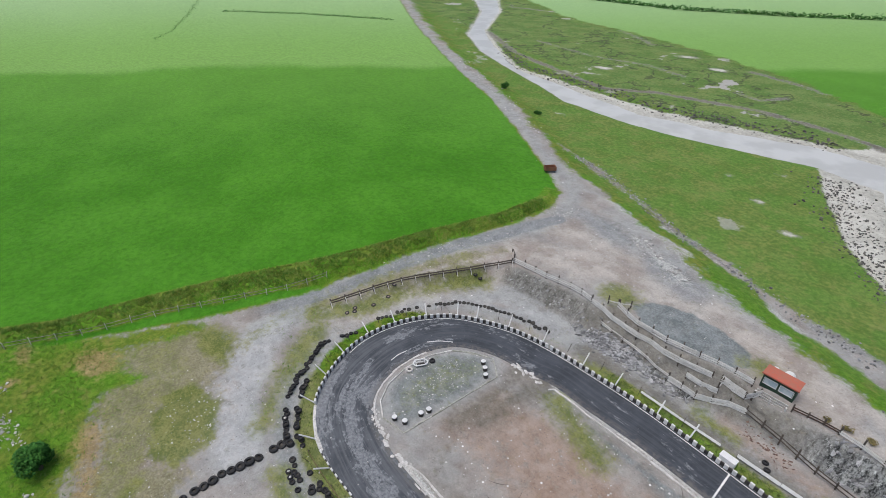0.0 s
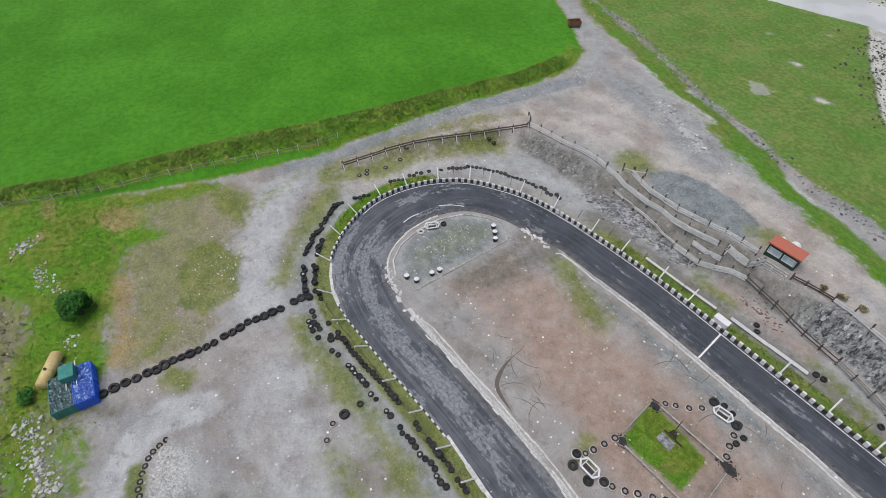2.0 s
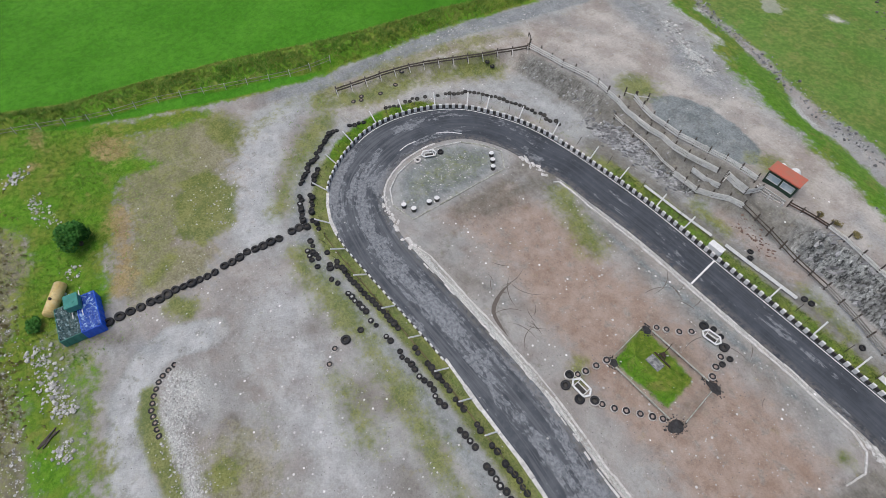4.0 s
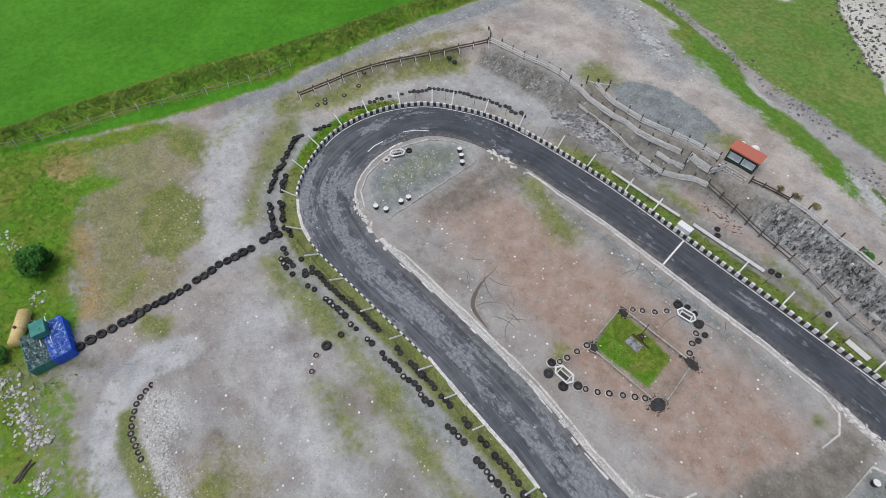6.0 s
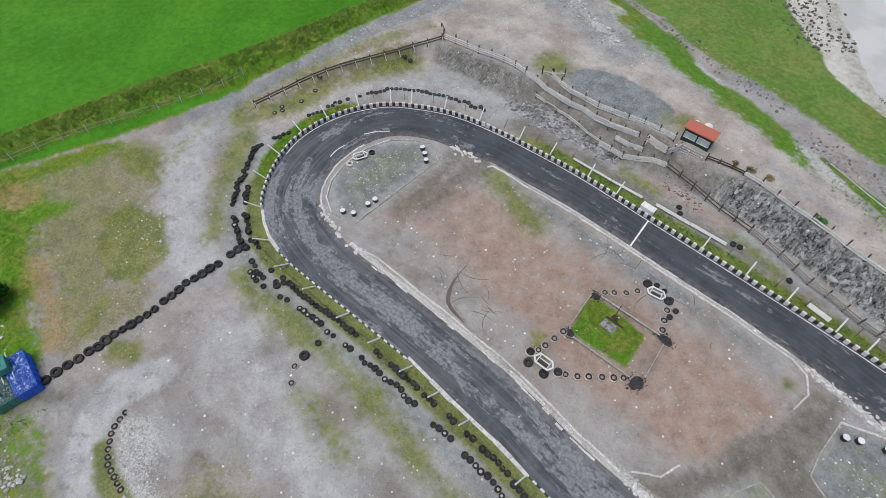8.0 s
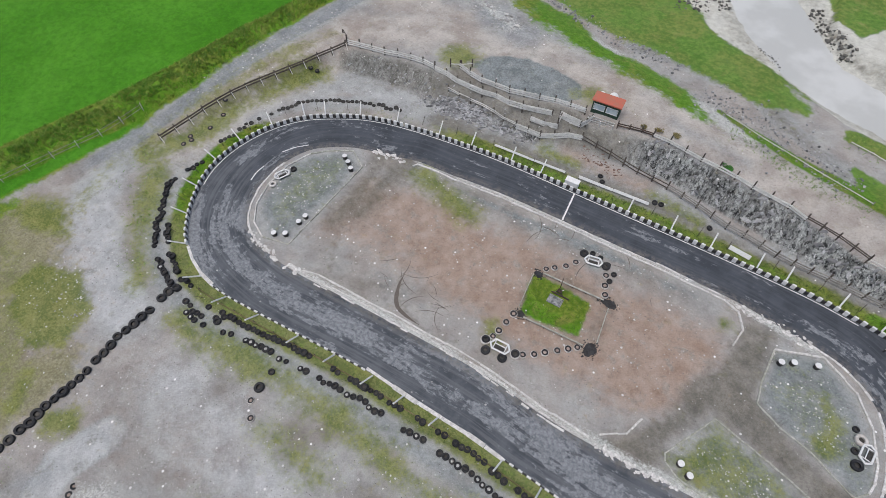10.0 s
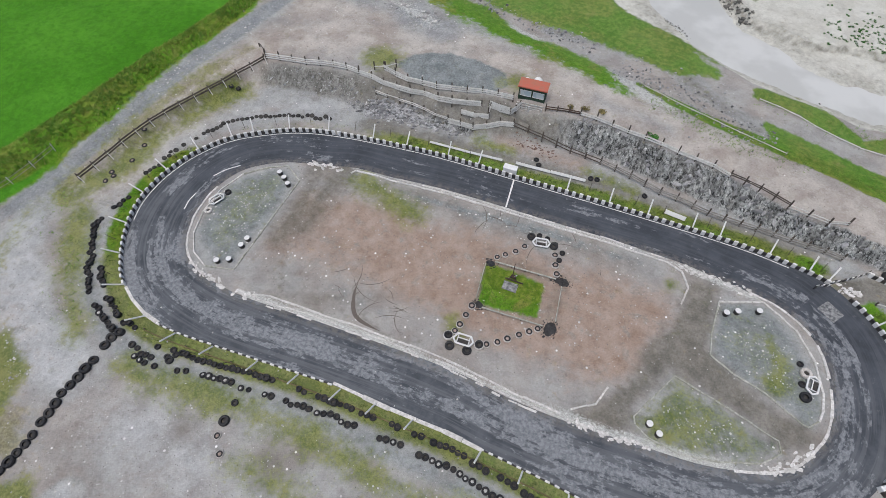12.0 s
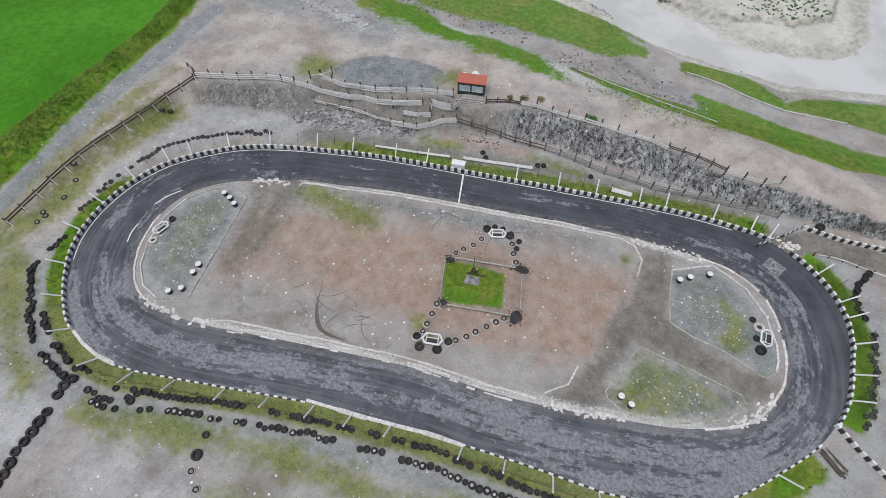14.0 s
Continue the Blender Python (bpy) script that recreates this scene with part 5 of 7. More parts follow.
# ---- tyres ----
def tyre_mesh(name, radius, width, material, wall=None, fill=None, level=0.4):
    """A tyre lying flat; wall paints its tread, fill is what lies in its hole."""
    bm = bmesh.new()
    prof = [(0.44, 0.06), (0.54, 0.0), (0.88, 0.0), (0.98, 0.12), (1.0, 0.3), (1.0, 0.7), (0.97, 0.88), (0.86, 1.0), (0.66, 1.0), (0.6, 0.93), (0.5, 0.95), (0.44, 0.86), (0.5, 0.7), (0.5, 0.3)]
    n, rings = 18, []
    for k in range(n):
        a = 2 * math.pi * k / n
        rings.append([bm.verts.new((radius * r * math.cos(a), radius * r * math.sin(a), width * h)) for r, h in prof])
    for k in range(n):
        for j in range(len(prof)):
            bm.faces.new((rings[k][j], rings[(k + 1) % n][j], rings[(k + 1) % n][(j + 1) % len(prof)], rings[k][(j + 1) % len(prof)]))
    bmesh.ops.recalc_face_normals(bm, faces=bm.faces[:])
    if fill:
        bmesh.ops.create_icosphere(bm, subdivisions=2, radius=radius * 0.49, matrix=Matrix.Translation((0, 0, width * level)) @ Matrix.Diagonal((1, 1, 0.2, 1)))
    me = bpy.data.meshes.new(name)
    bm.to_mesh(me)
    bm.free()
    me.materials.append(material)
    me.materials.append(fill or material)
    me.materials.append(wall or material)
    me.shade_smooth()
    for k, f in enumerate(me.polygons):
        if k >= n * len(prof):
            f.material_index = 1
        elif math.hypot(f.center.x, f.center.y) > radius * 0.8 and f.center.z > width * 0.15:
            f.material_index = 2
    return me


TYRES = {
    "car": (tyre_mesh("tyre", 0.325, 0.24, M["rubber"], None, M["mud"]), "worn black car tyre lying flat on wet gravel"),
    "truck": (tyre_mesh("tyre", 0.5, 0.33, M["rubber"], None, M["mud"]), "big black lorry tyre lying flat in a chain of tyres"),
    "pale": (tyre_mesh("tyre", 0.325, 0.24, M["rubber"], None, M["snow"], 0.7), "black car tyre with white gravel in its middle"),
    "painted": (tyre_mesh("tyre", 0.33, 0.22, M["rubber"], M["whitewash"], M["earthfill"], 0.8), "black tyre with a whitewashed tread, filled with earth"),
    "rimmed": (tyre_mesh("tyre", 0.33, 0.24, M["rubber"], M["whitewash"], M["mud"]), "black tyre with a white painted wall"),
    "white": (tyre_mesh("tyre", 0.36, 0.22, M["whitewash"], None, M["mud"]), "dirty whitewashed car tyre lying flat"),
    "dusty": (tyre_mesh("tyre", 0.3, 0.17, M["dustrubber"], None, M["mud"]), "dusty black tyre half sunk in the gravel behind the barrier"),
    "buried": (tyre_mesh("tyre", 0.34, 0.1, M["rubber"], None, M["earthfill"], 0.6), "old tyre sunk into the earth"),
}


def tyre(kind, x, y, z=None, group="", tilt=0.12, scale=1.0, label=""):
    me, text = TYRES[kind]
    ob = tagged(new("tyre", me), label or text, "tyre", group)
    ob.matrix_basis = Matrix.Translation((x, y, ground_z(x, y) - 0.02 if z is None else z)) @ Euler((random.gauss(0, tilt), random.gauss(0, tilt), random.uniform(0, 6.3))).to_matrix().to_4x4() @ Matrix.Scale(scale, 4)
    return ob


def tyre_row(kind, pts, step, group, spread_=0.08, second=0.0, pale=0.0, lost=0.0):
    q, d = along(pts, step=step)
    for p, e in zip(q, d):
        if random.random() < lost:
            continue
        x, y = p + np.array((-e[1], e[0])) * random.gauss(0, spread_)
        k = "pale" if random.random() < pale else kind
        s = random.uniform(0.8, 1.08)
        tyre(k, x, y, None, group, 0.16, s)
        if random.random() < second:
            tyre(kind, x + random.uniform(-0.1, 0.1), y + random.uniform(-0.1, 0.1), ground_z(x, y) + 0.22 * s, group, 0.1, s)


tyre_row("truck", [(-31.9, -18.0), (-32.4, -18.7), (-32.3, -19.7)], 0.92, "chain of lorry tyres", 0.05, 0.3)
tyre_row("truck", [(-32.3, -21.3), (-32.5, -24.1), (-32.5, -27.5)], 0.86, "chain of lorry tyres", 0.1)
tyre_row("truck", [(-32.4, -28.6), (-32.5, -31.6), (-32.8, -35.2)], 0.8, "chain of lorry tyres", 0.08)
tyre_row("truck", [(-32.9, -36.2), (-33, -39.3)], 0.95, "chain of lorry tyres", lost=0.1)
tyre_row("car", [(-43.1, -7.8), (-43.2, -8.9), (-42.6, -9.7), (-42.0, -10.6), (-41.0, -12.0), (-40.3, -13.2), (-39.2, -14.2), (-37.9, -15.5)], 0.5, "tyres along the barrier", 0.16, 0.45)
tyre_row("car", [(-38.8, -12.9), (-38.4, -13.4), (-37.9, -13.9), (-37.1, -14.4)], 0.52, "tyres along the barrier", 0.06, 0.3)
tyre_row("car", [(-35.8, -15.5), (-34.8, -15.9), (-33.4, -16.5)], 0.5, "tyres along the barrier", 0.06, 0.35)
tyre_row("car", [(-32.4, -17.0), (-31.8, -17.0), (-31.0, -17.2)], 0.6, "tyres along the barrier", 0.06, 0.3)
tyre_row("car", [(-36.3, -16.6), (-35.1, -17.3), (-34.1, -17.6), (-32.9, -18.1)], 0.5, "tyres along the barrier", 0.06, 0.25, 0.25)
for x, y, k in [(-26.0, -17.6, "car"), (-25.5, -17.9, "car"), (-26.1, -18.4, "car"), (-25.7, -18.6, "truck"), (-29.0, -19.5, "pale"), (-28.6, -19.1, "car"), (-28.1, -19.0, "car"), (-28.3, -19.6, "pale"), (-27.7, -19.7, "car"), (-27.5, -19.0, "car"), (-26.6, -19.6, "car"), (-27.6, -17.9, "car")]:
    tyre(k, x, y, None, "second row of tyres", 0.14, 0.8 if k == "truck" else 0.95)
for run in (
    [(-25, -17.6), (-23.2, -17.6), (-22.2, -17.4), (-20.2, -17.2), (-18.3, -16.9), (-16.9, -16.7), (-15.7, -16.7)],
    [(-13, -16.5), (-12.4, -16.5)],
    [(-11, -16.4), (-9.8, -16.4), (-8.4, -16.2), (-7.7, -16.3)],
    [(-6.7, -16.3), (-5.6, -16.3)],
    [(-3.8, -16.2), (-3.2, -16.3)],
    [(-1.6, -16.2), (-1, -16.2)],
    [(0.2, -16.2), (1.6, -16.15), (3, -16.3)],
    [(3.9, -16.5), (5.1, -16.7)],
    [(6.4, -16.8), (7.7, -17)],
    [(8.6, -17.2), (9.5, -17.3), (10.5, -17.5), (15, -17.8)],
):
    tyre_row("car", run, 0.6, "tyres along the barrier", 0.05, 0.3)
for run in (
    [(-30, -18.6), (-29.3, -18.7)],
    [(-24.4, -19.1), (-23.6, -18.9)],
    [(-13.5, -17.8), (-12.9, -18), (-12.3, -17.8), (-11.2, -17.7)],
):
    tyre_row("car", run, 0.62, "second row of tyres", 0.05, 0.1, 0.15)
for run in (
    [(-21.9, -18.6), (-21.3, -18.4), (-20.6, -18.5), (-19.1, -18.2)],
    [(-17.9, -18.4), (-17.2, -18.2)],
    [(-15.6, -18.1), (-15, -18)],
    [(-10.4, -17.7), (-8.6, -17.4), (-8, -17.6), (-6.8, -17.5)],
    [(-4.3, -17.7), (-3.7, -17.5), (-2.4, -17.4)],
    [(-0.6, -17.6), (2, -17.6), (3.7, -17.9), (5, -18.1), (6.2, -18.3), (8, -18.4), (12.5, -18.9)],
):
    tyre_row("car", run, 0.62, "second row of tyres", 0.05, 0.05, 0.5)
tyre_row("car", [(-43.0, -6.0), (-42.7, -4.2)], 0.6, "tyres behind the barrier", 0.1, 0.2)
tyre_row("dusty", [(-43.3, -0.4), (-42.8, 1.7), (-42.6, 3.6), (-41.9, 5.4), (-41, 7.6), (-39.8, 9.6)], 0.56, "tyres behind the barrier", 0.12, lost=0.15)
tyre_row("dusty", [(-39.6, 10.0), (-38.8, 11.1), (-37.2, 12.2), (-35.8, 13.1), (-34, 13.9), (-32.2, 14.7)], 0.58, "tyres behind the barrier", 0.07)
tyre_row("dusty", [(-31.6, 14.9), (-30.1, 15.3), (-27.6, 16.0)], 0.62, "tyres behind the barrier", 0.18, 0.2)
tyre_row("car", [(41.3, 11.4), (40.3, 9.9), (39.6, 8.6)], 0.45, "tyres behind the east bend", 0.14, 0.5)
tyre_row("car", [(39.6, 8.0), (39.8, 6.8), (40.1, 5.9)], 0.6, "tyres behind the east bend", 0.14)
tyre_row("dusty", [(40.6, 4.2), (40.2, 1.3), (39.4, -1.7), (39.0, -3.8), (38.0, -5.4)], 0.5, "tyres behind the east bend", 0.14, 0.3)
for spot in [(-17.6, -21.4, "truck"), (-17.4, -22.7, "painted"), (-16.3, -23.9, "painted"), (-17.7, -19.7, "car"), (-42.2, 15.8, "car"), (-41.5, 16.2, "car"), (-46.5, 3.2, "buried"),
             (-47.2, -1.8, "buried"), (-46.6, -2.2, "buried"), (-46.9, -3.2, "buried"), (-46.2, 0.6, "buried"), (-47.3, 4.8, "buried"), (5.9, 18.4, "car"), (6.6, 18.5, "car"), (-0.4, 18.2, "car"),
             (-0.9, 18.9, "car"), (12.2, 18.1, "car"), (-53.6, -46.2, "truck"), (37.4, 16.6, "truck")]:
    tyre(spot[2], spot[0], spot[1], label="single old tyre lying on the gravel")
q, _ = along([(-24.9, -35.7), (-24.4, -37.2), (-23.2, -38.2), (-22, -38.9), (-20.4, -39), (-19.3, -39.1)], count=12)
for p in q:
    tyre("buried", p[0], p[1], ground_z(*p) - 0.03, "tyre edging of the path", 0.2, 0.85)
WHITE_RING = [(-1.3, -2.6), (-1.5, -3.8), (-1.7, -5), (-1.9, -5.8), (1.4, -6), (2.3, -5.4), (3.1, -4.7), (4, -3.9), (4.8, -3.2), (5.5, -2.6), (-0.8, 3.8), (-0.1, 4.4),
              (0.8, 5.2), (1.5, 6.2), (4.8, 6.3), (5.2, 5.1), (5.6, 4.1)]
for k, (x, y) in enumerate(WHITE_RING):
    tyre("painted", x, y, 0.0, "ring of painted tyres", 0.05, random.uniform(1.0, 1.18), "earth-filled tyre with a dirty white wall on red earth")
for x, y, k in [(-1.8, -7.4, "truck"), (-0.1, -7.3, "truck"), (2.6, 8.2, "car"), (3.5, 8.1, "car"), (4.4, 7.4, "truck"), (5.4, 5.9, "car"), (5.5, 6.9, "car"), (1.8, 7.7, "truck"), (4.5, 7.7, "car")]:
    tyre(k, x, y, 0.0, "tyres round the kart frames", 0.12, 0.92, "black tyre beside a white kart frame")
for x, y in [(-2.3, -6.5), (0.8, -6.3)]:
    tyre("rimmed", x, y, 0.0, "tyres round the kart frames", 0.06, 1.5, "big black tyre with a white painted wall beside a kart frame")
for x, y, k, size in [(-33.0, -2.4, "white", 1.25), (-32.5, 0.7, "car", 1.15), (29.8, 2.3, "white", 1.5), (29.8, -0.1, "truck", 1.0), (29.5, 1.1, "car", 1.0), (29.3, 3.1, "car", 0.9)]:
    tyre(k, x, y, 0.0, "tyres on the islands", 0.06, size, "tyre beside a kart frame on a gravel island")


# ---- drums with white lids on the islands ----
def drum():
    bm = bmesh.new()
    bmesh.ops.create_cone(bm, cap_ends=True, segments=18, radius1=0.27, radius2=0.28, depth=0.52, matrix=Matrix.Translation((0, 0, 0.26)))
    for h in (0.17, 0.35):
        bmesh.ops.create_cone(bm, cap_ends=True, segments=18, radius1=0.295, radius2=0.295, depth=0.03, matrix=Matrix.Translation((0, 0, h)))
    keep = thing("drum", "black drum with a worn white painted lid", "drum", group="drums on the islands")
    part("body", bm, M["black"], keep)
    bm = bmesh.new()
    bmesh.ops.create_cone(bm, cap_ends=True, segments=18, radius1=0.3, radius2=0.27, depth=0.05, matrix=Matrix.Translation((0, 0, 0.545)))
    bmesh.ops.create_cone(bm, cap_ends=True, segments=10, radius1=0.05, radius2=0.04, depth=0.03, matrix=Matrix.Translation((0.14, 0, 0.58)))
    part("lid", bm, M["white"], keep, "white painted lid")
    return keep


DRUMS = [(-28.4, 5.4), (-27.5, 4.9), (-26.6, 4.2), (-26.6, -4.1), (-26.7, -5.1), (-26.9, -7.1), (-28, -7.7), (22.3, 5.9), (23.3, 6.5), (25.3, 7.3), (17.1, -7.8), (18, -8.4)]
one = drum()
for k, (x, y) in enumerate(DRUMS):
    m = Matrix.Translation((x, y, -0.02)) @ Euler((random.gauss(0, 0.03), random.gauss(0, 0.03), random.uniform(0, 6))).to_matrix().to_4x4()
    if k:
        copy_thing(one, m)
    else:
        one.matrix_basis = m


# ---- white kart frames ----
def kart_frame():
    keep = thing("kart_frame", "white tubular kart frame with pointed bumpers", "kart frame", group="kart frames")
    ring = [(-1.05, -0.05), (-0.7, 0.58), (0.65, 0.58), (1.0, 0.05), (0.72, -0.5), (-0.7, -0.5)]
    bm = bmesh.new()
    for a, b in zip(ring, ring[1:] + ring[:1]):
        rod(bm, (*a, 0.32), (*b, 0.32), 0.095, 10)
        bmesh.ops.create_icosphere(bm, subdivisions=1, radius=0.1, matrix=Matrix.Translation((*a, 0.32)))
    part("bumper", bm, M["white"], keep)
    bm = bmesh.new()
    for a, b in [((-0.6, 0.12), (0.55, 0.12)), ((-0.62, -0.5), (-0.62, 0.58)), ((0.58, -0.5), (0.58, 0.58))]:
        rod(bm, (*a, 0.34), (*b, 0.34), 0.05, 6)
    part("chassis", bm, M["white"], keep)
    for x, y in ((-0.6, -0.3), (-0.6, 0.3), (0.6, -0.3), (0.6, 0.3)):
        bm = bmesh.new()
        rod(bm, (x, y, -0.02), (x, y, 0.26), 0.035, 6)
        part("leg", bm, M["steel"], keep)
    bm = bmesh.new()
    box(bm, (1.1, 0.6, 0.05), Matrix.Translation((-0.02, -0.2, 0.14)), 0.02)
    part("seat_pan", bm, M["black"], keep)
    return keep


one = kart_frame()
for k, (x, y, a) in enumerate([(-0.75, -6.45, 3), (3.05, 7.25, 10), (-33.0, -0.7, 66), (30.4, 1.3, 80)]):
    m = Matrix.Translation((x, y, 0)) @ Matrix.Rotation(radians(a), 4, "Z") @ Matrix.Scale(0.95, 4)
    if k:
        copy_thing(one, m)
    else:
        one.matrix_basis = m


# ---- the railed lawn in the middle, with rubber heaps at its corners and an old winch ----
def lawn_rail(a, b, label, r=0.11, z=0.32):
    keep = thing("log_rail", label, "rail", (*a, 0), "rails of the lawn")
    v = np.subtract(b, a)
    n = int(np.hypot(*v) / 1.6)
    bm = bmesh.new()
    rod(bm, (0, 0, z), (*v, z), r, 10, r * 0.85)
    part("log", bm, M["oldkerb"], keep)
    for k in range(n + 1):
        p = v * (0.06 + 0.88 * k / n)
        bm = bmesh.new()
        rod(bm, (p[0], p[1], -0.1), (p[0], p[1], z), 0.05, 6)
        part("post", bm, M["darkwood"], keep)


lawn_rail((-1.65, 2.5), (-1.2, -1.7), "pale narrow rail beside the lawn", 0.055)
lawn_rail((-0.3, -2.5), (5.9, -2.2), "pale round log rail beside the lawn", 0.08)
lawn_rail((6.9, -1.3), (6.45, 2.8), "pale narrow rail beside the lawn", 0.055)
lawn_rail((-0.8, 3.1), (5.7, 3.4), "pale round log rail beside the lawn", 0.085)


def heap(name, x, y, rx, ry, tall, material, label, category, count=40, size=0.16):
    """A low irregular heap with lumps on it."""
    bm = bmesh.new()
    bmesh.ops.create_icosphere(bm, subdivisions=3, radius=1.0)
    for v in bm.verts:
        w = 1 + 0.22 * noise.noise(v.co * 1.7 + Vector((x, y, 0))) + 0.12 * noise.noise(v.co * 4.5)
        v.co = Vector((v.co.x * rx * w, v.co.y * ry * w, max(v.co.z, -0.1) * tall * w))
    for _ in range(count):
        a, r = random.uniform(0, 6.28), math.sqrt(random.random()) * 1.5
        px, py = math.cos(a) * r * rx, math.sin(a) * r * ry
        s = size * random.uniform(0.25, 0.9)
        bmesh.ops.create_icosphere(bm, subdivisions=1, radius=s, matrix=Matrix.Translation((px, py, tall * max(0.0, 1 - r * r) ** 0.5 * 0.9)) @ Euler((a, r, a * 2)).to_matrix().to_4x4() @ Matrix.Diagonal((1, random.uniform(0.5, 1), random.uniform(0.4, 0.8), 1)))
    ob = tagged(part(name, bm, M[material]), label, category)
    ob.location = (x, y, ground_z(x, y) - 0.03)
    return ob


heap("rubber_mound", -1.2, 2.9, 0.5, 0.42, 0.08, "rubble", "small black heap of shredded rubber", "heap", 60)
heap("rubber_mound", -0.75, -2.2, 0.5, 0.42, 0.08, "rubble", "small black heap of shredded rubber", "heap", 60)
heap("rubber_mound", 6.3, 3.5, 0.85, 0.48, 0.1, "rubble", "black heap of shredded rubber at the rail's end", "heap", 80)
heap("rubber_mound", 6.6, -2.1, 0.62, 0.8, 0.1, "rubble", "black heap of shredded rubber at the rail's end", "heap", 90)


def winch():
    keep = thing("old_winch", "rusty old winch frame on a concrete slab in the lawn", "winch", (1.55, 1.75, 0))
    bm = bmesh.new()
    box(bm, (1.5, 1.0, 0.12), Matrix.Translation((0.0, -0.8, 0.03)), 0.02)
    part("slab", bm, M["patch"], keep)
    bm = bmesh.new()
    for sx in (-0.35, 0.35):
        rod(bm, (sx, 0.1, 0.05), (sx * 0.4, 0.1, 1.0), 0.05, 6)
    rod(bm, (-0.2, 0.1, 0.95), (0.2, 0.1, 0.95), 0.05, 6)
    box(bm, (1.9, 0.12, 0.12), Matrix.Translation((0.2, -0.05, 0.14)), 0.01)
    part("frame", bm, M["rust"], keep)
    bm = bmesh.new()
    rod(bm, (-0.22, 0.1, 0.55), (0.22, 0.1, 0.55), 0.17, 12)
    part("barrel", bm, M["rust"], keep)
    bm = bmesh.new()
    rod(bm, (0.15, 0.1, 0.75), (0.3, 0.45, 0.5), 0.05, 6)
    part("lever", bm, M["white"], keep, "pale worn lever")
    bm = bmesh.new()
    rod(bm, (-0.1, 0.3, 0.3), (-0.15, 0.75, 2.0), 0.045, 6)
    part("handle", bm, M["rust"], keep)


winch()


# ---- the start post and the white boards behind the north barrier ----
def start_box():
    keep = thing("start_box", "white painted start cabinet behind the barrier", "cabinet", (-3.25, 15.75, 0))
    bm = bmesh.new()
    box(bm, (1.55, 0.7, 1.0), Matrix.Translation((0, 0, 0.52)), 0.03)
    part("body", bm, M["white"], keep)
    bm = bmesh.new()
    box(bm, (1.65, 0.8, 0.06), Matrix.Translation((0, 0, 1.03)), 0.015)
    part("top", bm, M["white"], keep)


start_box()


def white_board(a, b, z, label, tall=0.26):
    v = np.subtract(b, a)
    keep = thing("white_board", label, "board", (*a, ground_z(*a)), turn=turn_of(v))
    n = max(1, int(np.hypot(*v) / 3.2))
    step = np.hypot(*v) / n
    for k in range(n):
        bm = bmesh.new()
        box(bm, (step - 0.03, 0.06, tall), Matrix.Translation(((k + 0.5) * step, 0, z)) @ Matrix.Rotation(random.uniform(-0.02, 0.02), 4, "Y") @ Matrix.Rotation(-0.5, 4, "X"), 0.01)
        part("plank", bm, M["white"], keep)
    for k in range(n + 1):
        bm = bmesh.new()
        box(bm, (0.08, 0.08, z + 0.25), Matrix.Translation((min(max(k * step, 0.05), n * step - 0.05), 0.09, (z + 0.25) / 2 - 0.1)), 0.01)
        part("post", bm, M["darkwood"], keep)


white_board((-13.9, 16.6), (-4.6, 17.0), 0.4, "long white rail of planks behind the start straight")
white_board((-3.0, 17.2), (5.4, 17.6), 0.4, "long white rail of planks behind the start straight", 0.34)
white_board((14.7, 16.5), (17.0, 16.2), 0.35, "short white board behind the barrier", 0.5)


def patch_slab():
    bm = bmesh.new()
    box(bm, (1.9, 1.6, 0.03), Matrix(), 0.004)
    ob = tagged(part("repair_patch", bm, M["patch"]), "square pale repair patch in the asphalt", "road patch", kind="structure")
    ob.matrix_basis = Matrix.Translation((32.0, 10.1, 0.048)) @ Matrix.Rotation(radians(-38), 4, "Z")


patch_slab()


def gate():
    keep = thing("striped_gate", "low black and white striped swing bar at the way out", "gate", (30.3, 12.2, 0), turn=turn_of((2.6, 1.9)))
    n = 10
    for k in range(n):
        bm = bmesh.new()
        box(bm, (0.29, 0.08, 0.34), Matrix.Translation((0.3 * k + 0.15, 0.12 * math.sin(k), 0.36)) @ Matrix.Rotation(0.3, 4, "Y"), 0.01)
        part("panel", bm, M["white" if k % 2 else "black"], keep)
    bm = bmesh.new()
    rod(bm, (0, 0, 0.25), (3.2, 0, 0.25), 0.035, 6)
    part("bar", bm, M["steel"], keep)
    for x in (0.1, 3.1):
        bm = bmesh.new()
        rod(bm, (x, 0, -0.1), (x, 0, 0.6), 0.04, 6)
        part("post", bm, M["black"], keep)
    keep = thing("striped_gate", "black and white striped rail running up to the drive", "gate", (33.1, 14.2, 0), turn=turn_of((2.6, 2.1)))
    for k in range(n):
        bm = bmesh.new()
        box(bm, (0.3, 0.08, 0.3), Matrix.Translation((0.33 * k + 0.15, 0, 0.3)), 0.01)
        part("panel", bm, M["white" if k % 2 else "black"], keep)
    for x in (0.1, 3.2):
        bm = bmesh.new()
        rod(bm, (x, 0.06, -0.1), (x, 0.06, 0.7), 0.04, 6)
        part("post", bm, M["darkwood"], keep)


gate()


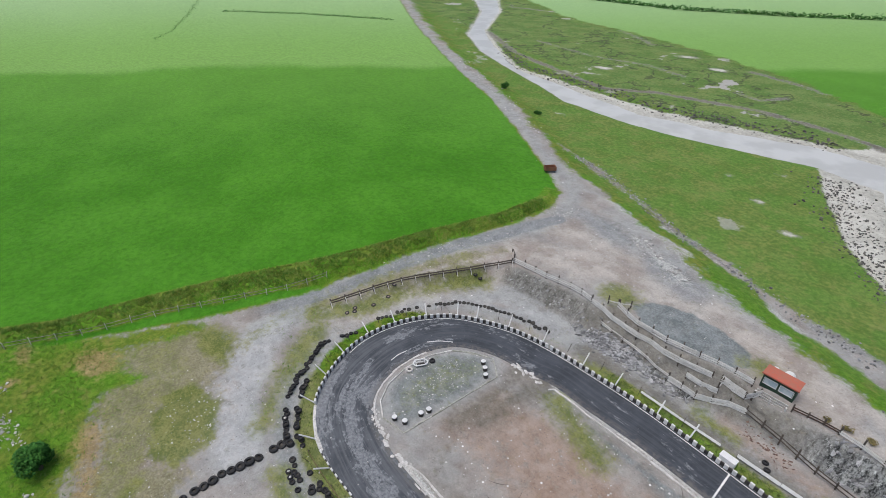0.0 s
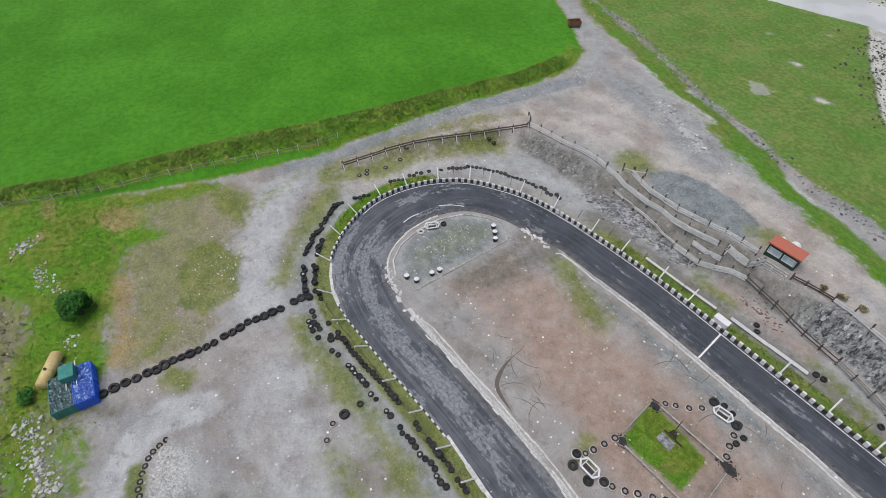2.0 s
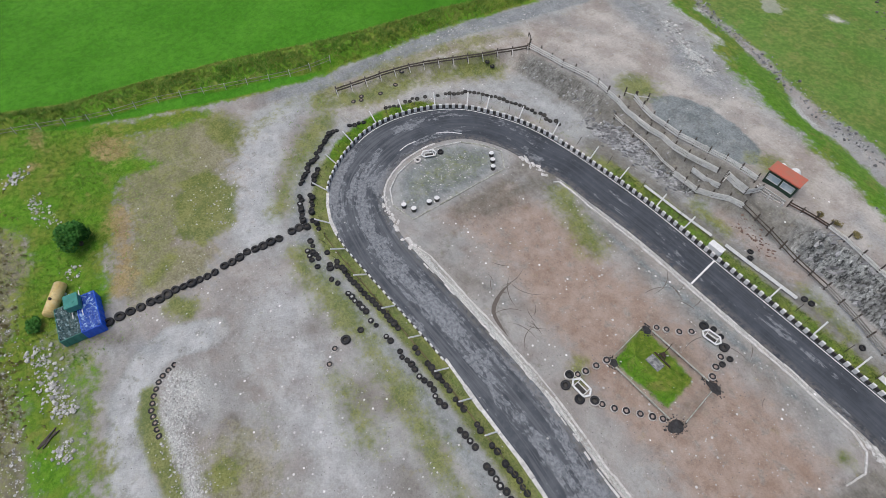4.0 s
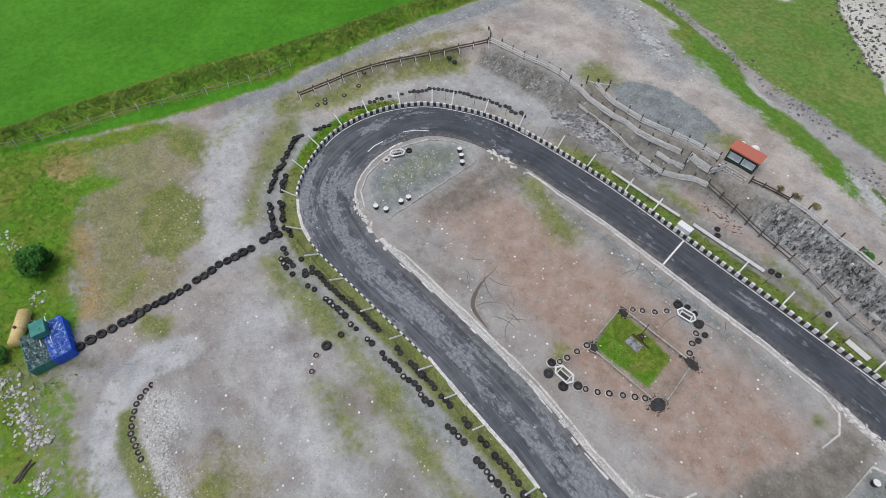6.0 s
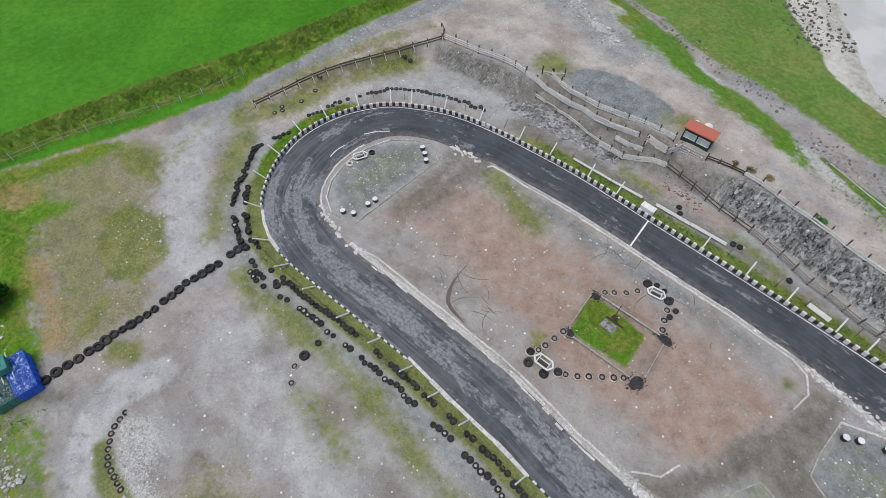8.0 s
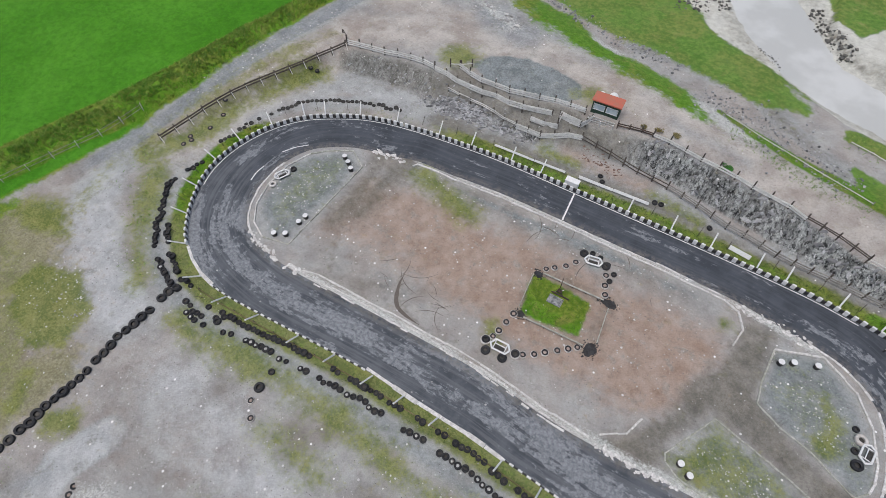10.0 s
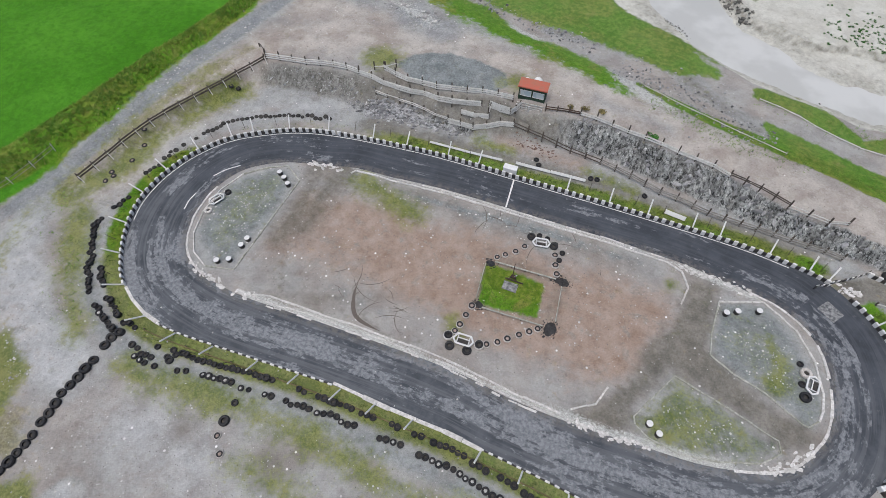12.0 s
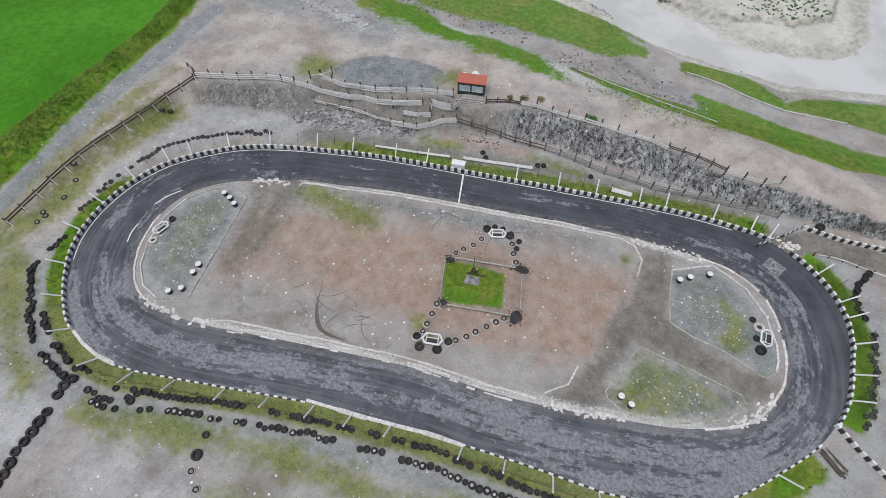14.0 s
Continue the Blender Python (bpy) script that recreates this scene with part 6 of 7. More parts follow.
# ---- fences ----
def fence(name, pts, label, tall=1.05, rails=(0.35, 0.75), board=0.16, wood="board", post_wood="darkwood", step=1.9, lean=0.05, brace=False, gap=0.0, thick=0.04, out=-1):
    """Posts at even steps with boards from post to post, each its own part."""
    q, d = along(pts, step=step)
    z0 = ground_z(*q[0])
    if name == "plank_fence":
        tall, board, rails = tall * 1.18, board * 1.08, [r * 1.15 for r in rails]
    thick_post = 0.15 if name == "plank_fence" else 0.11
    keep = thing(name, label, "fence", (*q[0], z0))
    tops = []
    lie = np.array([ground_z(*p) for p in q])
    even = np.convolve(np.r_[lie[:1], lie[:1], lie, lie[-1:], lie[-1:]], np.ones(5) / 5, "valid")
    for p, e, z, low in zip(q, d, np.maximum(even, lie - 0.15), lie):
        bm = bmesh.new()
        off = Matrix.Translation((p[0] - q[0][0], p[1] - q[0][1], z - z0)) @ Matrix.Rotation(turn_of(e), 4, "Z") @ Matrix.Rotation(random.gauss(0, lean), 4, "X")
        h = tall * random.uniform(0.95, 1.15)
        deep = 0.3 + max(0.0, z - low)
        box(bm, (thick_post, thick_post, h + deep), off @ Matrix.Translation((0, 0, (h - deep) / 2)), 0.012)
        part("post", bm, M[post_wood], keep)
        if brace:
            bm = bmesh.new()
            rod(bm, off @ Vector((0, 0.02, h * 0.75)), off @ Vector((0, out * 0.75, -0.05)), 0.05, 6)
            part("brace", bm, M["board"], keep)
        tops.append(Vector((p[0] - q[0][0], p[1] - q[0][1], z - z0)))
    for a, b, e in zip(tops[:-1], tops[1:], d[:-1]):
        side = Vector((-e[1], e[0], 0)) * 0.08 * out
        for r in rails:
            if random.random() < gap:
                continue
            a2, b2 = a + side + Vector((0, 0, r + random.gauss(0, 0.02))), b + side + Vector((0, 0, r + random.gauss(0, 0.02)))
            v = b2 - a2
            m = Matrix.Translation((a2 + b2) / 2) @ v.to_track_quat("X", "Z").to_matrix().to_4x4() @ Matrix.Rotation(random.gauss(-0.32 if v.x > 0 else 0.32, 0.05), 4, "X")
            bm = bmesh.new()
            box(bm, (v.length + 0.06, thick, board * random.uniform(0.8, 0.95)), m, 0.008)
            part("board", bm, M[wood], keep)
    return keep


fence("plank_fence", [(-49.4, -4.3), (-48.8, -1.4), (-48.0, 2.4), (-46.8, 6.7), (-45.2, 10.6), (-43.5, 14.2), (-41.7, 17.7), (-39.7, 20.8)], "dark weathered plank fence with short props along the road",
      rails=(0.4, 0.72), board=0.2, wood="darkwood", step=2.15, brace=True, tall=0.85)
fence("plank_fence", [(-39.9, 20.9), (-40.6, 22.2), (-41.8, 22.9)], "short weathered plank fence end by the road", rails=(0.4,), wood="darkwood", step=1.2, tall=0.5)
fence("plank_fence", [(-39.6, 21.1), (-36.5, 21.7), (-33.7, 22.1), (-31.4, 22.8), (-28.9, 23.2), (-26.6, 23.0)], "grey weathered two-board fence on top of the bank", rails=(0.28, 0.55, 0.8), board=0.17, step=1.95)
fence("plank_fence", [(-26.6, 23.0), (-24.4, 22.9), (-22.6, 22.5), (-19.1, 22.5), (-17.3, 22.8), (-14.9, 22.6), (-13.1, 22.8), (-9.7, 23.6)], "pale weathered board fence beside the ramp", rails=(0.22, 0.48, 0.72), board=0.23, step=1.9)
fence("plank_fence", [(-23.8, 24.9), (-20.5, 23.9), (-18.0, 24.1), (-16.1, 24.1), (-14.1, 24.5), (-12.2, 24.8), (-10.5, 25.3), (-8.4, 25.6), (-6.3, 25.9)], "pale weathered board fence above the ramp", rails=(0.22, 0.48, 0.72), board=0.2, step=1.95)
fence("plank_fence", [(-25.0, 24.4), (-23.8, 24.9), (-22.6, 26.0)], "broken weathered rail at the ramp's head", rails=(0.5,), step=1.3, board=0.12)
fence("plank_fence", [(-23.5, 21.4), (-21.3, 21.2), (-17.4, 21.2), (-15.3, 20.7), (-13.1, 20.7)], "low weathered rail fence above the rock face", rails=(0.4, 0.62), board=0.13, step=1.8, tall=0.75, gap=0.1)
fence("plank_fence", [(-13.1, 20.7), (-11, 20.6), (-9.2, 20.4), (-7.9, 21.3), (-6.3, 22.2), (-5.0, 22.3)], "pale board fence at the foot of the ramp", rails=(0.2, 0.46, 0.7), board=0.23, step=1.75)
fence("plank_fence", [(-5.0, 22.3), (-3.3, 22.3), (-0.6, 22.2), (2.0, 21.7), (3.8, 21.5), (6.4, 21.1)], "dark weathered rail fence along the bank", rails=(0.35, 0.75), board=0.14, wood="darkwood", step=1.8)
fence("plank_fence", [(6.4, 21.1), (9.6, 20.3), (12.0, 19.5), (13.8, 18.9), (15.8, 18.7), (17.5, 18.3)], "weathered three-rail fence along the drive", rails=(0.3, 0.55, 0.8), board=0.13, wood="wood", step=1.85)
fence("plank_fence", [(17.5, 18.3), (19.5, 17.9), (21.3, 17.8), (24.8, 17.7), (27.9, 17.4), (31.1, 17.3), (33.0, 17.0)], "grey weathered rail fence along the drive", rails=(0.2, 0.45, 0.72), board=0.15, wood="wood", step=1.75)
fence("plank_fence", [(-11.8, 22.0), (-10, 21.9), (-8.3, 22.3)], "short board wall in the bend of the ramp", rails=(0.18, 0.4, 0.62), board=0.22, step=1.7, tall=0.75)
fence("plank_fence", [(-8.7, 23.6), (-7.3, 23.4), (-5.9, 23.4)], "board wall at the ramp's landing", rails=(0.2, 0.45, 0.7, 0.92), board=0.24, step=1.4, tall=1.0)
fence("plank_fence", [(-5.9, 23.4), (-5.5, 24.6), (-5.2, 25.7)], "board side of the ramp's landing", rails=(0.3, 0.6, 0.85), board=0.2, step=1.2, tall=1.0)
fence("plank_fence", [(-8.4, 22.3), (-8.5, 23.5)], "short cross fence of the ramp", rails=(0.4, 0.75), board=0.14, step=1.2)
fence("plank_fence", [(-2.0, 25.8), (0.6, 26.1), (2.3, 26.0)], "rusty brown plank fence beside the hut", rails=(0.3, 0.55), board=0.16, wood="rust", step=1.5, tall=0.8)
fence("plank_fence", [(2.3, 26.0), (4.5, 25.8), (7.8, 25.1), (11.5, 24.7), (14.2, 24.0), (18.4, 23.1), (20.2, 22.2)], "grey rail fence on top of the rock bank", rails=(0.3, 0.55), board=0.2, step=2.1)
fence("plank_fence", [(20.2, 22.2), (23.1, 21.6), (26.6, 20.3)], "dark rail fence on top of the rock bank", rails=(0.55, 0.75), board=0.14, wood="darkwood", step=1.9)
fence("plank_fence", [(26.6, 20.3), (28.4, 19.9), (30.7, 19.5), (32.5, 20.1)], "pale rail fence end on the rock bank", rails=(0.3, 0.6), board=0.12, step=1.9)
fence("plank_fence", [(36.2, 12.6), (38.4, 12.7), (40.5, 12.1), (43.2, 11.3)], "broken low pale rail beside the way out", rails=(0.3,), board=0.14, step=1.6, tall=0.4, gap=0.2)
fence("verge_board", [(-30.0, -16.9), (-26.5, -16.95), (-18, -16.45), (-9.5, -16.0), (0, -16.0), (8, -16.4), (14, -16.9)], "low mossy plank edging of the grass verge", rails=(0.08,), board=0.24, wood="ochre", step=2.4, tall=0.2)


def wire_fence(pts, label, step=3.0, tall=1.15):
    q, d = along(pts, step=step)
    z0 = ground_z(*q[0])
    keep = thing("field_fence", label, "fence", (*q[0], z0))
    tops = []
    for p in q:
        b = Vector((p[0] - q[0][0], p[1] - q[0][1], ground_z(*p) - z0))
        bm = bmesh.new()
        rod(bm, b - Vector((0, 0, 0.3)), b + Vector((random.gauss(0, 0.05), random.gauss(0, 0.05), tall * random.uniform(0.9, 1.1))), 0.05, 6)
        part("post", bm, M["board"], keep)
        tops.append(b)
    for a, b in zip(tops[:-1], tops[1:]):
        for h in (0.45, 0.95):
            bm = bmesh.new()
            rod(bm, a + Vector((0, 0, h)), b + Vector((0, 0, h)), 0.035, 5)
            part("rail", bm, M["wood"], keep)


wire_fence(FENCE_LINE[1:9], "grey post and rail fence at the foot of the rank bank")
fence("rail_fence", [(8.8, 35.6), (13.1, 33.9), (17.7, 32.1), (21.6, 30.7), (26.3, 29.1)], "low pale rail fence in the green strip beside the drive", rails=(0.3,), board=0.12, wood="board", post_wood="wood", step=2.6, tall=0.45)
fence("rail_fence", [(23.2, 39.4), (26.8, 38.5), (31.1, 36.1), (35.3, 34.6), (42.6, 33.9)], "low pale rail along the edge of the shore grass", rails=(0.3,), board=0.12, wood="board", post_wood="wood", step=2.6, tall=0.35)


# ---- lookout hut on stilts above the bank ----
def hut():
    keep = thing("lookout_hut", "dark green wooden lookout hut with a faded red roof, on stilts", "hut", (-4.15, 27.0, 0), turn=radians(3))
    z, tall, w, dep = 2.05, 2.0, 3.4, 1.3
    bm = bmesh.new()
    box(bm, (w, dep, 0.12), Matrix.Translation((0, 0, z)), 0.01)
    part("floor", bm, M["darkwood"], keep)
    for name, size, at in (("back_wall", (w, 0.07, tall), (0, dep / 2 - 0.04, z + tall / 2 + 0.06)), ("side_wall", (0.07, dep - 0.16, tall), (-w / 2 + 0.035, 0, z + tall / 2 + 0.06)), ("side_wall", (0.07, dep - 0.16, tall), (w / 2 - 0.035, 0, z + tall / 2 + 0.06))):
        bm = bmesh.new()
        box(bm, size, Matrix.Translation(at), 0.01)
        part(name, bm, M["green"], keep)
    bm = bmesh.new()
    y = -dep / 2 + 0.04
    lo, hi = z + 0.06 + 0.62, z + 0.06 + 1.5
    box(bm, (w, 0.07, 0.62), Matrix.Translation((0, y, z + 0.06 + 0.31)))
    box(bm, (w, 0.07, tall - 1.5), Matrix.Translation((0, y, z + 0.06 + (tall + 1.5) / 2)))
    for x, bw in ((-w / 2 + 0.12, 0.24), (0, 0.26), (w / 2 - 0.12, 0.24)):
        box(bm, (bw, 0.07, 0.88), Matrix.Translation((x, y, (lo + hi) / 2)))
    part("front_wall", bm, M["green"], keep)
    for x in (-w / 4 + 0.03, w / 4 - 0.03):
        win = part("window", box(bmesh.new(), (1.42, 0.02, 0.86), Matrix.Translation((x, y + 0.01, (lo + hi) / 2))), M["glass"], keep, "window pane with the sky's pale reflection in its colour")
        bm = bmesh.new()
        for sx in (-0.69, 0.69):
            box(bm, (0.05, 0.05, 0.9), Matrix.Translation((x + sx, y - 0.03, (lo + hi) / 2)))
        for sz in (lo + 0.02, hi - 0.02):
            box(bm, (1.42, 0.05, 0.05), Matrix.Translation((x, y - 0.03, sz)))
        part("frame", bm, M["white"], win, "white window frame")
    bm = bmesh.new()
    box(bm, (w + 0.3, dep + 0.3, 0.07), Matrix.Translation((0, 0, z + tall + 0.17)) @ Matrix.Rotation(radians(6), 4, "X"), 0.015)
    part("roof", bm, M["roof"], keep, "faded red felt roof")
    bm = bmesh.new()
    box(bm, (w + 0.42, 0.04, 0.14), Matrix.Translation((0, -dep / 2 - 0.16, z + tall + 0.05)))
    part("fascia", bm, M["roof"], keep)
    for x in (-w / 2 + 0.1, 0, w / 2 - 0.1):
        bm = bmesh.new()
        box(bm, (0.14, 0.14, 2.2), Matrix.Translation((x, -dep / 2 - 0.75, z - 1.0)) @ Matrix.Rotation(0.25, 4, "X"), 0.01)
        part("stilt", bm, M["white"], keep, "white painted stilt")
    for k in range(4):
        bm = bmesh.new()
        box(bm, (w - 0.1, 0.05, 0.26), Matrix.Translation((0, -dep / 2 - 0.45 - 0.06 * k, z - 0.12 - 0.28 * k)) @ Matrix.Rotation(0.25, 4, "X"), 0.008)
        part("apron_board", bm, M["board"], keep, "pale weathered apron board")
    for x in (-w / 2 + 0.1, w / 2 - 0.1):
        bm = bmesh.new()
        box(bm, (0.12, 0.12, 1.2), Matrix.Translation((x, dep / 2 - 0.1, z - 0.6)))
        part("post", bm, M["darkwood"], keep)


hut()


def tub(x, y, r, tall):
    bm = bmesh.new()
    bmesh.ops.create_uvsphere(bm, u_segments=18, v_segments=10, radius=1.0)
    for v in bm.verts:
        v.co = Vector((v.co.x * r, v.co.y * r * 0.85, max(v.co.z, -0.4) * tall * (0.7 if v.co.z > 0 else 1.0) + tall * 0.4))
    ob = tagged(part("water_tub", bm, M["white"], smooth=True), "rounded white plastic water tub behind the hut", "tub", "tubs behind the hut")
    ob.location = (x, y, ground_z(x, y) - 0.02)


tub(-5.6, 29.5, 0.42, 0.75)
tub(-4.2, 29.7, 0.6, 0.9)


# ---- skips, box and tank at the end of the tyre chain ----
def crumpled(bm, sx, sy, z, n=26, amp=0.12):
    vs = [[bm.verts.new(((i / n - 0.5) * sx, (j / n - 0.5) * sy, z + amp * noise.noise(Vector((i * 0.55, j * 0.55, sx))) + amp * 0.6 * noise.noise(Vector((i * 1.3, j * 1.3, 2))))) for j in range(n + 1)] for i in range(n + 1)]
    for i in range(n):
        for j in range(n):
            bm.faces.new((vs[i][j], vs[i + 1][j], vs[i + 1][j + 1], vs[i][j + 1]))


def skip(x, y, sx, sy, tall, turn, paint, label, cover):
    keep = thing("skip", label, "skip", (x, y, ground_z(x, y)), "skips by the tyre chain", radians(turn))
    bm = bmesh.new()
    box(bm, (sx, sy, 0.08), Matrix.Translation((0, 0, 0.06)), 0.01)
    part("floor", bm, M[paint], keep)
    for name, size, at in (("long_side", (sx, 0.07, tall), (0, sy / 2, tall / 2)), ("long_side", (sx, 0.07, tall), (0, -sy / 2, tall / 2)), ("end", (0.07, sy - 0.07, tall), (sx / 2, 0, tall / 2)), ("end", (0.07, sy - 0.07, tall), (-sx / 2, 0, tall / 2))):
        bm = bmesh.new()
        box(bm, size, Matrix.Translation(at), 0.015)
        long_ = size[0] > size[1]
        for k in range(5 if long_ else 3):
            u = ((k + 0.5) / (5 if long_ else 3) - 0.5) * (sx if long_ else sy) * 0.9
            o = 0.06 * (1 if sum(at[:2]) > 0 else -1)
            box(bm, (0.1, 0.07, tall - 0.1) if long_ else (0.07, 0.1, tall - 0.1), Matrix.Translation((u, at[1] + o, tall / 2) if long_ else (at[0] + o, u, tall / 2)), 0.01)
        part(name, bm, M[paint], keep)
    bm = bmesh.new()
    crumpled(bm, sx - 0.1, sy - 0.1, tall - 0.02, amp=0.2)
    part("cover", bm, cover, keep, "crumpled glossy plastic sheet with glints in its colour", True)


def sheet_material(name, a, b):
    n = Nodes(name, 0.25, 0, 0.7)
    flick = n.noise(2.2, 5, 0.7)
    n.bump(flick, 1.0, 0.2)
    # tone b paints the glints of the rippled plastic as pale flecks
    return n.done(n.mix(n.step(n.noise(3.5, 5, 0.7), 0.53, 0.6), a, b))


skip(-34.5, -40.3, 4.3, 1.75, 1.25, -6, "blue", "bright blue skip under a crumpled blue sheet", sheet_material("blue_sheet", (0.012, 0.07, 0.4), (0.3, 0.5, 0.75)))
skip(-34.6, -42.2, 3.9, 2.0, 1.15, -6, "teal", "dark teal skip under a dark sheet with painted glints", sheet_material("dark_sheet", (0.02, 0.06, 0.06), (0.22, 0.34, 0.36)))


def crate():
    keep = thing("box_tank", "green plastic box tank standing on the skips", "tank", (-35.9, -41.1, ground_z(-35.9, -41.1) + 1.15), turn=radians(-8))
    bm = bmesh.new()
    box(bm, (1.55, 1.25, 0.85), Matrix.Translation((0, 0, 0.5)), 0.09)
    part("body", bm, M["teal"], keep)
    bm = bmesh.new()
    box(bm, (1.6, 1.3, 0.06), Matrix.Translation((0, 0, 0.95)), 0.02)
    bmesh.ops.create_cone(bm, cap_ends=True, segments=14, radius1=0.2, radius2=0.18, depth=0.08, matrix=Matrix.Translation((0.2, 0.1, 1.0)))
    part("lid", bm, M["teal"], keep)
    for y in (-0.45, 0.45):
        bm = bmesh.new()
        rod(bm, (-1.6, y, 0.1), (1.5, y + 0.1, 0.1), 0.05, 6)
        part("pipe", bm, M["white"], keep, "white pipe")


crate()


def tank():
    a, b = Vector((-39.8, -41.9, 0)), Vector((-36.9, -43.7, 0))
    keep = thing("fuel_tank", "stained cream-yellow cylindrical tank lying in the grass", "tank", ((a + b) / 2).to_tuple(), turn=turn_of((b - a).to_tuple()[:2]))
    keep.location.z = ground_z(keep.location.x, keep.location.y)
    n = (b - a).length
    bm = bmesh.new()
    rod(bm, (-n / 2, 0, 0.62), (n / 2, 0, 0.62), 0.6, 22)
    for x in (-n / 2, n / 2):
        bmesh.ops.create_uvsphere(bm, u_segments=22, v_segments=10, radius=0.6, matrix=Matrix.Translation((x, 0, 0.62)) @ Matrix.Diagonal((0.3, 1, 1, 1)))
    part("shell", bm, M["yellow"], keep, smooth=True)
    for x in (-n / 4, n / 4):
        bm = bmesh.new()
        box(bm, (0.25, 1.1, 0.3), Matrix.Translation((x, 0, 0.1)), 0.02)
        part("cradle", bm, M["concrete"], keep)
    bm = bmesh.new()
    rod(bm, (0.3, 0, 1.2), (0.3, 0, 1.38), 0.14, 10)
    part("hatch", bm, M["rust"], keep)


tank()


def trough():
    keep = thing("feed_trough", "rusty brown feed trough beside the farm track", "trough", (-58.4, 48.9, ground_z(-58.4, 48.9)), turn=radians(60))
    bm = bmesh.new()
    for size, at in (((2.2, 1.3, 0.1), (0, 0, 0.5)), ((2.2, 0.08, 0.7), (0, 0.65, 0.85)), ((2.2, 0.08, 0.7), (0, -0.65, 0.85)), ((0.08, 1.3, 0.7), (1.1, 0, 0.85)), ((0.08, 1.3, 0.7), (-1.1, 0, 0.85))):
        box(bm, size, Matrix.Translation(at), 0.01)
    part("basin", bm, M["ginger"], keep)
    for x in (-0.9, 0.9):
        for y in (-0.5, 0.5):
            bm = bmesh.new()
            box(bm, (0.12, 0.12, 0.55), Matrix.Translation((x, y, 0.22)), 0.01)
            part("leg", bm, M["darkwood"], keep)


trough()


def timber():
    keep = thing("timber_stack", "loose stack of brown planks beside the paddock way", "timber", (34.9, -9.2, ground_z(34.9, -9.2)), turn=radians(-50))
    for k in range(9):
        bm = bmesh.new()
        box(bm, (random.uniform(1.8, 2.6), 0.2, 0.07), Matrix.Translation((random.uniform(-0.15, 0.15), (k % 4) * 0.24 - 0.36, 0.04 + 0.08 * (k // 4))) @ Matrix.Rotation(random.gauss(0, 0.05), 4, "Z"), 0.008)
        part("plank", bm, M["darkwood" if k % 3 else "wood"], keep)
    keep = thing("wood_scrap", "grey rotten wood scraps lying in the grass", "wood", (-24.7, -47.0, ground_z(-24.7, -47.0)), turn=radians(120))
    for k in range(4):
        bm = bmesh.new()
        rod(bm, (random.uniform(-1, -0.6), random.uniform(-0.3, 0.3), 0.08), (random.uniform(0.4, 1.1), random.uniform(-0.3, 0.3), 0.12), 0.07, 6)
        part("branch", bm, M["darkwood"], keep)


timber()


# ---- loose stone ----
def stone_mesh_data(count, seed):
    rng = random.Random(seed)
    kinds = []
    for _ in range(count):
        bm = bmesh.new()
        bmesh.ops.create_icosphere(bm, subdivisions=1, radius=1.0)
        for v in bm.verts:
            v.co *= rng.uniform(0.45, 1.25)
        kinds.append((np.array([v.co[:] for v in bm.verts]), [[v.index for v in f.verts] for f in bm.faces]))
        bm.free()
    return kinds


STONE_KINDS = stone_mesh_data(8, 3)


def stones(name, spots, material, label, flat=0.6, sink=0.25, shard=None):
    """Many small stones in one mesh; spots are x, y, radius."""
    verts, faces, base = [], [], 0
    spots = np.array(spots)
    zs = height(spots[:, 0], spots[:, 1])
    for (x, y, r), z in zip(spots, zs):
        v, f = random.choice(STONE_KINDS)
        e = np.array(Euler((random.uniform(0, 6), random.uniform(0, 6), random.uniform(0, 6))).to_matrix())
        if shard is None:
            w = (v @ e.T) * r * np.array((1, 1, flat)) + np.array((x, y, z + r * (flat - sink)))
        else:
            e = np.array(Euler((random.gauss(0.5, 0.35), random.gauss(0, 0.35), random.gauss(shard, 0.5))).to_matrix())
            w = (v * np.array((1.9, 0.75, 0.42)) * r) @ e.T + np.array((x, y, z + r * 0.1))
        verts.append(w)
        faces += [[i + base for i in t] for t in f]
        base += len(v)
    me = mesh_of(name, np.concatenate(verts), faces, material)
    return tagged(new(name, me), label, "stones", kind="stuff")


def island_rock(name, a, b, dirt):
    n = Nodes(name, 0.92, 0, 0.25)
    g = n.t.nodes.new("ShaderNodeNewGeometry")
    c = n.mix(g.outputs["Random Per Island"], a, b)
    fine = n.noise(12, 4, 0.65)
    c = n.mix(n.step(fine, 0.45, 0.7), c, dirt)
    n.bump(fine, 0.5, 0.04)
    return n.done(c)


M["scree"] = island_rock("slate_scree", (0.09, 0.09, 0.092), (0.5, 0.5, 0.5), (0.2, 0.2, 0.198))
M["specks"] = island_rock("pale_loose_stone", (0.28, 0.27, 0.26), (0.7, 0.69, 0.66), (0.32, 0.3, 0.28))
rng = np.random.default_rng(5)


def strewn(count, line, wide, lo, hi, power=2.5):
    q, d = along(line, count=400)
    i = rng.integers(0, 400, count)
    off = rng.normal(0, wide / 2, count)
    r = lo + (hi - lo) * rng.random(count) ** power
    return np.stack([q[i, 0] - d[i, 1] * off + rng.normal(0, 0.3, count), q[i, 1] + d[i, 0] * off + rng.normal(0, 0.3, count), r], 1)


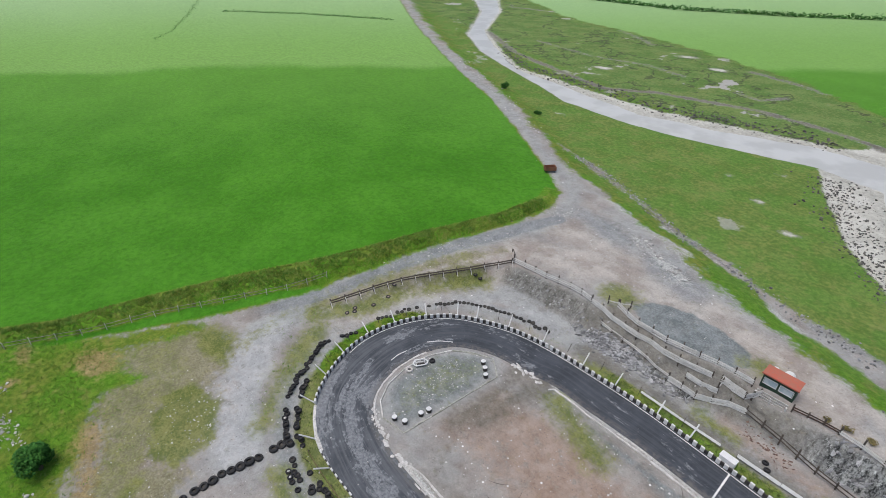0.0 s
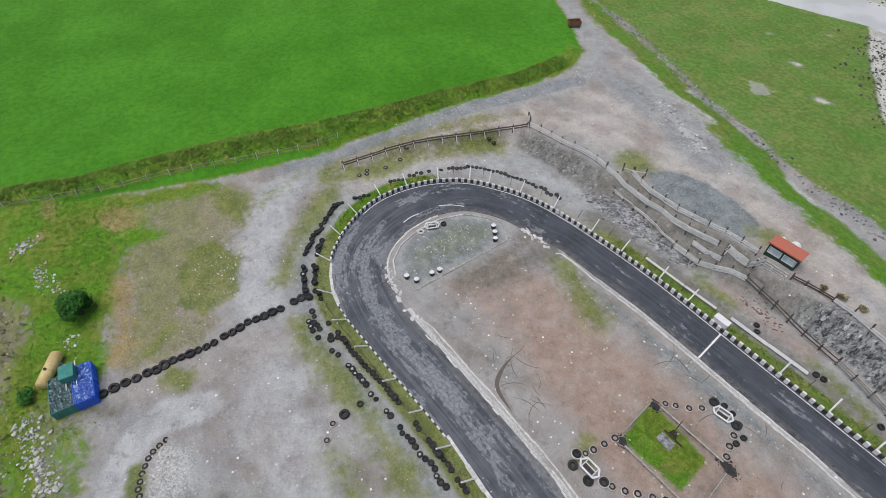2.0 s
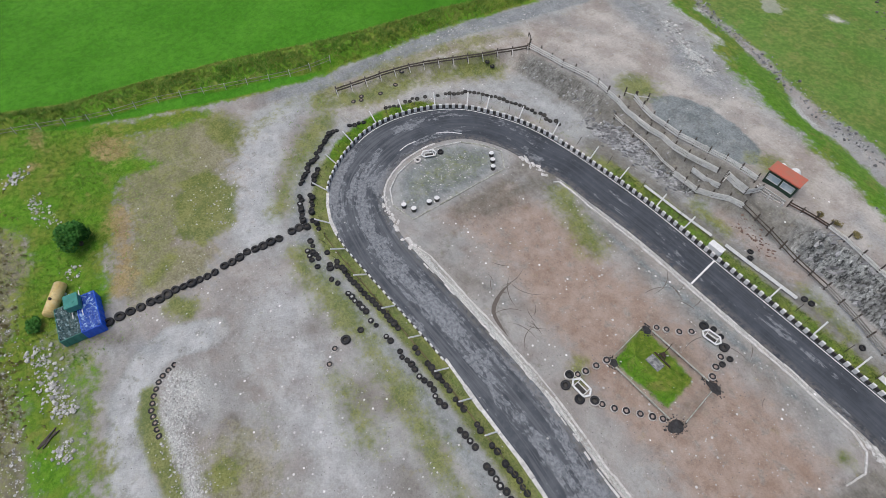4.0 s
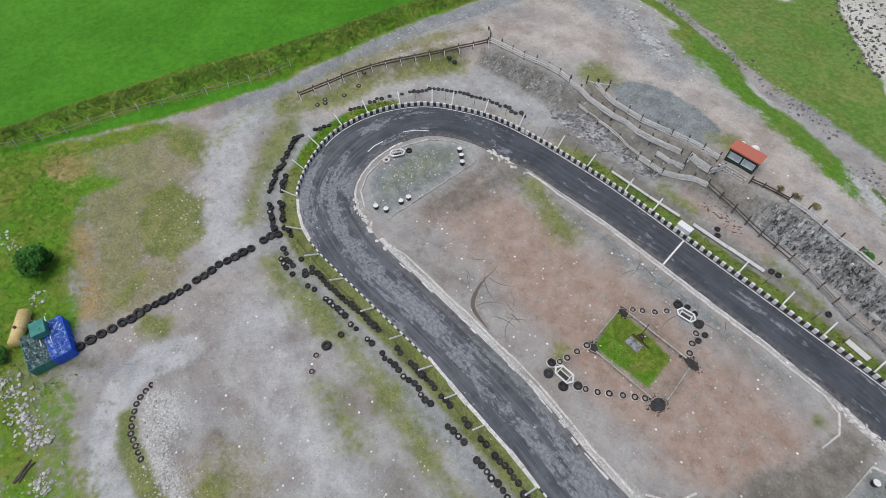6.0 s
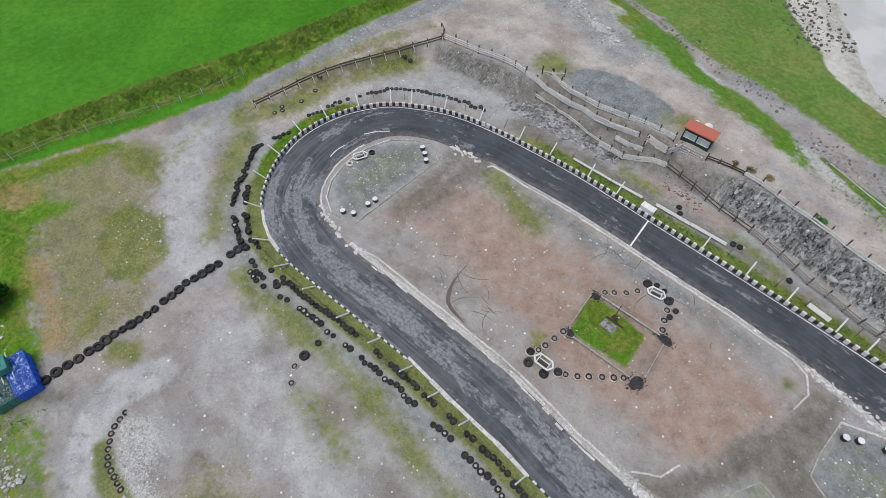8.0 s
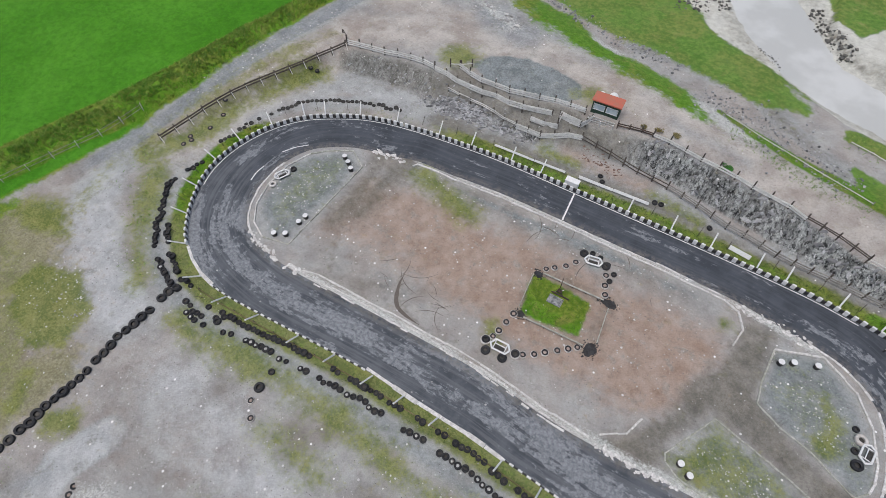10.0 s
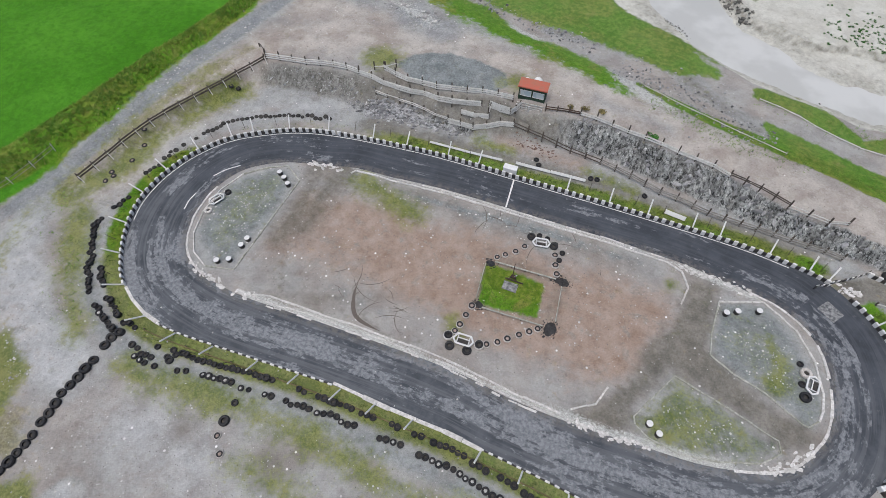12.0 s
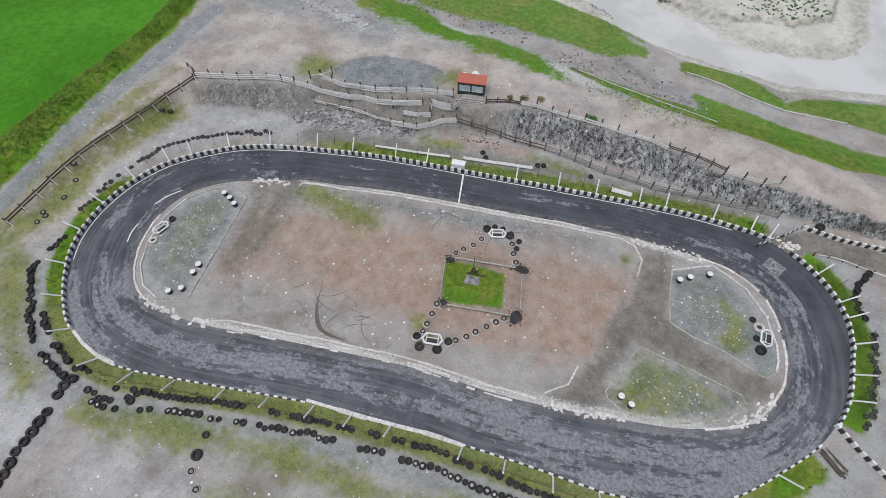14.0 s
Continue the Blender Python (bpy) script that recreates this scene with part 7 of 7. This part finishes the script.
bank = strewn(1100, [(2, 24.4), (10, 23.4), (20, 21.3), (28, 19.6), (40, 17.8)], 2.8, 0.05, 0.34, 3.0)
share = bank_share(bank[:, 0], bank[:, 1])
stones("bank_rocks", bank[(share > 0.08) & (share < 0.93)], M["scree"], "broken grey slate rocks covering the steep bank", shard=0.9)
bank = strewn(260, [(-38, 19.6), (-30, 20.8), (-24, 20.6), (-16, 20), (-9, 19.9)], 2.4, 0.04, 0.22, 3)
share = bank_share(bank[:, 0], bank[:, 1])
stones("bank_rocks", bank[(share > 0.04) & (share < 0.9)], M["scree"], "broken grey slate rocks on the low rock face", shard=0.9)
stones("bank_rocks", strewn(900, [(-23.6, 19.5), (-20.5, 19.9), (-17.4, 20.3)], 1.3, 0.06, 0.3, 2.2), M["scree"], "outcrop of shattered slate at the foot of the bank", shard=0.4)
stones("brick_rubble", strewn(70, [(-4.2, 21.0), (-1.5, 20.8), (0.9, 20.3)], 0.8, 0.07, 0.17, 2), M["brick"], "broken red bricks lying in the dirt below the fence", shard=0.2)
stones("bank_rocks", strewn(350, [(-26.9, 18.9), (-22.8, 19.5), (-19.3, 19.8), (-14.5, 19.8), (-11, 19.8)], 0.8, 0.07, 0.3, 2), M["scree"], "ledge of broken slate at the foot of the bank", shard=0.4)
stones("scattered_rocks", np.concatenate([strewn(70, [(-59.6, -42.9), (-58, -42.3)], 1.2, 0.06, 0.26), strewn(110, [(-54.5, -41.8), (-52.5, -41.5), (-49, -40.8)], 0.8, 0.05, 0.22), strewn(330, [(-35, -45.9), (-31.3, -45.7), (-28.4, -45.5), (-25.8, -44.9)], 1.1, 0.05, 0.26), strewn(90, [(-23.4, -46.3), (-22, -45.9)], 0.9, 0.05, 0.2), strewn(420, [(-40, -47.4), (-34, -48.8), (-27, -49.6), (-19, -50)], 1.6, 0.04, 0.13), strewn(30, [(-40.5, -41), (-42, -40.6)], 0.8, 0.08, 0.3), strewn(300, [(-45, -50), (-36, -52), (-22, -51)], 3.5, 0.04, 0.12)]), M["specks"], "pale rocks lying in the rough grass")
stones("road_stones", np.concatenate([strewn(120, [(-33, 41.5), (-27, 39.4), (-21, 36.8)], 2.4, 0.06, 0.42, 3), strewn(90, [(-47, 36), (-43, 40)], 3, 0.05, 0.2), strewn(160, [(-58, 52), (-70, 60), (-98, 74), (-140, 92)], 3, 0.08, 0.3), strewn(200, [(-46, 24), (-38, 30), (-25, 32)], 7, 0.04, 0.14), strewn(110, [(-52, 2), (-48, 18), (-46, 28)], 1.6, 0.05, 0.16)]), M["specks"], "pale stones lying on the dirt road")
stones("yard_stones", np.concatenate([strewn(900, [(-38, -22), (-24, -30), (-10, -26), (8, -27)], 12, 0.03, 0.11, 2), strewn(900, [(-23.6, -36), (-20.3, -37.5), (-16.5, -38.1), (-11, -38.4)], 1.6, 0.03, 0.13, 2), strewn(260, [(-44, -20), (-38, -26)], 5, 0.03, 0.13, 2)]), M["specks"], "small pale stones strewn over the gravel yard")
stones("infield_stones", np.concatenate([strewn(260, [(-20, -6), (-10, 4), (0, 0), (12, -3), (14, 4)], 7, 0.03, 0.1, 2), strewn(260, [(-30, 3), (-29, -5)], 3.0, 0.03, 0.11, 2), strewn(200, [(24, 5), (28, 0)], 3.0, 0.03, 0.1, 2), strewn(120, [(18, -6), (25, -6.5)], 2.0, 0.03, 0.1, 2), strewn(150, [(-18, 8), (4, 8.6), (14, 8.6)], 1, 0.03, 0.12, 2)]), M["specks"], "small pale stones strewn over the infield")
stones("shore_stones", np.concatenate([strewn(900, [(-62, 61.5), (-53.5, 59.6), (-45.4, 56.7), (-38.8, 54.1), (-31.8, 50.6), (-22.4, 48.4), (-14, 46), (-7, 43.5), (1, 42.5)], 1.4, 0.05, 0.24), strewn(800, [(5, 38.5), (14, 36.2), (25, 30.8)], 4.2, 0.04, 0.2)]), M["scree"], "grey stones along the edge of the marsh", 0.7, 0.2)
stones("river_stones", np.concatenate([strewn(1300, [(-24, 95), (-16, 80), (-8, 68), (0, 59)], 5, 0.06, 0.3), strewn(1500, [(-150, 122), (-125, 107.5), (-92, 106), (-72, 105), (-50, 110.5), (-30, 115)], 4, 0.08, 0.42), strewn(420, [(9, 54.5), (13.8, 51), (19.6, 48.1), (25.1, 45.8), (31.9, 44)], 0.8, 0.05, 0.17), strewn(150, [(14.5, 68), (17, 62.4), (20.5, 57.4)], 1.2, 0.1, 0.42)]), island_rock("dark_shore_stone", (0.06, 0.06, 0.055), (0.2, 0.19, 0.17), (0.1, 0.1, 0.09)), "dark stones and weed on the river's edge", 0.6, 0.2)


# ---- grass and bushes ----
def tufts(name, spots, tall, material, label, blades=5):
    """Many small clumps of blades in one mesh; spots are x, y."""
    spots = np.array(spots)
    zs = height(spots[:, 0], spots[:, 1])
    n = len(spots) * blades
    a, h = rng.uniform(0, 6.28, n), tall * rng.uniform(0.5, 1.2, n)
    root = np.repeat(np.c_[spots, zs - 0.02], blades, 0) + np.c_[rng.normal(0, 0.09, n), rng.normal(0, 0.09, n), np.zeros(n)]
    w, ln = tall * 0.11, h * rng.uniform(0.2, 0.8, n)
    side = np.c_[-np.sin(a), np.cos(a), np.zeros(n)] * w
    tip = root + np.c_[np.cos(a) * ln, np.sin(a) * ln, h]
    verts = np.stack([root - side, root + side, tip], 1).reshape(-1, 3)
    me = bpy.data.meshes.new(name)
    me.vertices.add(3 * n)
    me.vertices.foreach_set("co", verts.astype(np.float32).ravel())
    me.loops.add(3 * n)
    me.loops.foreach_set("vertex_index", np.arange(3 * n, dtype=np.int32))
    me.polygons.add(n)
    me.polygons.foreach_set("loop_start", np.arange(0, 3 * n, 3, dtype=np.int32))
    me.update(calc_edges=True)
    me.materials.append(material)
    return tagged(new(name, me), label, "grass", kind="stuff")


M["rank"] = leaf_material("rank_bank_grass", (0.15, 0.31, 0.035), (0.38, 0.41, 0.115))
M["rankdark"] = leaf_material("dark_nettles", (0.09, 0.23, 0.03), (0.18, 0.33, 0.06))
spine = [(-70.5, -44), (-67.4, -33), (-64.8, -23), (-62, -13), (-58, -2), (-55, 8), (-52.4, 19), (-50.2, 29), (-50, 38)]
edge = strewn(9000, spine, 4.4, 0, 1)
edge = edge[inside(RANK_BANK, edge[:, 0], edge[:, 1]) > 0.15]
tufts("long_grass", edge[:, :2], 0.3, M["rank"], "rank green and straw-coloured grass along the pasture's edge", 6)
edge = strewn(3000, spine, 3.6, 0, 1)
edge = edge[(inside(RANK_BANK, edge[:, 0], edge[:, 1]) > 0.3) & (ripple(edge[:, 0], edge[:, 1], 3.5, 8) > 0.0)]
tufts("nettles", edge[:, :2], 0.34, M["rankdark"], "dark nettles in patches on the pasture's bank", 9)
ring, nrm = along(ring_between((31, 13.6), (33, -8.6)), count=700)
pick = rng.integers(0, 700, 5200)
off = -rng.uniform(0.3, 1.9, 5200)
c = np.stack([ring[pick, 0] + nrm[pick, 1] * -off, ring[pick, 1] - nrm[pick, 0] * -off], 1)
c = c[(inside(OUT_RING[::4], c[:, 0], c[:, 1]) < -0.25) & ((c[:, 0] > -18) | (c[:, 1] < 5) | (rng.random(len(c)) < 0.06)) & ((c[:, 1] > -9) | (rng.random(len(c)) < 0.55))]
tufts("verge_grass", c, 0.2, M["bladegreen"], "short green grass of the verge behind the barrier")
c = strewn(2500, [(36.5, 11.5), (38.8, 7.5), (39.6, 3), (38.8, -2.5), (37.4, -5)], 0.8, 0, 1)
tufts("verge_grass", c[inside(OUT_RING[::4], c[:, 0], c[:, 1]) < -0.25][:, :2], 0.22, M["blade"], "green grass strip outside the east bend")
c = np.stack([rng.uniform(-1.3, 4.9, 900), rng.uniform(-1.8, 2.6, 900)], 1)
tufts("lawn_grass", c, 0.14, M["bladegreen"], "short green grass of the railed lawn")
c = np.concatenate([strewn(2600, [(-66, -40), (-54, -34), (-46, -40), (-40, -44), (-30, -43)], 6, 0, 1), strewn(120, [(-51, -6), (-46, -11), (-41.5, -15), (-37, -19.5)], 1.6, 0, 1), strewn(700, [(10, 32.9), (20, 28.2), (30, 28.6), (44, 26.6)], 1.8, 0, 1), strewn(300, [(23, 40), (30, 38.2), (46, 35.5)], 1.6, 0, 1)])
tufts("rough_grass", c[:, :2], 0.24, M["blade"], "rough tufted grass of the waste ground")


c = strewn(230, [(31, 58), (38, 58.5), (44, 60)], 6, 0, 1)
c = c[inside(BAR_TOP, c[:, 0], c[:, 1]) > 0.4]
tufts("saltmarsh_tufts", c[:, :2], 0.2, M["leaf"], "dark green saltmarsh tufts on the sand bar", 46)
c = strewn(1500, [(-60, -52), (-50, -49), (-38, -50), (-26, -52)], 4, 0, 1)
tufts("tussocks", c[:, :2], 0.3, M["dryshrub"], "brown and dull green tussocks on the waste slope", 9)


def skid_marks():
    n = Nodes("damp_wheel_rut", 0.95, 0, 0.2)
    m = n.done(n.mix(n.noise(6, 4), (0.09, 0.078, 0.068), (0.2, 0.17, 0.145)))
    M["rut"] = m
    runs = [[(-13.1, -4.4), (-12.8, -6), (-11.5, -8), (-8.5, -8.5)]]
    scribe = random.Random(4)
    for cx, cy, count in ((-12.5, -5.6, 9), (-7.5, -6.6, 6), (-2, 8.3, 8), (6.5, 7.6, 4)):
        for _ in range(count):
            x, y, a, r, arc = cx + scribe.gauss(0, 2.2), cy + scribe.gauss(0, 0.9), scribe.uniform(0, 6.3), scribe.uniform(1.5, 4), scribe.uniform(0.5, 1.3)
            runs.append([(x + r * (math.cos(a + arc * u) - math.cos(a)), y + r * (math.sin(a + arc * u) - math.sin(a))) for u in (0, 0.33, 0.67, 1)])
    for k, pts in enumerate(runs):
        q = smooth_ring([*pts, *pts[::-1][1:-1]], 6)[: 6 * (len(pts) - 1)]
        flat_strip("wheel_rut", q, 0.4 if k == 0 else 0.07, "rut", "dark curved wheel mark in the dirt", "wheel mark", 0.012, True)


skid_marks()


def bush(x, y, rx, ry, tall, label, leaves=1800, size=0.16, name="bush", leaf="leaf"):
    keep = thing(name, label, "bush", (x, y, ground_z(x, y)), "bushes")
    bm = bmesh.new()
    for k in range(7):
        a = k * 0.9
        rod(bm, (0, 0, -0.1), (math.cos(a) * rx * 0.5, math.sin(a) * ry * 0.5, tall * random.uniform(0.5, 0.8)), 0.06 * tall, 5, 0.02)
    part("stems", bm, M["darkwood"], keep)
    verts, faces = [], []
    lobes = [(random.uniform(-0.6, 0.6) * rx, random.uniform(-0.6, 0.6) * ry, random.uniform(0.35, 0.75) * tall, random.uniform(0.35, 0.6)) for _ in range(9)]
    for k in range(leaves):
        lx, ly, lz, lr = random.choice(lobes)
        d = Vector((random.gauss(0, 1), random.gauss(0, 1), random.gauss(0, 1))).normalized() * random.uniform(0.6, 1.05) ** 0.5
        p = Vector((lx + d.x * lr * rx, ly + d.y * lr * ry, max(0.05, lz + d.z * lr * tall * 0.6)))
        u = Vector((random.gauss(0, 1), random.gauss(0, 1), random.gauss(0, 0.5))).normalized() * size * random.uniform(0.6, 1.3)
        v = u.cross(Vector((random.gauss(0, 1), random.gauss(0, 1), 1.5)).normalized()) * 0.55
        b = len(verts)
        verts += [p - u, p + v, p + u, p - v]
        faces.append((b, b + 1, b + 2, b + 3))
    o = new("crown", mesh_of("crown", verts, faces, M[leaf]))
    o.parent = keep
    return keep


bush(-44.2, -38.9, 1.7, 1.6, 3.0, "dense dark green bush in the rough grass", 3000, 0.2)
bush(-36.6, -45.2, 1.0, 0.8, 0.9, "small dark green bush beside the tank", 700, 0.16)
bush(11.2, 25.3, 0.7, 0.5, 0.5, "small green bush under the bank's fence", 400, 0.12)
bush(4.6, 27.4, 0.6, 0.5, 0.5, "small yellowish shrub beside the fence", 260, 0.1, leaf="dryshrub")
bush(2.6, 27.2, 0.7, 0.5, 0.45, "small brownish shrub beside the fence", 200, 0.1, leaf="dryshrub")
bush(0.9, 26.9, 0.5, 0.4, 0.4, "small brownish shrub beside the fence", 160, 0.1, leaf="dryshrub")
bush(-107.2, 82.5, 1.3, 1.3, 1.6, "small round bush beside the farm track", 600, 0.22)
bush(-110.5, 85.8, 0.9, 0.9, 1.1, "small round bush beside the farm track", 400, 0.22)
bush(-86.5, 74.8, 1.0, 0.8, 0.8, "low scrubby bush beside the farm track", 400, 0.2)


def hedge(pts, label, wide=1.6, tall=1.6, density=26, size=0.45):
    q, d = along(pts, step=1.0)
    verts, faces = [], []
    for p in q:
        z = ground_z(*p)
        for _ in range(density):
            c = Vector((p[0] + random.gauss(0, 0.6), p[1] + random.gauss(0, wide / 3), z + abs(random.gauss(0.5, 0.35)) * tall))
            u = Vector((random.gauss(0, 1), random.gauss(0, 1), random.gauss(0, 0.6))).normalized() * size * random.uniform(0.6, 1.3)
            v = u.cross(Vector((random.gauss(0, 1), random.gauss(0, 1), 1.2)).normalized()) * 0.6
            b = len(verts)
            verts += [c - u, c + v, c + u, c - v]
            faces.append((b, b + 1, b + 2, b + 3))
    tagged(new("hedge", mesh_of("hedge", verts, faces, M["leaf"])), label, "hedge", kind="stuff")


hedge([(-260, 228), (-192.5, 246), (-157.5, 251.4), (-112.6, 277.3), (-60, 318)], "long dark field hedge beyond the marsh", 2.2, 1.7, 14, 0.7)
hedge([(-330, 60), (-285, 41.6), (-248, 24.7), (-236, 15.3)], "straggling dark scrub along a dry ditch in the pasture", 2.0, 0.4, 3, 0.28)
hedge([(-284, 58), (-252, 87), (-214, 112)], "low dark field boundary across the far pasture", 0.8, 0.6, 8, 0.4)
